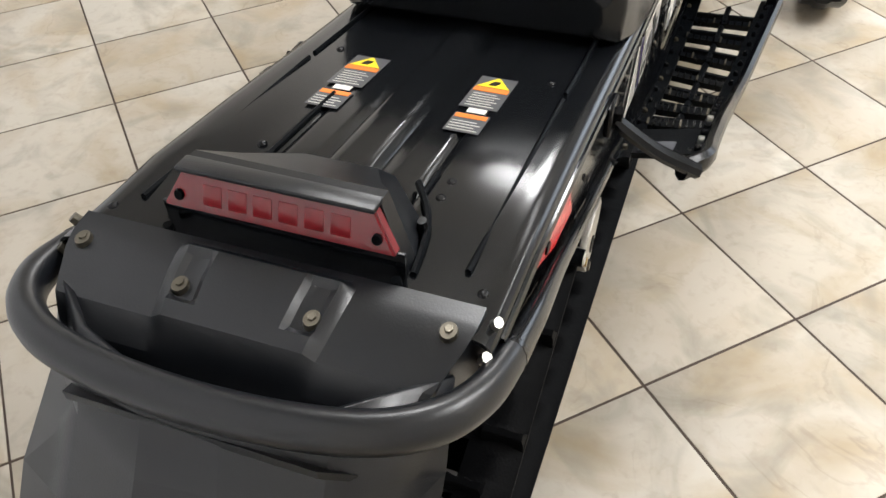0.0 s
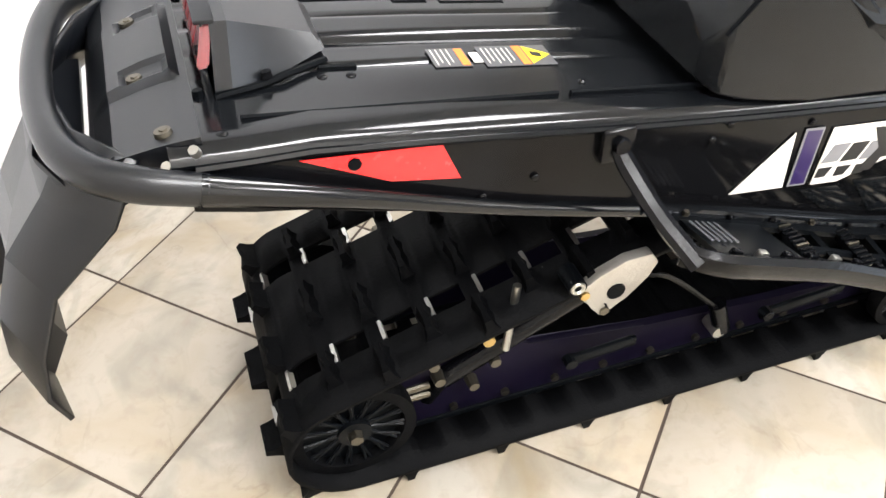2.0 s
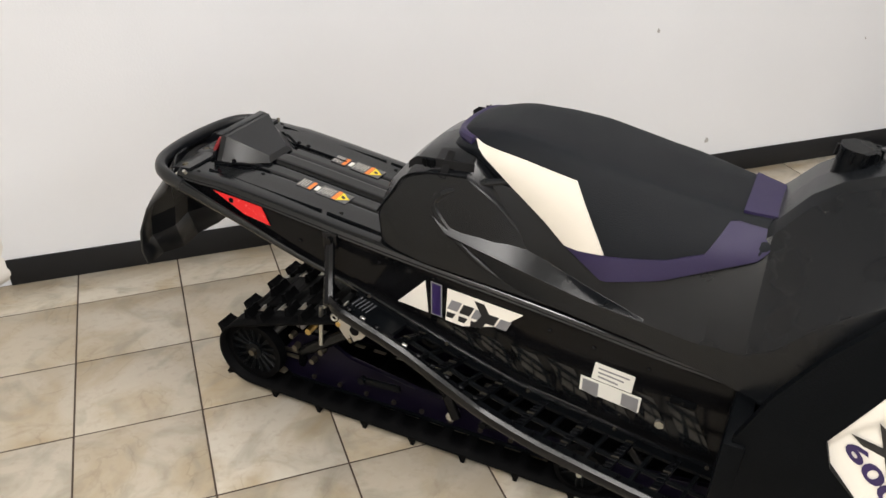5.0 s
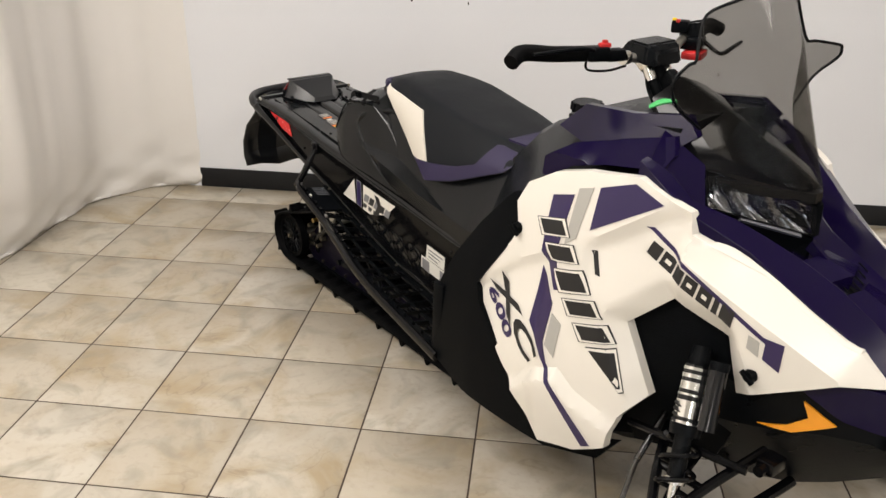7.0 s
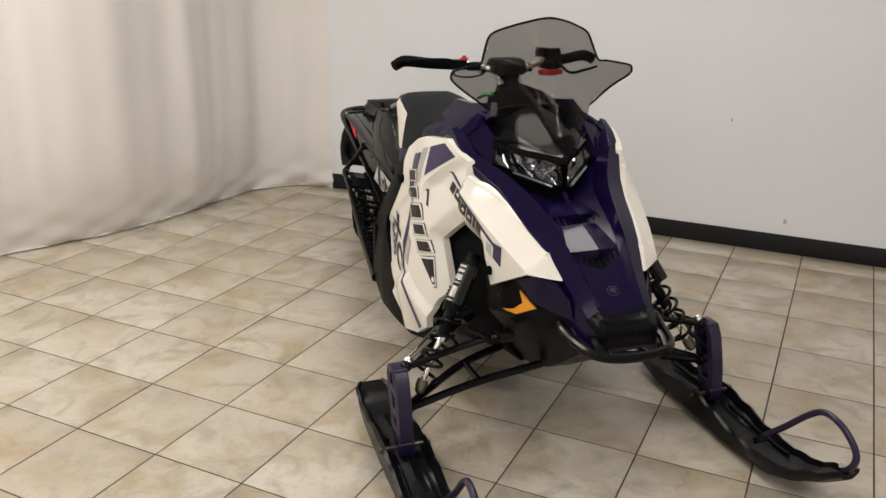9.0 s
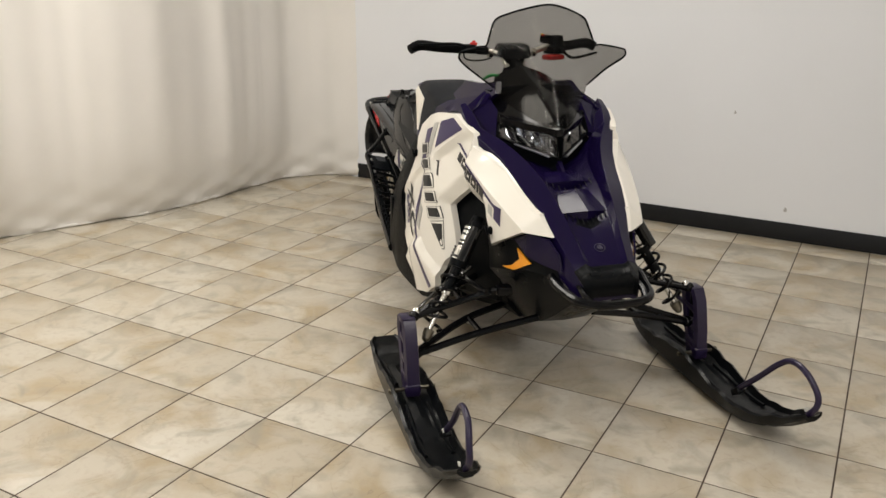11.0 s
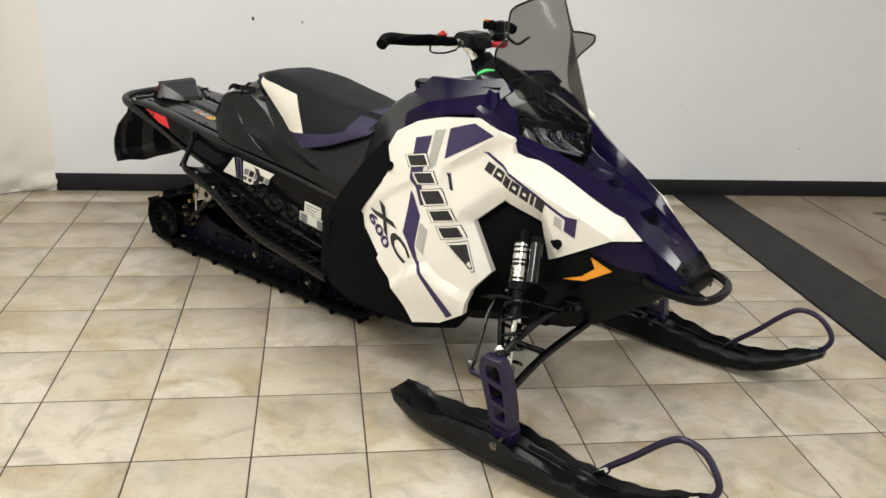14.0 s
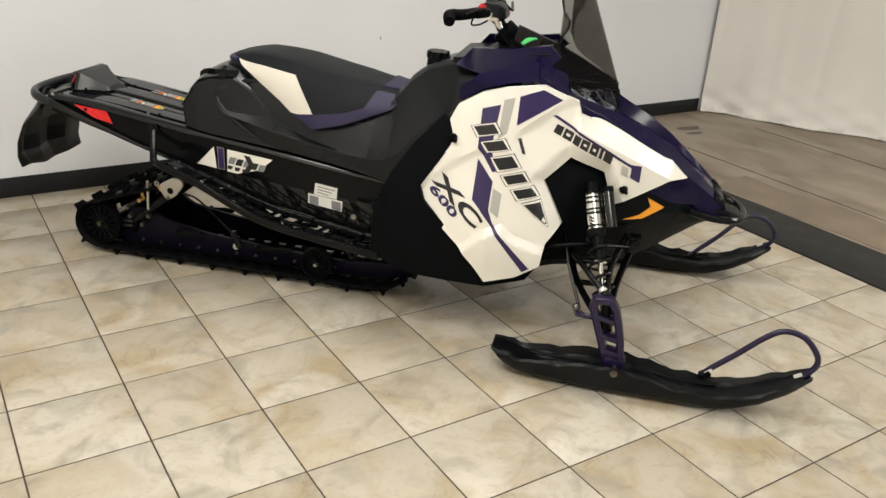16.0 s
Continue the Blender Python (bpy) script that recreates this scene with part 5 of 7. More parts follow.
def panel(x, z, lift=0.0):
    y = body_y(x, z) + swell(x, z) + (shoulder(x, z) if x > 2.37 else 0.0)
    d = min(near((x, z), a, b) for a, b in zip(ARCH[:-1], ARCH[1:]))
    y += 0.026 * max(0.0, 1 - d / 0.042)
    y -= 0.021 * max(0.0, min(1.0, (low_line(x) - z) / 0.030)) * (x < 2.42)
    if 2.255 < x < 2.47:
        y += 0.019 * max(0.0, min(1.0, (step_line(x) - z) / 0.032)) * max(0.0, min(1.0, (z - 0.64) / 0.12)) * min(1, (x - 2.255) / 0.02) * min(1, (2.47 - x) / 0.03)
    if x < 2.2:
        y += 0.013 * max(0.0, min(1.0, (left_line(x) - z) / 0.026)) * min(1, (2.2 - x) / 0.04)
    return Vector((x, y - lift, z))


bm = bmesh.new()
white_outline = [(2.041, 0.779), (2.065, 0.827), (2.141, 0.868), (2.223, 0.890), (2.34, 0.902), (2.452, 0.856), (2.466, 0.817), (2.593, 0.763), (2.755, 0.676), (2.785, 0.667), (2.842, 0.613), (2.781, 0.6175),
                 (2.600, 0.521), (2.562, 0.632), (2.447, 0.678), (2.366, 0.604), (2.441, 0.455), (2.396, 0.390), (2.385, 0.312), (2.30, 0.258), (2.200, 0.233), (2.112, 0.350), (1.962, 0.498), (1.940, 0.552), (2.045, 0.69), (2.06, 0.72)]
skin(bm, white_outline, panel, 0.0115, (0, 0.022, 0), creases=[[(2.075, 0.658), (2.142, 0.694)], [(2.13, 0.372), (2.183, 0.432), (2.246, 0.459), (2.29, 0.418), (2.36, 0.392)], [(2.275, 0.766), (2.405, 0.856)], [(2.32, 0.632), (2.40, 0.71), (2.45, 0.725), (2.545, 0.685)], [(2.40, 0.800), (2.678, 0.675), (2.776, 0.626)]])
panel_r, panel_l = both("side_panel", bm, WHITE, sled, "glossy white side panel with violet stripes", angle=24)


def panel_decal(name, outline, mat, lift=0.002, label="", step=0.009):
    bm = bmesh.new()
    skin(bm, outline, lambda u, v: panel(u, v, lift), step, (0, 0.001, 0))
    a, b = both(name, bm, mat, sled, label)
    a.parent, b.parent = panel_r, panel_l


panel_decal("stripe", [(2.147, 0.822), (2.207, 0.838), (2.188, 0.702), (2.214, 0.634), (2.2, 0.630), (2.143, 0.699)], PURPLE_DECAL, label="violet stripe")
panel_decal("stripe", [(2.216, 0.853), (2.251, 0.862), (2.235, 0.754), (2.207, 0.734)], GREY_DECAL, label="silver stripe")
panel_decal("stripe", [(2.266, 0.866), (2.338, 0.889), (2.403, 0.860), (2.264, 0.779)], PURPLE_DECAL, label="violet stripe")
panel_decal("stripe", [(2.145, 0.663), (2.204, 0.600), (2.198, 0.504), (2.215, 0.457), (2.351, 0.300), (2.328, 0.286), (2.237, 0.412), (2.204, 0.457), (2.138, 0.529)], PURPLE_DECAL, label="violet stripe")
panel_decal("stripe", [(2.208, 0.578), (2.237, 0.560), (2.232, 0.478), (2.204, 0.500)], GREY_DECAL, label="silver stripe")
panel_decal("stripe", [(2.373, 0.811), (2.387, 0.812), (2.645, 0.670), (2.682, 0.666), (2.681, 0.610), (2.648, 0.628), (2.649, 0.659)], PURPLE_DECAL, label="violet stripe")
panel_decal("stripe", [(2.617, 0.667), (2.638, 0.659), (2.640, 0.629), (2.617, 0.641)], GREY_DECAL, label="silver stripe")
panel_decal("slit", [(2.271, 0.738), (2.282, 0.738), (2.302, 0.690), (2.291, 0.692)], BLACK_DECAL, label="black vent slit")


def word_bar(corners, a, b, lo, hi, slant=0.0):
    """A four-sided bar inside a skewed field: corners are top-left, top-right, low-right, low-left."""
    tl, tr, br, bl = [Vector(c) for c in corners]

    def at(s, t):
        return (bl.lerp(br, s)).lerp(tl.lerp(tr, s), t)
    return [tuple(at(a + slant * lo, lo)), tuple(at(b + slant * lo, lo)), tuple(at(b + slant * hi, hi)), tuple(at(a + slant * hi, hi))]


name_field = [(2.392, 0.787), (2.594, 0.699), (2.587, 0.662), (2.381, 0.760)]
for k, (a, b) in enumerate(((0.0, 0.12), (0.145, 0.29), (0.315, 0.42), (0.44, 0.57), (0.595, 0.725), (0.75, 0.80), (0.825, 0.96))):
    panel_decal("letter_bar", word_bar(name_field, a, b, 0.03, 0.97), BLACK_DECAL)
    if k in (1, 3, 4):
        panel_decal("letter_gap", word_bar(name_field, a + 0.04, b - 0.04, 0.38, 0.62), WHITE, 0.003)


def big_bar(corners):
    c = sum((Vector(p) for p in corners), Vector((0, 0))) / 4

    def grown(f, g):
        return [tuple(c + (Vector(p) - c) * f + (Vector(p) - c).normalized() * g) for p in corners]
    panel_decal("letter_bar", grown(1, 0.011), BLACK_DECAL, 0.0028)
    panel_decal("letter_bar", grown(1, 0.008), WHITE, 0.0034)
    panel_decal("letter_bar", grown(1, 0.0), BLACK_DECAL, 0.0040)


# the large slanted word down the panel, as plain blocks
def block(t0, t1, w0, w1):
    a, b = Vector((2.157, 0.772)), Vector((2.392, 0.462))
    c = Vector((0.033, 0.0068))
    p, q = a.lerp(b, t0), a.lerp(b, t1)
    return [tuple(p - c * w0), tuple(p + c * w0), tuple(q + c * w1), tuple(q - c * w1)]


for t0, t1, w0, w1 in ((0.0, 0.085, 1.0, 1.0), (0.15, 0.235, 1.0, 1.0), (0.30, 0.41, 0.95, 0.95), (0.47, 0.555, 0.95, 0.95), (0.62, 0.71, 0.9, 0.9), (0.775, 1.0, 0.8, 0.1)):
    big_bar(block(t0, t1, w0, w1))


def panel_word(text, origin, along, up, size, mat, shear, stretch):
    """Printed characters laid over the flank; along and up are the word's axes in the side plane."""
    vs, fs = lettering(text, size, shear)
    bm = bmesh.new()
    o, a, u = Vector(origin), Vector(along).normalized(), Vector(up).normalized()
    top = []
    for x, y in vs:
        p = o + a * (x * stretch) + u * y
        top.append(bm.verts.new(panel(p[0], p[1], 0.0026)))
    for f in fs:
        try:
            bm.faces.new([top[k] for k in f])
        except ValueError:
            pass
    a_, b_ = both("lettering", bm, mat, sled, "printed characters " + text)
    a_.parent, b_.parent = panel_r, panel_l


panel_word("XC", (2.000, 0.574), (0.163, -0.153), (0.153, 0.163), 0.066, BLACK_DECAL, 0.0, 2.3)
panel_word("600", (1.984, 0.548), (0.115, -0.111), (0.111, 0.115), 0.040, PURPLE_DECAL, 0.0, 2.2)
for x, z in ((2.058, 0.722), (2.633, 0.585)):
    bm = bmesh.new()
    p = panel(x, z)
    rod(bm, (x, p.y + 0.004, z), (x - 0.002, p.y - 0.010, z), 0.015, 0.012, 12)
    box(bm, (x, p.y - 0.013, z), (0.034, 0.008, 0.010), (0, 35, 0), 0.002)
    a, b = both("latch", bm, MATTE, sled, "black quarter-turn latch")
    a.parent, b.parent = panel_r, panel_l

# black lower flank and wheel-arch backing
bm = bmesh.new()
lower = [(1.815, 0.505), (1.79, 0.285), (1.93, 0.235), (2.2, 0.205), (2.34, 0.235), (2.385, 0.30), (2.30, 0.275), (2.194, 0.255), (2.118, 0.365), (1.978, 0.508), (1.962, 0.558), (2.055, 0.70), (2.05, 0.785), (2.02, 0.80), (1.93, 0.70), (1.86, 0.60)]


def lower_place(x, z):
    y = body_y(max(x, 1.95), z) + 0.02
    y = y + (max(0, 1.95 - x)) * 0.05
    y += 0.10 * max(0, z - 0.55) * max(0, (2.0 - x)) * 6
    return Vector((x, y, z))


skin(bm, lower, lower_place, 0.025, (0, 0.02, 0))
both("lower_flank", bm, MATTE, sled, "matte black lower side panel", angle=24)
bm = bmesh.new()
prism(bm, [(1.80, 0.50), (1.79, 0.30), (1.83, 0.29), (1.84, 0.50)], "y", -0.40, -0.235, 0.004)
both("foot_stop", bm, MATTE, sled)
bm = bmesh.new()
arch_in = [(2.33, 0.60), (2.45, 0.70), (2.58, 0.65), (2.63, 0.50), (2.55, 0.30), (2.38, 0.28), (2.36, 0.40)]
skin(bm, arch_in, lambda u, v: Vector((u, body_y(u, v) + 0.075 + 0.03 * math.sin(9 * v), v)), 0.04, (0, 0.01, 0))
both("arch_liner", bm, MATTE, sled, "black wheel arch liner")
bm = bmesh.new()
rows_ = []
for x, zb, zt, y in ((1.85, 0.25, 0.50, 0.30), (2.1, 0.21, 0.55, 0.30), (2.3, 0.20, 0.6, 0.26), (2.42, 0.21, 0.6, 0.17), (2.55, 0.225, 0.6, 0.155)):
    rows_.append((x, [(0, zb), (y * 0.7, zb + 0.005), (y, zb + 0.06), (y, zt), (0, zt)]))
loft(bm, half_rings(rows_))
sled_part("belly_pan", bm, MATTE, "black plastic belly pan")

# nose hull
bm = bmesh.new()
rows_ = []
for x, zb, yb, zm, ym, zt, yt in ((2.53, 0.23, 0.10, 0.42, 0.225, 0.55, 0.232), (2.60, 0.235, 0.085, 0.44, 0.222, 0.535, 0.232), (2.68, 0.265, 0.08, 0.46, 0.208, 0.565, 0.212), (2.76, 0.315, 0.075, 0.485, 0.182, 0.585, 0.175),
                              (2.84, 0.375, 0.07, 0.49, 0.142, 0.575, 0.110), (2.91, 0.425, 0.065, 0.465, 0.105, 0.53, 0.08), (2.965, 0.452, 0.05, 0.462, 0.075, 0.485, 0.06)):
    rows_.append((x, [(0, zb - 0.005), (yb, zb), ((yb + ym) / 2 + 0.01, (zb + zm) / 2), (ym, zm), (yt, zt), (0, zt + 0.004)]))
loft(bm, half_rings(rows_))
nose = sled_part("nose_pan", bm, BLACK_PLASTIC, "black plastic nose pan", angle=20)


def nose_y(x, z):
    ym = float(np.interp(x, (2.60, 2.68, 2.76, 2.84), (0.222, 0.208, 0.182, 0.150)))
    zm = float(np.interp(x, (2.60, 2.68, 2.76, 2.84), (0.44, 0.46, 0.485, 0.495)))
    yt = float(np.interp(x, (2.60, 2.68, 2.76, 2.84), (0.232, 0.212, 0.175, 0.125)))
    zt = float(np.interp(x, (2.60, 2.68, 2.76, 2.84), (0.535, 0.565, 0.585, 0.59)))
    return -(ym + (yt - ym) * (z - zm) / (zt - zm)) if z > zm else -ym + (zm - z) * 0.3


bm = bmesh.new()
skin(bm, [(2.647, 0.464), (2.713, 0.470), (2.783, 0.511), (2.722, 0.546), (2.736, 0.513), (2.70, 0.482)], lambda u, v: Vector((u, nose_y(u, v) - 0.004, v)), 0.015, (0, 0.005, 0))
both("side_reflector", bm, ORANGE, sled, "orange arrow-shaped side reflector")

# -- hood --
# stations along the hood: x, then (y, z) of its middle, channel edge, ridge, outer edge and foot
HOOD = (
    (2.320, (0.235, 0.905), (0.240, 0.915), (0.248, 0.936), (0.268, 0.930), (0.272, 0.900)),
    (2.375, (0.205, 0.868), (0.215, 0.885), (0.240, 0.914), (0.270, 0.898), (0.273, 0.870)),
    (2.430, (0.176, 0.822), (0.190, 0.838), (0.228, 0.868), (0.262, 0.858), (0.264, 0.836)),
    (2.500, (0.090, 0.772), (0.135, 0.792), (0.184, 0.842), (0.228, 0.822), (0.230, 0.795)),
    (2.555, (0.000, 0.742), (0.110, 0.766), (0.153, 0.816), (0.202, 0.795), (0.204, 0.760)),
    (2.620, (0.000, 0.720), (0.100, 0.740), (0.128, 0.787), (0.184, 0.754), (0.186, 0.725)),
    (2.700, (0.000, 0.690), (0.090, 0.707), (0.108, 0.749), (0.168, 0.711), (0.170, 0.680)),
    (2.775, (0.000, 0.655), (0.079, 0.666), (0.094, 0.702), (0.145, 0.674), (0.147, 0.645)),
    (2.835, (0.000, 0.625), (0.068, 0.632), (0.083, 0.656), (0.126, 0.622), (0.128, 0.560)),
    (2.885, (0.000, 0.596), (0.059, 0.598), (0.075, 0.615), (0.112, 0.584), (0.122, 0.505)),
    (2.935, (0.000, 0.561), (0.054, 0.560), (0.070, 0.570), (0.102, 0.548), (0.114, 0.482)),
    (2.980, (0.000, 0.520), (0.048, 0.521), (0.063, 0.524), (0.090, 0.505), (0.098, 0.466)),
    (3.000, (0.000, 0.470), (0.044, 0.470), (0.058, 0.470), (0.078, 0.464), (0.084, 0.456)),
)


def hood_mid(x, y):
    """Height of the hood between its ridges."""
    xs = [h[0] for h in HOOD]
    z0 = float(np.interp(x, xs, [h[1][1] for h in HOOD]))
    y1, z1 = float(np.interp(x, xs, [h[2][0] for h in HOOD])), float(np.interp(x, xs, [h[2][1] for h in HOOD]))
    return z0 + (z1 - z0) * min(1.0, abs(y) / y1)


bm = bmesh.new()
for sgn in (-1, 1):
    rings = []
    for x, *pts in HOOD:
        rings.append([(x, sgn * y, z) for y, z in pts] + [(x - 0.004, sgn * y * 0.97, z - 0.014) for y, z in reversed(pts)])
    loft(bm, rings, closed=True)
bmesh.ops.remove_doubles(bm, verts=bm.verts, dist=1e-4)
hood = sled_part("hood", bm, PURPLE, "glossy dark violet stepped hood", angle=19)
mod = hood.modifiers.new("soft_edges", "BEVEL")
mod.width, mod.segments, mod.limit_method, mod.angle_limit = 0.004, 2, "ANGLE", radians(14)


def chevron(u0, w, long, lift, mat, name, label, sink=0.012):
    """A V-shaped plate in the hood's channel, ridged along its middle."""
    k = 0.36
    pts = [(u0, 0.0), (u0 - k * w, w), (u0 - k * w - long, w * 1.06), (u0 - long, 0.0), (u0 - k * w - long, -w * 1.06), (u0 - k * w, -w)]

    def place(x, y):
        f = max(0.0, min(1.0, (x + k * abs(y) - (u0 - long)) / long))
        return Vector((x, y, hood_mid(x, 0.6 * abs(y)) + lift * (0.72 + 0.28 * f) - 0.40 * abs(y) * (lift > 0.005)))
    bm = bmesh.new()
    skin(bm, pts, place, 0.014, (-0.004, 0, -sink), creases=[[(u0 - 0.001, 0), (u0 - long + 0.001, 0)]])
    return part(name, bm, mat, hood, label, 16)


for u0, w, long in ((2.672, 0.097, 0.075), (2.806, 0.084, 0.108)):
    chevron(u0, w, long, 0.036, PURPLE, "hood_step", "violet hood step", 0.026)
    # black strip and dark bars stand in for the shadow under each step
    vent = chevron(u0 + 0.026, w * 0.92, 0.030, 0.0015, MATTE, "hood_vent", "black strip put in for the shadowed vent gap under a hood step", 0.006)
    for kk in range(9):
        y = -w * 0.78 + w * 1.56 * kk / 8
        bm = bmesh.new()
        x = u0 - 0.36 * abs(y)
        rod(bm, (x - 0.002, y, hood_mid(x, y) + 0.008), (x + 0.020, y, hood_mid(x + 0.020, y) + 0.003), 0.0018, seg=5)
        part("vent_bar", bm, BLACK_PLASTIC, vent)
bm = bmesh.new()
e = Vector((2.897, 0.0, hood_mid(2.897, 0)))
tube(bm, [(e.x + 0.012 * math.cos(a), 0.017 * math.sin(a), hood_mid(e.x + 0.012 * math.cos(a), 0.017 * math.sin(a)) + 0.0012) for a in np.linspace(0, 2 * math.pi, 16)[:-1]], 0.0011, 6, 2, True)
for k in range(4):
    a = math.pi * k / 4
    rod(bm, (e.x + 0.009 * math.cos(a), 0.010 * math.sin(a), e.z + 0.002 - 0.004 * math.cos(a)), (e.x - 0.009 * math.cos(a), -0.010 * math.sin(a), e.z + 0.002 + 0.004 * math.cos(a)), 0.0022, seg=6)
part("emblem", bm, EMBLEM, hood, "small round silver-edged emblem")
bm = bmesh.new()
loft(bm, [[(2.566, -0.010, 0.758), (2.566, 0.010, 0.758), (2.576, 0.008, 0.777), (2.576, -0.008, 0.777)], [(2.618, -0.004, 0.727), (2.618, 0.004, 0.727), (2.630, 0.003, 0.738), (2.630, -0.003, 0.738)]])
part("hood_tip", bm, PURPLE, hood)

# glossy black chin over the hood's lowest front
bm = bmesh.new()
rings = []
for x, *pts in HOOD[-3:]:
    row = [(x + 0.003, y, z + 0.002) for y, z in pts[:4]]
    row[3] = (row[3][0], row[3][1] + 0.002, row[3][2])
    rings.append([(a, -b, c) for a, b, c in reversed(row)] + row[1:])
rings[0] = [(a + 0.016 - 0.06 * abs(b), b, c - 0.0125) for a, b, c in rings[0]]
loft(bm, rings, closed=False, caps=False)
chin = part("chin", bm, BLACK_PLASTIC, hood, "black plastic hood chin", 24)
mod = chin.modifiers.new("plate", "SOLIDIFY")
mod.thickness, mod.offset = 0.003, 0

# violet skirt under the white panel's tip
bm = bmesh.new()
skin(bm, [(2.705, 0.574), (2.781, 0.611), (2.842, 0.607), (2.885, 0.572), (2.902, 0.522), (2.878, 0.521), (2.835, 0.524), (2.794, 0.533), (2.76, 0.550)],
     lambda u, v: Vector((u, -float(np.interp(u, (2.70, 2.78, 2.84, 2.90), (0.206, 0.188, 0.152, 0.124))) + 0.12 * max(0.0, v - 0.56), v)), 0.018, (0, 0.006, 0))
both("hood_skirt", bm, PURPLE, sled, "glossy violet skirt under the hood", angle=24)

# white shoulder that rolls from the side panel in to the hood
bm = bmesh.new()
rings = []
for x, z, yi, zi in ((2.500, 0.8015, 0.226, 0.805), (2.53, 0.790, 0.207, 0.800), (2.593, 0.7635, 0.190, 0.767), (2.68, 0.7165, 0.171, 0.719), (2.755, 0.676, 0.152, 0.680), (2.783, 0.667, 0.137, 0.670)):
    yo = min(panel(x, z).y, -yi - 0.003) - 0.001
    rings.append([(x, yo, z - 0.012), (x, yo, z), (x, (yo * 1.4 - yi) / 2.4 , (z * 1.4 + zi) / 2.4 + 0.003), (x, -yi, zi), (x, -yi + 0.003, zi - 0.016)])
loft(bm, rings)
both("panel_shoulder", bm, WHITE, sled, "glossy white shoulder beside the hood")

# upper fairing between side panel and windshield
bm = bmesh.new()
fair = [(2.055, 0.835), (2.06, 0.875), (2.12, 0.915), (2.33, 0.965), (2.355, 0.935), (2.35, 0.905), (2.335, 0.906), (2.223, 0.893), (2.141, 0.871), (2.07, 0.83)]


def fair_place(x, z):
    return Vector((x, -0.262 - 0.10 * (2.3 - x) + 1.05 * max(0, z - 0.89) + 0.004, z))


skin(bm, fair, fair_place, 0.02, (0, 0.015, 0))
both("upper_fairing", bm, PURPLE, sled, "glossy violet upper fairing", angle=24)
bm = bmesh.new()
cons = [(2.02, 0.925), (2.07, 0.980), (2.20, 0.985), (2.33, 1.005), (2.37, 0.97), (2.33, 0.935), (2.12, 0.90)]
skin(bm, cons, lambda u, v: Vector((u, -0.205 + 0.55 * (v - 0.90) - 0.05 * (2.2 - u), v)), 0.02, (0, 0.02, 0))
both("console_side", bm, PURPLE, sled, "glossy violet console side", angle=24)
bm = bmesh.new()
skin(bm, [(2.0, -0.15), (2.0, 0.15), (2.20, 0.165), (2.33, 0.16), (2.33, -0.16), (2.20, -0.165)], lambda u, v: Vector((u, v, 0.94 + 0.10 * (u - 2.0) + 0.02 * math.cos(8 * v) * (u > 2.1))), 0.025, (0, 0, -0.02))
sled_part("console_top", bm, BLACK_PLASTIC, "black console top under the handlebar")

# glossy black cowl under the windshield, with the headlight
bm = bmesh.new()


def cowl_z(x, y):
    def soft(t):
        return (t + math.sqrt(t * t + 0.0016)) / 2 - 0.004
    a = abs(y)
    return 1.045 - 0.36 * max(0, x - 2.20) - 0.17 * soft(x - 2.36) - 0.30 * a - 0.35 * soft(a - 0.10)


skin(bm, [(2.20, -0.10), (2.20, 0.10), (2.30, 0.15), (2.395, 0.172), (2.50, 0.085), (2.568, 0.012), (2.568, -0.012), (2.50, -0.085), (2.395, -0.172), (2.30, -0.15)], lambda u, v: Vector((u, v, cowl_z(u, v))), 0.02, (0, 0, -0.02), creases=[[(2.21, 0), (2.56, 0)]])
cowl = sled_part("cowl", bm, BLACK_COWL, "glossy black pointed cowl behind the windshield", angle=34)


def lamp_point(s, t, depth=0.0):
    """On the right headlight: s from its outer to its inner end, t from foot to top."""
    a, b = Vector((2.426, -0.170, 0.838)), Vector((2.580, -0.006, 0.788))
    c, d = Vector((2.402, -0.158, 0.910)), Vector((2.574, -0.012, 0.850))
    p = a.lerp(b, s).lerp(c.lerp(d, s), t)
    return p + Vector((-0.55, 0.35, -0.2)) * depth


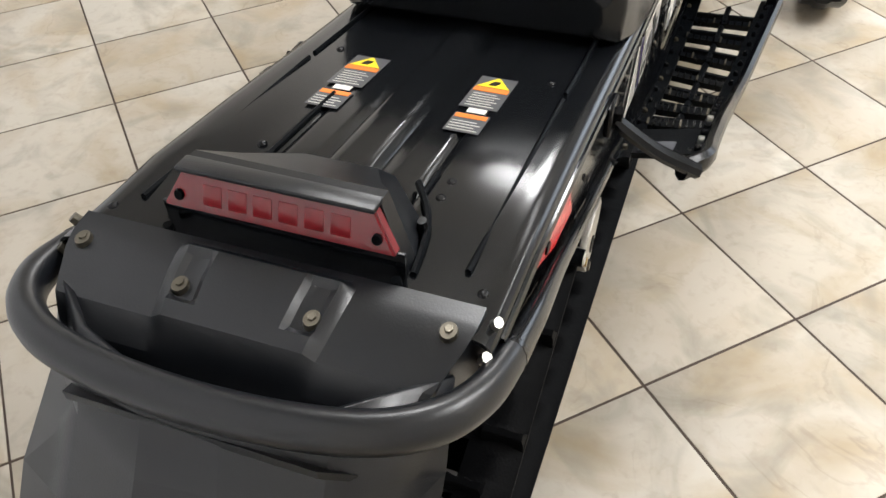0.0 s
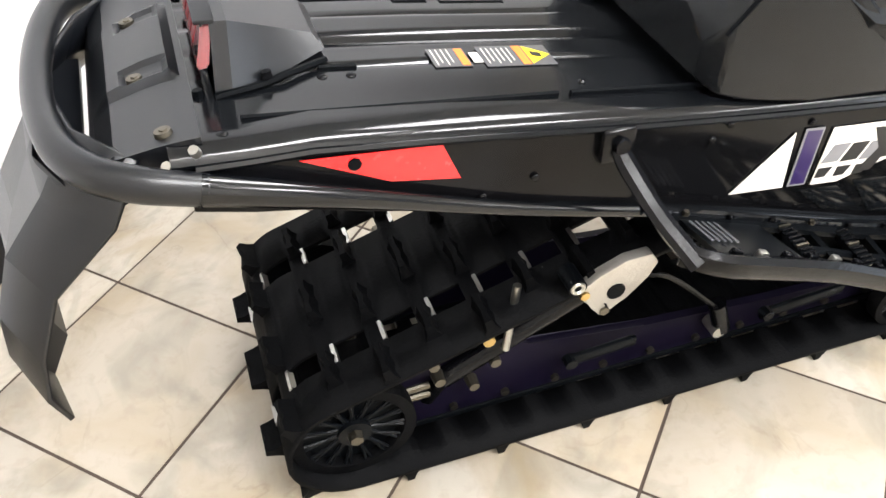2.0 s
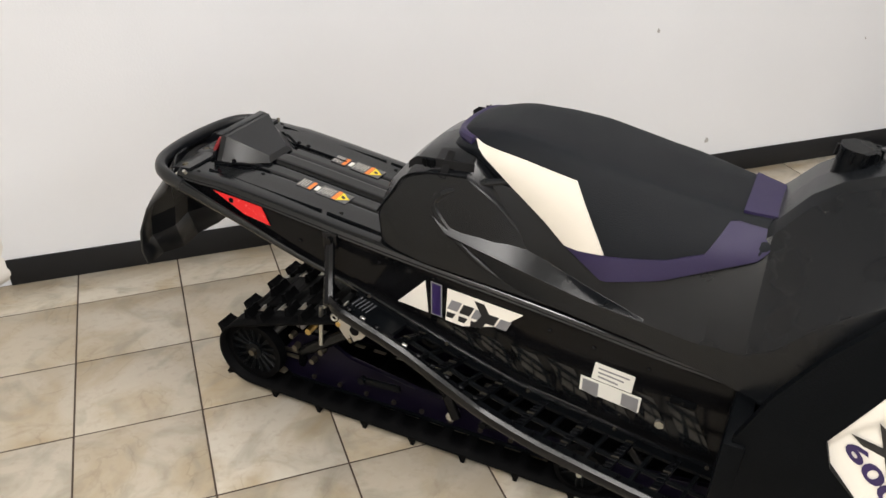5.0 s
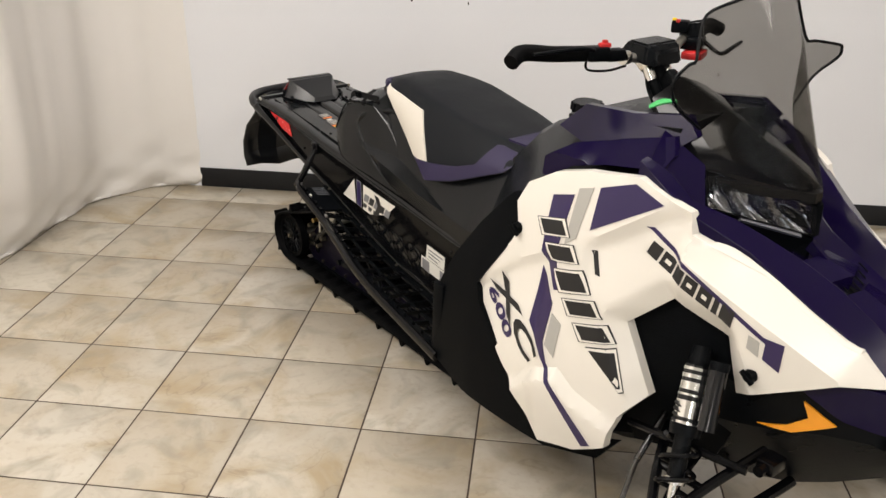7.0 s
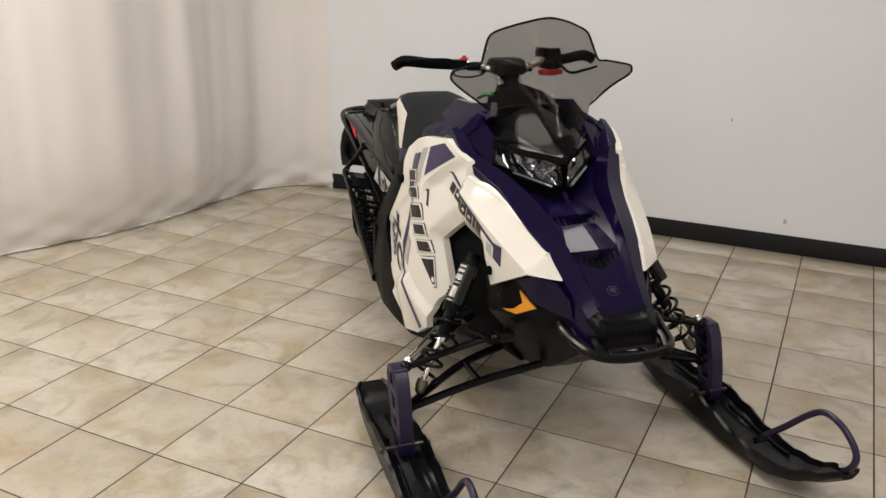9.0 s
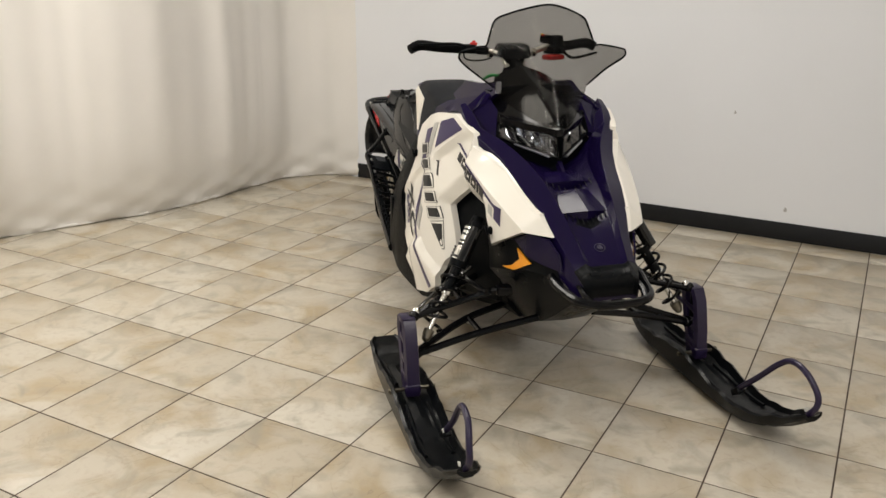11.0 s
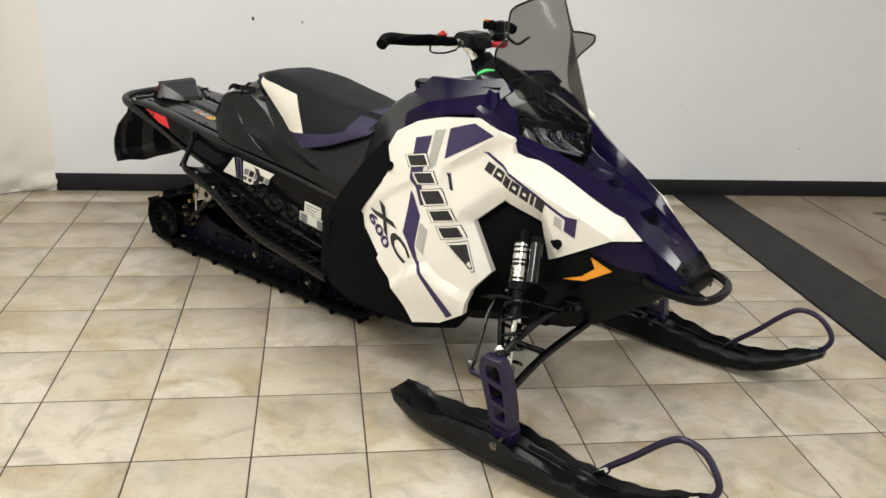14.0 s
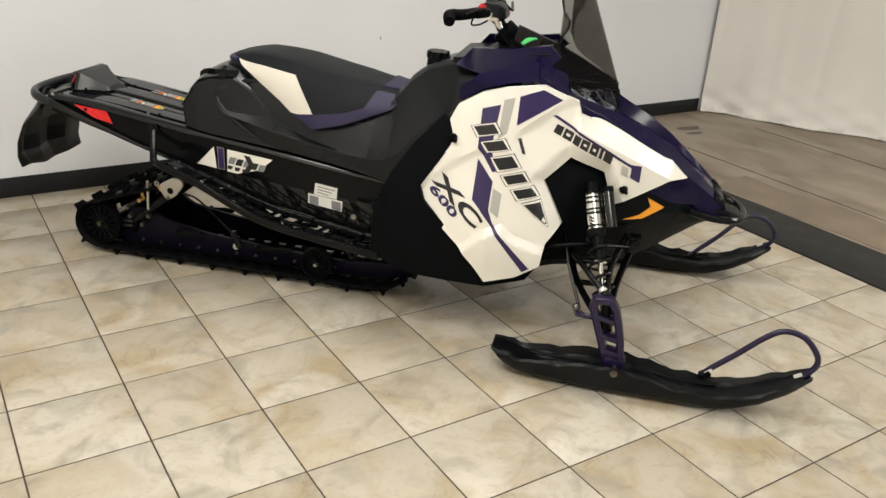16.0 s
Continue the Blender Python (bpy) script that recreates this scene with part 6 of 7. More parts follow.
for sgn in (1, -1):
    def flip(p):
        return Vector((p.x, p.y * sgn, p.z))
    bm = bmesh.new()
    loft(bm, [[flip(lamp_point(s, 0)), flip(lamp_point(s, 1)), flip(lamp_point(s, 1, 0.09)), flip(lamp_point(s, 0, 0.09))] for s in np.linspace(0, 1, 5)])
    face = [flip(lamp_point(s, t)) for s in np.linspace(0, 1, 5) for t in (0, 1)]
    bmesh.ops.delete(bm, geom=[f for f in bm.faces if len(f.verts) == 4 and all(min((v.co - q).length for q in face) < 1e-4 for v in f.verts)], context="FACES_ONLY")
    head = sled_part("headlight", bm, MATTE, "headlight with chrome reflectors under a clear cover")
    bm = bmesh.new()

    def bowl(s, t):
        u = (3 * s + 0.5 * t) % 1.0
        deep = (1 - (2 * u - 1) ** 2) * (0.35 + 0.65 * math.sin(math.pi * t))
        return 0.003 + 0.034 * deep + 0.004 * math.sin(9 * t + 14 * s) * math.sin(math.pi * t)
    grid = [[bm.verts.new(flip(lamp_point(s, t, bowl(s, t)))) for t in np.linspace(0.04, 0.96, 12)] for s in np.linspace(0.02, 0.98, 43)]
    for u, v in zip(grid, grid[1:]):
        for k in range(11):
            bm.faces.new((u[k], u[k + 1], v[k + 1], v[k]))
    part("reflector_bowl", bm, LAMP_CHROME, head, "scooped chrome reflector", 22)
    bm = bmesh.new()
    loft(bm, [[flip(lamp_point(s, 0, -0.003)), flip(lamp_point(s, 1, -0.003)), flip(lamp_point(s, 1, 0.0)), flip(lamp_point(s, 0, 0.0))] for s in np.linspace(0, 1, 5)])
    cover = part("cover", bm, CLEAR, head, "clear plastic headlight cover")
    cover.visible_shadow = False
    bm = bmesh.new()
    loft(bm, [[flip(lamp_point(s, -0.03, -0.004)), flip(lamp_point(s, -0.03 - 0.06 * s, -0.004) + Vector((0.005, -0.004, -0.001))), flip(lamp_point(s, -0.08 - 0.06 * s, 0.004) + Vector((0.005, -0.004, -0.001))), flip(lamp_point(s, -0.10, 0.02))] for s in np.linspace(0.3, 0.86, 6)])
    part("trim", bm, SILVER, head, "silver trim under the headlight")
    # dark filler added so that the gap below the headlight stays black
    bm = bmesh.new()
    loft(bm, [[flip(lamp_point(s, -0.08, 0.012)), flip(lamp_point(s, -0.75, 0.03)), flip(lamp_point(s, -0.75, 0.10)), flip(lamp_point(s, -0.08, 0.10))] for s in np.linspace(-0.05, 1, 5)])
    part("intake", bm, MATTE, head, "dark filler box in the air intake gap")

# violet bezels between the headlight and the hood's wings
bm = bmesh.new()
rim = [(2.30, -0.172, 0.972), (2.398, -0.158, 0.918), (2.421, -0.171, 0.838), (2.435, -0.192, 0.832), (2.375, -0.214, 0.880), (2.325, -0.243, 0.925)]
front = [bm.verts.new(p) for p in rim]
rear = [bm.verts.new((x - 0.014, y + 0.010, z - 0.012)) for x, y, z in rim]
bm.faces.new(front)
bm.faces.new(rear[::-1])
for k in range(len(rim)):
    bm.faces.new((front[k], rear[k], rear[(k + 1) % len(rim)], front[(k + 1) % len(rim)]))
both("headlight_bezel", bm, PURPLE, sled, "glossy violet headlight bezel", 20)

# -- windshield --
shield = [(0, 1.262), (0.06, 1.252), (0.12, 1.233), (0.163, 1.212), (0.182, 1.17), (0.198, 1.130), (0.225, 1.127), (0.290, 1.115), (0.301, 1.105), (0.297, 1.085), (0.245, 1.045), (0.172, 0.992), (0.155, 0.955), (0.10, 0.915), (0.05, 0.882), (0.012, 0.862)]
outline = shield + [(-y, z) for y, z in reversed(shield[1:])]


def shield_place(y, z):
    a = abs(y)
    x = 2.600 - (z - 0.785) * 0.395
    k = float(np.interp(z, (0.80, 0.90, 0.995, 1.13, 1.26), (2.3, 2.0, 1.65, 1.05, 0.95)))
    return Vector((x - 0.115 * k * (1 - math.exp(-(a / 0.15) ** 2)) + 0.055 * max(0.0, min(1.0, (a - 0.19) / 0.11)), y + 0.005, z))


bm = bmesh.new()
skin(bm, outline, shield_place, 0.02, (-0.003, 0, 0))
windshield = sled_part("windshield", bm, SMOKED, "smoked acrylic windshield with a black rim", angle=60)
windshield.visible_shadow = False
bm = bmesh.new()
free = [p for p in shield if p[1] > 0.99]
tube(bm, [shield_place(y, z) for y, z in [(-y, z) for y, z in reversed(free[1:])] + free], 0.0035, 6, 3)
part("rim", bm, BLACK_PLASTIC, windshield, "thin black rubber rim")

# -- handlebar and controls --
bm = bmesh.new()
bar = [(2.035, -0.245, 1.106), (2.075, -0.16, 1.112), (2.10, -0.08, 1.095), (2.11, 0, 1.085), (2.10, 0.08, 1.095), (2.075, 0.16, 1.112), (2.035, 0.245, 1.106)]
tube(bm, bar, 0.011, 10)
handlebar = sled_part("handlebar", bm, STEEL, "steel handlebar with black hooked grips")
for s in (-1, 1):
    bm = bmesh.new()
    tube(bm, [(2.066, s * 0.18, 1.108), (2.042, s * 0.26, 1.112), (2.026, s * 0.312, 1.118), (2.020, s * 0.340, 1.117), (2.028, s * 0.370, 1.104)], (0.018, 0.018, 0.0185, 0.019, 0.018), 12)
    part("grip", bm, RUBBER, handlebar, "black rubber hooked grip")
    bm = bmesh.new()
    tube(bm, [(2.085, s * 0.175, 1.118), (2.095, s * 0.22, 1.128), (2.085, s * 0.30, 1.128), (2.075, s * 0.35, 1.126)] if s < 0 else [(2.10, 0.19, 1.11), (2.135, 0.225, 1.075), (2.128, 0.29, 1.082), (2.120, 0.335, 1.090)], (0.008, 0.007, 0.006, 0.005), 8, flat=0.7)
    part("lever", bm, MATTE if s < 0 else DARK_STEEL, handlebar, "black throttle lever" if s < 0 else "black brake lever")
bm = bmesh.new()
box(bm, (2.078, -0.158, 1.108), (0.042, 0.052, 0.032), (0, 0, -25), 0.006)
box(bm, (2.090, -0.112, 1.102), (0.032, 0.048, 0.028), (0, 0, -18), 0.006)
part("throttle_block", bm, MATTE, handlebar)
bm = bmesh.new()
box(bm, (2.089, -0.145, 1.127), (0.018, 0.026, 0.010), (0, 0, -25), 0.003)
rod(bm, (2.089, -0.145, 1.12), (2.089, -0.145, 1.138), 0.0065, seg=8)
part("stop_switch", bm, RED_PLASTIC, handlebar, "red engine stop switch")
bm = bmesh.new()
tube(bm, [(2.07, -0.18, 1.10), (2.06, -0.165, 1.07), (2.08, -0.12, 1.065), (2.10, -0.08, 1.075)], 0.003, 6)
part("cable", bm, MATTE, handlebar)
bm = bmesh.new()
loft(bm, [[(2.055, -0.062, 1.095), (2.055, 0.062, 1.095), (2.075, 0.05, 1.128), (2.075, -0.05, 1.128)], [(2.14, -0.066, 1.08), (2.14, 0.066, 1.08), (2.135, 0.055, 1.125), (2.135, -0.055, 1.125)], [(2.158, -0.045, 1.075), (2.158, 0.045, 1.075), (2.152, 0.04, 1.108), (2.152, -0.04, 1.108)]])
bmesh.ops.bevel(bm, geom=list(bm.edges), offset=0.005, segments=2, affect="EDGES")
part("gauge_pod", bm, BLACK_PLASTIC, handlebar, "black handlebar gauge pod")
bm = bmesh.new()
rod(bm, (2.082, 0.182, 1.095), (2.072, 0.184, 1.142), 0.029, 0.031, 18)
rod(bm, (2.072, 0.184, 1.142), (2.0705, 0.184, 1.148), 0.031, 0.027, 18)
box(bm, (2.085, 0.175, 1.10), (0.06, 0.06, 0.03), (0, 0, 25), 0.006)
part("brake_reservoir", bm, BLACK_PLASTIC, handlebar, "black brake fluid reservoir")
bm = bmesh.new()
box(bm, (2.105, 0.165, 1.075), (0.05, 0.075, 0.018), (0, 0, 25), 0.004)
part("brake_block", bm, RED_PLASTIC, handlebar, "red-banded brake block")
bm = bmesh.new()
rod(bm, (2.115, 0, 1.08), (2.26, 0, 0.90), 0.017)
rod(bm, (2.135, -0.028, 1.045), (2.165, -0.024, 1.0), 0.013)
rod(bm, (2.135, 0.028, 1.045), (2.165, 0.024, 1.0), 0.013)
part("riser", bm, MATTE, handlebar, "black handlebar riser")
for y in (-0.032, 0.032):
    bm = bmesh.new()
    box(bm, (2.112, y, 1.082), (0.040, 0.024, 0.034), (0, 40, 0), 0.005)
    rod(bm, (2.118, y, 1.078), (2.137, y * 0.9, 1.042), 0.0125, 0.014)
    rod(bm, (2.098, y, 1.094), (2.092, y, 1.102), 0.007, seg=6)
    part("clamp", bm, CHROME, handlebar, "bright alloy bar clamp")
for y in (-0.085, 0.085):
    bm = bmesh.new()
    rod(bm, (2.099, y - 0.008, 1.094), (2.099, y + 0.008, 1.094), 0.0165, seg=14)
    part("collar", bm, CHROME, handlebar)
bm = bmesh.new()
box(bm, (2.160, 0, 1.022), (0.055, 0.034, 0.085), (0, 40, 0), 0.008)
box(bm, (2.205, 0, 0.965), (0.05, 0.07, 0.05), (0, 40, 0), 0.010)
part("steering_shroud", bm, MATTE, handlebar, "black steering post shroud")
bm = bmesh.new()
box(bm, (2.066, 0.150, 1.138), (0.04, 0.035, 0.03), (0, 0, 25), 0.005)
pod = part("switch_pod", bm, MATTE, handlebar, "black switch pod with coloured buttons")
for dx, dz, mat in ((0.0, 0.012, YELLOW_INK), (0.012, 0.010, RED_PLASTIC)):
    bm = bmesh.new()
    box(bm, (2.056 + dx, 0.137, 1.142 + dz), (0.010, 0.010, 0.008), (0, 0, 25), 0.002)
    part("button", bm, mat, pod)
bm = bmesh.new()
for k in range(4):
    tube(bm, [(2.12, -0.03 + 0.02 * k, 1.06), (2.15 + 0.01 * k, -0.05 + 0.03 * k, 1.02), (2.20, -0.06 + 0.03 * k, 0.98), (2.27, -0.05 + 0.03 * k, 0.955)], 0.0045, 6)
part("hose", bm, MATTE, handlebar)
bm = bmesh.new()
tube(bm, [(2.235, -0.150, 1.005), (2.255, -0.135, 1.018), (2.275, -0.115, 1.02)], (0.012, 0.018, 0.010), 10, flat=0.35)
sled_part("key_tag", bm, GREEN, "green plastic key tag")
# -- front bumper --
bm = bmesh.new()
right = [(2.872, -0.140, 0.498), (2.90, -0.143, 0.490), (2.95, -0.135, 0.478), (3.02, -0.115, 0.47), (3.055, -0.07, 0.468)]
tube(bm, right + [(3.066, 0, 0.468)] + [(x, -y, z) for x, y, z in reversed(right)], 0.0135, 10)
sled_part("front_bumper", bm, DARK_STEEL, "black tubular front bumper")
bm = bmesh.new()
tube(bm, [(2.93, -0.085, 0.50), (3.0, -0.095, 0.488), (3.045, -0.085, 0.47)], 0.010, 8)
both("bumper_stay", bm, DARK_STEEL, sled)

# -- skis and front suspension --
ski_zb = path((2.275, 0.085), (2.31, 0.052), (2.36, 0.028), (2.45, 0.013), (2.6, 0.007), (2.95, 0.007), (3.05, 0.018), (3.14, 0.052), (3.22, 0.100), (3.285, 0.150))
ski_w = path((2.275, 0.045), (2.30, 0.062), (2.45, 0.068), (2.7, 0.072), (3.0, 0.072), (3.15, 0.066), (3.24, 0.052), (3.285, 0.032))
ski_h = path((2.275, 0.012), (2.30, 0.028), (2.34, 0.045), (2.45, 0.064), (2.62, 0.092), (2.72, 0.090), (2.86, 0.060), (3.0, 0.048), (3.2, 0.035), (3.285, 0.018))


def ski(s):
    yc = s * 0.533
    bm = bmesh.new()
    rings = []
    for x in [2.275, 2.285, 2.30] + list(np.arange(2.32, 3.26, 0.02)) + [3.265, 3.285]:
        zb, w, h = ski_zb(x), ski_w(x), ski_h(x)
        wave = (0.004 * math.sin(52 * x) + 0.002 * math.sin(97 * x + 1)) * min(1, h / 0.05)
        shut = max(0.0, min(1.0, (2.42 - x) / 0.10)) * 0.26
        prof = [(-w, h + wave), (-w * 0.96, 0.02 if h > 0.03 else h * 0.5), (-w * 0.8, 0.004), (-0.022, 0.002), (-0.012, -0.006), (0.012, -0.006), (0.022, 0.002), (w * 0.8, 0.004), (w * 0.96, 0.02 if h > 0.03 else h * 0.5), (w, h + wave),
                (w * 0.86, h + 0.005 + wave), (w * 0.70, h * (0.72 + shut) + wave), (w * 0.35, h * (0.58 + 1.7 * shut)), (0, h * (0.68 + 1.4 * shut)), (-w * 0.35, h * (0.58 + 1.7 * shut)), (-w * 0.70, h * (0.72 + shut) + wave), (-w * 0.86, h + 0.005 + wave)]
        rings.append([(x, yc + a, max(0.001, zb + b) - rise(x)) for a, b in prof])
    loft(bm, rings)
    body = sled_part("ski", bm, SKI, "long black plastic ski with upturned tip", angle=30)
    bm = bmesh.new()
    tube(bm, [(2.965, yc + s * -0.03, 0.062), (2.99, yc + s * -0.03, 0.095), (3.06, yc + s * -0.028, 0.163), (3.135, yc + s * -0.02, 0.243), (3.185, yc + s * -0.015, 0.275), (3.245, yc + s * -0.01, 0.264), (3.288, yc, 0.217), (3.293, yc, 0.177), (3.264, yc, 0.135)], 0.0095, 10)
    part("ski_loop", bm, PURPLE_STEEL, body, "violet tubular ski loop")
    for off in (-0.036, 0.036):
        for x0, x1 in ((2.40, 2.60), (2.74, 3.02)):
            bm = bmesh.new()
            tube(bm, [(x, yc + off * (1 + 0.15 * math.sin(9 * x)), ski_zb(x) + ski_h(x) * 0.62 + 0.004 - rise(x)) for x in np.linspace(x0, x1, 7)], 0.006, 6, 2)
            part("tray_rib", bm, SKI, body)
    bm = bmesh.new()
    box(bm, (2.975, yc + s * -0.03, 0.072), (0.04, 0.03, 0.02), (0, -40, 0), 0.003)
    part("loop_clamp", bm, BLACK_PLASTIC, body)
    for x, z, a in ((2.985, 0.088, -40), (3.245, 0.142, -30)):
        bm = bmesh.new()
        box(bm, (x, yc + s * 0.012 + (0 if x > 3.1 else -s * 0.03), z), (0.026, 0.0012, 0.013), (0, a, 0))
        part("sticker", bm, PAPER, body, "small white sticker")
    bm = bmesh.new()
    rod(bm, (2.684, yc - 0.079, 0.078), (2.684, yc + 0.079, 0.078), 0.0075, seg=6)
    rod(bm, (2.684, yc + s * 0.071, 0.078), (2.684, yc + s * 0.0755, 0.078), 0.0125, seg=14)
    part("ski_bolt", bm, ZINC, body, "olive zinc ski bolt")
    bm = bmesh.new()
    rod(bm, (2.42, yc, 0.003), (3.0, yc, 0.003), 0.0032, seg=6)
    part("wear_bar", bm, STEEL, body)
    return body


for s in (-1, 1):
    ski(s)
    yc = s * 0.533
    # spindle: an open violet casting
    bm = bmesh.new()
    for off in (-0.030, 0.030):
        line = [(2.622 + off * 0.75, 0.306), (2.628 + off * 1.2, 0.275), (2.646 + off * 1.15, 0.215), (2.660 + off * 1.05, 0.165), (2.676 + off * 0.8, 0.09)]
        loft(bm, [[(x - 0.013, yc - 0.018, z), (x - 0.013, yc + 0.018, z), (x - 0.006, yc + 0.025, z), (x + 0.012, yc + 0.020, z), (x + 0.012, yc - 0.020, z), (x - 0.006, yc - 0.025, z)] for x, z in line])
    box(bm, (2.624, yc, 0.302), (0.062, 0.046, 0.022), (0, 0, 0), 0.006)
    for z, dx in ((0.236, 0.0), (0.172, 0.013)):
        box(bm, (2.642 + dx, yc, z), (0.075, 0.042, 0.018), (0, 14, 0), 0.004)
    box(bm, (2.668, yc, 0.115), (0.07, 0.048, 0.03), (0, 10, 0), 0.006)
    box(bm, (2.680, yc, 0.085), (0.07, 0.05, 0.045), (0, 8, 0), 0.008)
    tube(bm, [(2.625, yc, 0.235), (2.58, yc - s * 0.004, 0.232), (2.537, yc - s * 0.006, 0.236)], 0.010, 8)
    spindle = sled_part("spindle", bm, PURPLE_STEEL, "violet open-frame steering spindle")
    bm = bmesh.new()
    rod(bm, (2.638, yc, 0.20), (2.630, yc, 0.30), 0.016, 0.014)
    part("spindle_pin", bm, MATTE, spindle)
    bm = bmesh.new()
    ball(bm, (2.537, yc - s * 0.006, 0.258), 0.014)
    rod(bm, (2.537, yc - s * 0.006, 0.236), (2.537, yc - s * 0.006, 0.27), 0.007)
    rod(bm, (2.545, yc - s * 0.010, 0.258), (2.488, s * 0.38, 0.345), 0.0058)
    rod(bm, (2.488, s * 0.38, 0.345), (2.46, s * 0.26, 0.40), 0.0075)
    sled_part("tie_rod", bm, ROD, "bright steel tie rod with ball end")
    # arms
    bm = bmesh.new()
    for x, y, z in ((2.48, 0.12, 0.262), (2.69, 0.10, 0.285)):
        tube(bm, [(x, s * y, z), (2.60 + (x - 2.6) * 0.6, s * 0.30, 0.235), (2.640 + (x - 2.6) * 0.1, s * 0.495, 0.185)], 0.0125, 8)
    rod(bm, (2.535, s * 0.29, 0.238), (2.655, s * 0.29, 0.24), 0.010)
    ball(bm, (2.642, s * 0.505, 0.182), 0.02)
    sled_part("lower_arm", bm, DARK_STEEL, "black tubular lower suspension arm")
    bm = bmesh.new()
    for x, z in ((2.44, 0.375), (2.67, 0.40)):
        tube(bm, [(x, s * 0.20, z), (2.60 + (x - 2.6) * 0.45, s * 0.36, 0.345), (2.625, s * 0.505, 0.305)], 0.011, 8)
    rod(bm, (2.53, s * 0.35, 0.347), (2.63, s * 0.35, 0.35), 0.009)
    ball(bm, (2.625, s * 0.51, 0.308), 0.019)
    sled_part("upper_arm", bm, DARK_STEEL, "black tubular upper suspension arm")
    bm = bmesh.new()
    ball(bm, (2.615, s * 0.50, 0.318), 0.016)
    part("ball_joint", bm, CHROME, spindle, "bright ball joint")
    # shock
    top, bot = Vector((2.528, s * 0.262, 0.594)), Vector((2.628, s * 0.462, 0.245))
    ax = (bot - top).normalized()

    def along(d):
        return top + ax * d
    bm = bmesh.new()
    rod(bm, along(0.035), along(0.158), 0.029, seg=20)
    shock = sled_part("shock", bm, BLACK_GLOSS, "chrome and black coil-over ski shock")
    for d0, d1, r in ((0.040, 0.046, 0.030), (0.054, 0.062, 0.030), (0.070, 0.086, 0.0296), (0.094, 0.098, 0.030), (0.108, 0.142, 0.0296), (0.150, 0.155, 0.031)):
        bm = bmesh.new()
        rod(bm, along(d0), along(d1), r, seg=18)
        part("band", bm, CHROME, shock, "chrome band")
    for k in range(4):
        bm = bmesh.new()
        sidev = Vector((-0.25, s * 0.95, 0.15)).normalized()
        p = along(0.112 + 0.011 * k) + sidev * 0.0295
        box(bm, p, (0.022, 0.006, 0.005), (0, 20, 0))
        part("print", bm, BLACK_DECAL, shock)
    bm = bmesh.new()
    rod(bm, along(0.155), along(0.178), 0.033, 0.030, 18)
    rod(bm, along(0.178), along(0.262), 0.018, seg=14)
    part("collar", bm, BLACK_PLASTIC, shock)
    bm = bmesh.new()
    rod(bm, along(0.262), along(0.275), 0.022, seg=14)
    rod(bm, along(0.275), along(0.425), 0.009, seg=12)
    part("piston_rod", bm, CHROME, shock, "chrome piston rod")
    side1 = ax.cross(Vector((0, 0, 1))).normalized()
    side2 = ax.cross(side1).normalized()
    bm = bmesh.new()
    turns, coil = 4.5, []
    for k in range(81):
        a = 2 * math.pi * turns * k / 80
        coil.append(along(0.182 + 0.215 * k / 80) + side1 * (0.035 * math.cos(a)) + side2 * (0.035 * math.sin(a)))
    tube(bm, coil, 0.0055, 8, 0)
    part("spring", bm, DARK_STEEL, shock, "black coil spring")
    bm = bmesh.new()
    rod(bm, along(0.402), along(0.426), 0.018, seg=12)
    ball(bm, along(0.432), 0.015)
    part("lower_eye", bm, ZINC, shock)
    bm = bmesh.new()
    o = Vector((0.052, s * 0.012, 0.012))
    rod(bm, along(0.03) + o, along(0.15) + o, 0.019, seg=14)
    part("gas_canister", bm, BLACK_GLOSS, shock)
    bm = bmesh.new()
    rod(bm, along(0.012) + o, along(0.03) + o, 0.020, seg=14)
    rod(bm, along(-0.005), along(0.036), 0.020, 0.024, seg=12)
    part("canister_cap", bm, MATTE, shock)
    bm = bmesh.new()
    box(bm, (2.70, s * 0.23, 0.40), (0.04, 0.05, 0.03), (0, 0, 0), 0.005)
    rod(bm, (2.70, s * 0.22, 0.40), (2.70, s * 0.275, 0.40), 0.012, seg=10)
    sled_part("arm_mount", bm, DARK_STEEL)
    bm = bmesh.new()
    tube(bm, [(2.40, s * 0.30, 0.36), (2.52, s * 0.32, 0.395), (2.68, s * 0.28, 0.39)], 0.009, 8)
    sled_part("sway_bar", bm, DARK_STEEL)

# the upper bodywork, its windshield and its handlebar stand a little higher
UPPER = ("side_panel", "hood", "panel_shoulder", "upper_fairing", "console", "cowl", "headlight", "windshield", "handlebar", "key_tag")
for ob in sled.children:
    if ob.name.startswith(UPPER):
        for each in (ob, *ob.children_recursive):
            for v in each.data.vertices:
                v.co.z += 0.015 * max(0.0, min(1.0, (v.co.z - 0.62) / 0.26)) - (0.013 if ob.name.startswith("handlebar") else 0.0)
                v.co.x += 0.004

# ---- floor tiles, one by one ----
T = 0.3335
bm = bmesh.new()
box(bm, (0, 0, -0.004), (T - 0.0052, T - 0.0052, 0.008), bevel=0.0012)
TILE_MESH = finish("tile", bm, TILE)


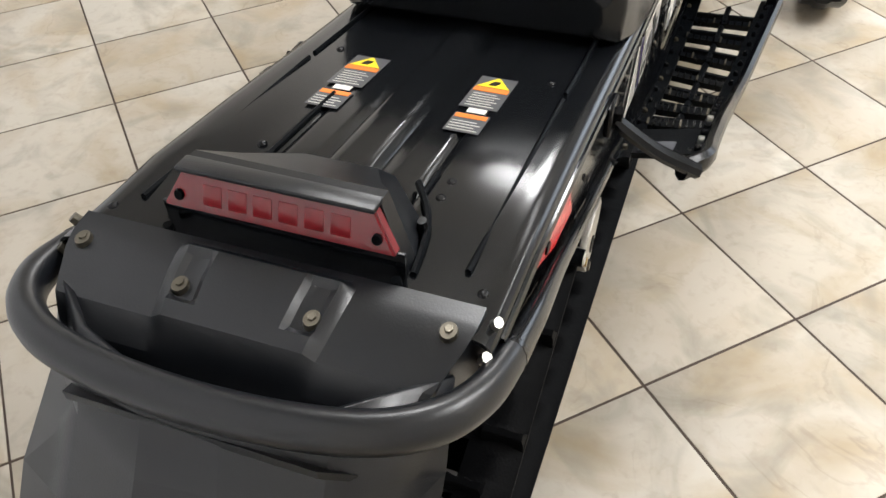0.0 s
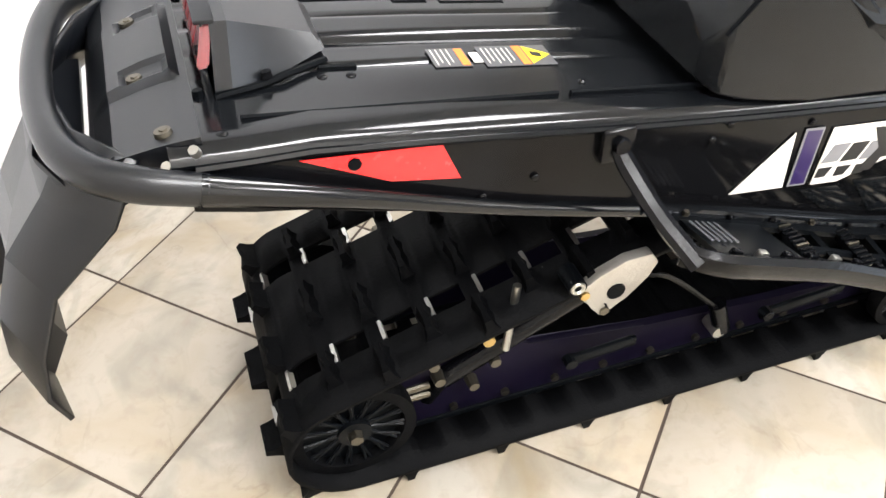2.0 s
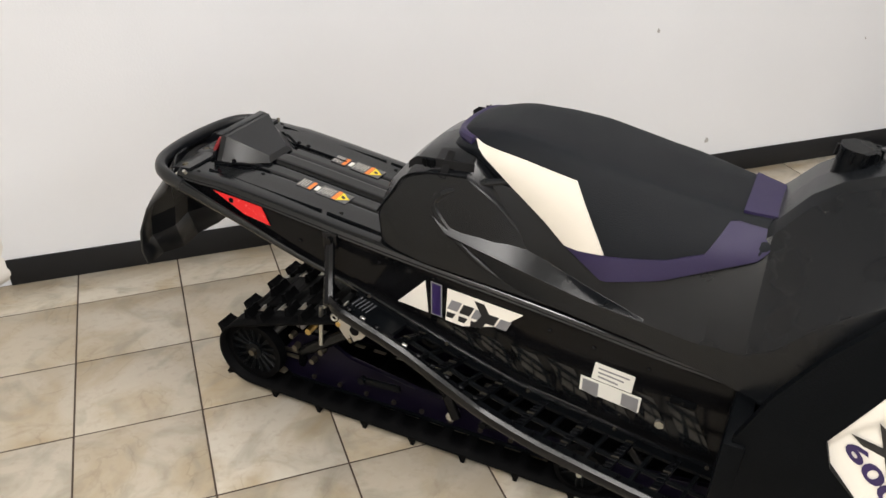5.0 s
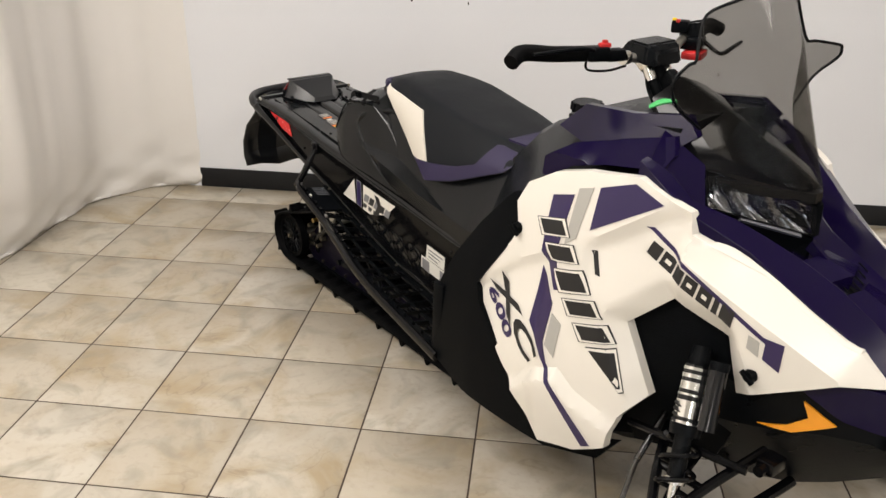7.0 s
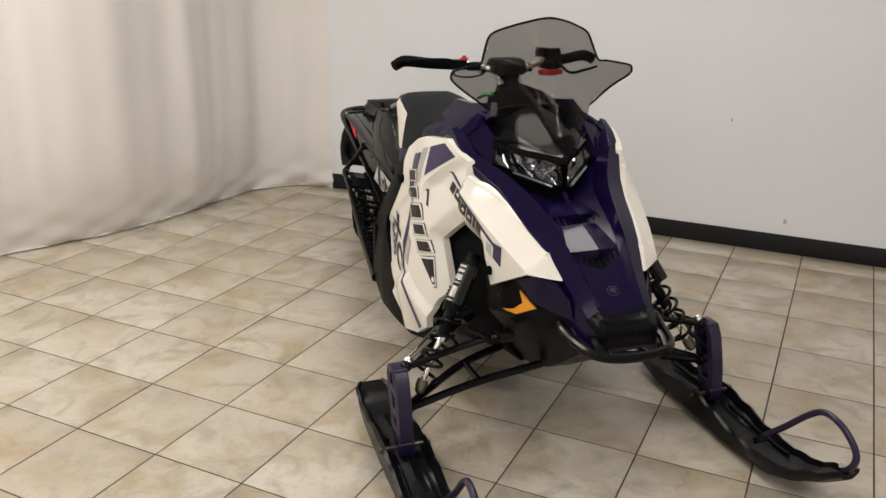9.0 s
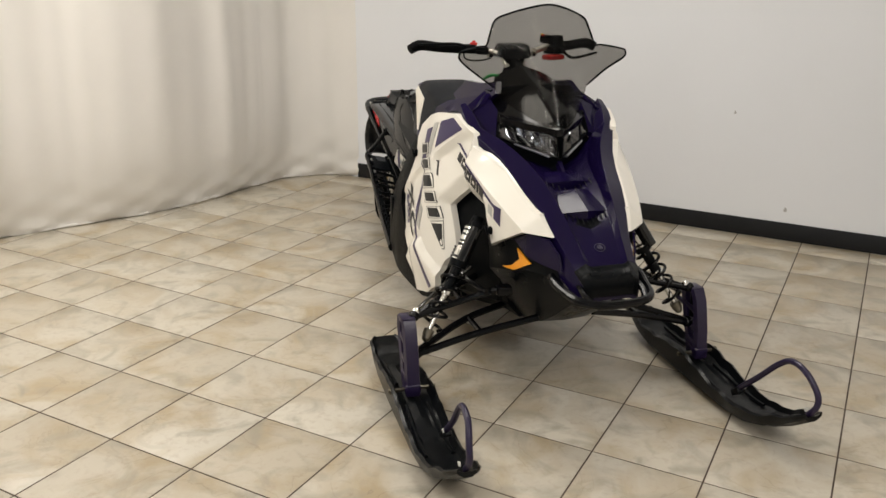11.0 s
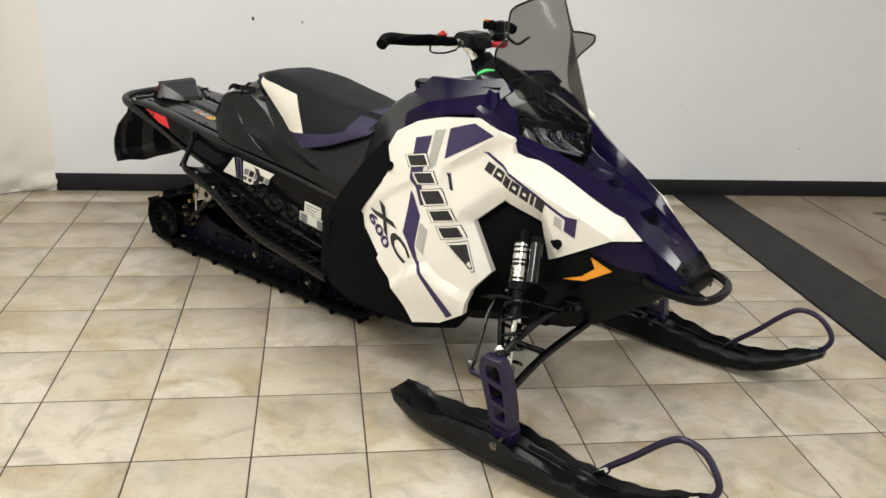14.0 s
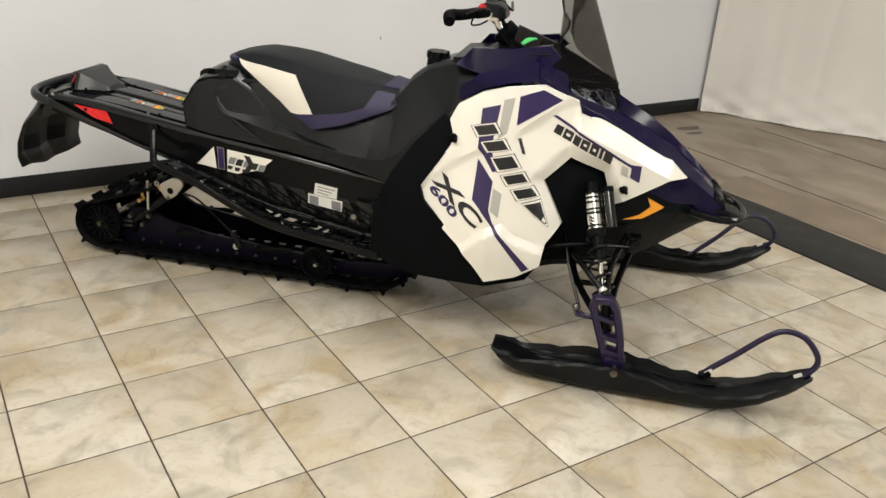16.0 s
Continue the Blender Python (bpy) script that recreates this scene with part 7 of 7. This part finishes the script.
def lay(name, i, j, x0=None, x1=None, y1=None):
    cx, cy, sx, sy = (i + 0.5) * T, (j + 0.5) * T, 1.0, 1.0
    if x1 is not None and cx + T / 2 > x1:
        w = x1 - (cx - T / 2)
        if w < 0.01:
            return
        sx, cx = w / T, cx - T / 2 + w / 2
    if y1 is not None and cy + T / 2 > y1:
        w = y1 - (cy - T / 2)
        if w < 0.01:
            return
        sy, cy = w / T, cy - T / 2 + w / 2
    ob = new(name, TILE_MESH)
    ob.parent = floor
    ob.matrix_basis = pose(cx, cy, random.uniform(-0.0003, 0.0003)) @ Matrix.Diagonal((sx, sy, 1, 1))


for j in range(-13, 2):
    for i in range(-5, 10):
        lay("tile", i, j, x1=3.345, y1=wall_y((i + 0.5) * T) - 0.002)
bm = bmesh.new()
for j in range(-26, 2):
    for i in range(-7, 10):
        if j < -13 or i < -5:
            x, y = (i + 0.5) * T, (j + 0.5) * T
            w = min(T, 3.345 - (x - T / 2)) - 0.0042
            if w > 0 and y + T / 2 < 0.53:
                box(bm, (x - T / 2 + w / 2 + 0.002, y, -0.004), (w, T - 0.0052, 0.008))
rest = part("tile_rest", bm, TILE, floor)
tagged(rest, kind="stuff")
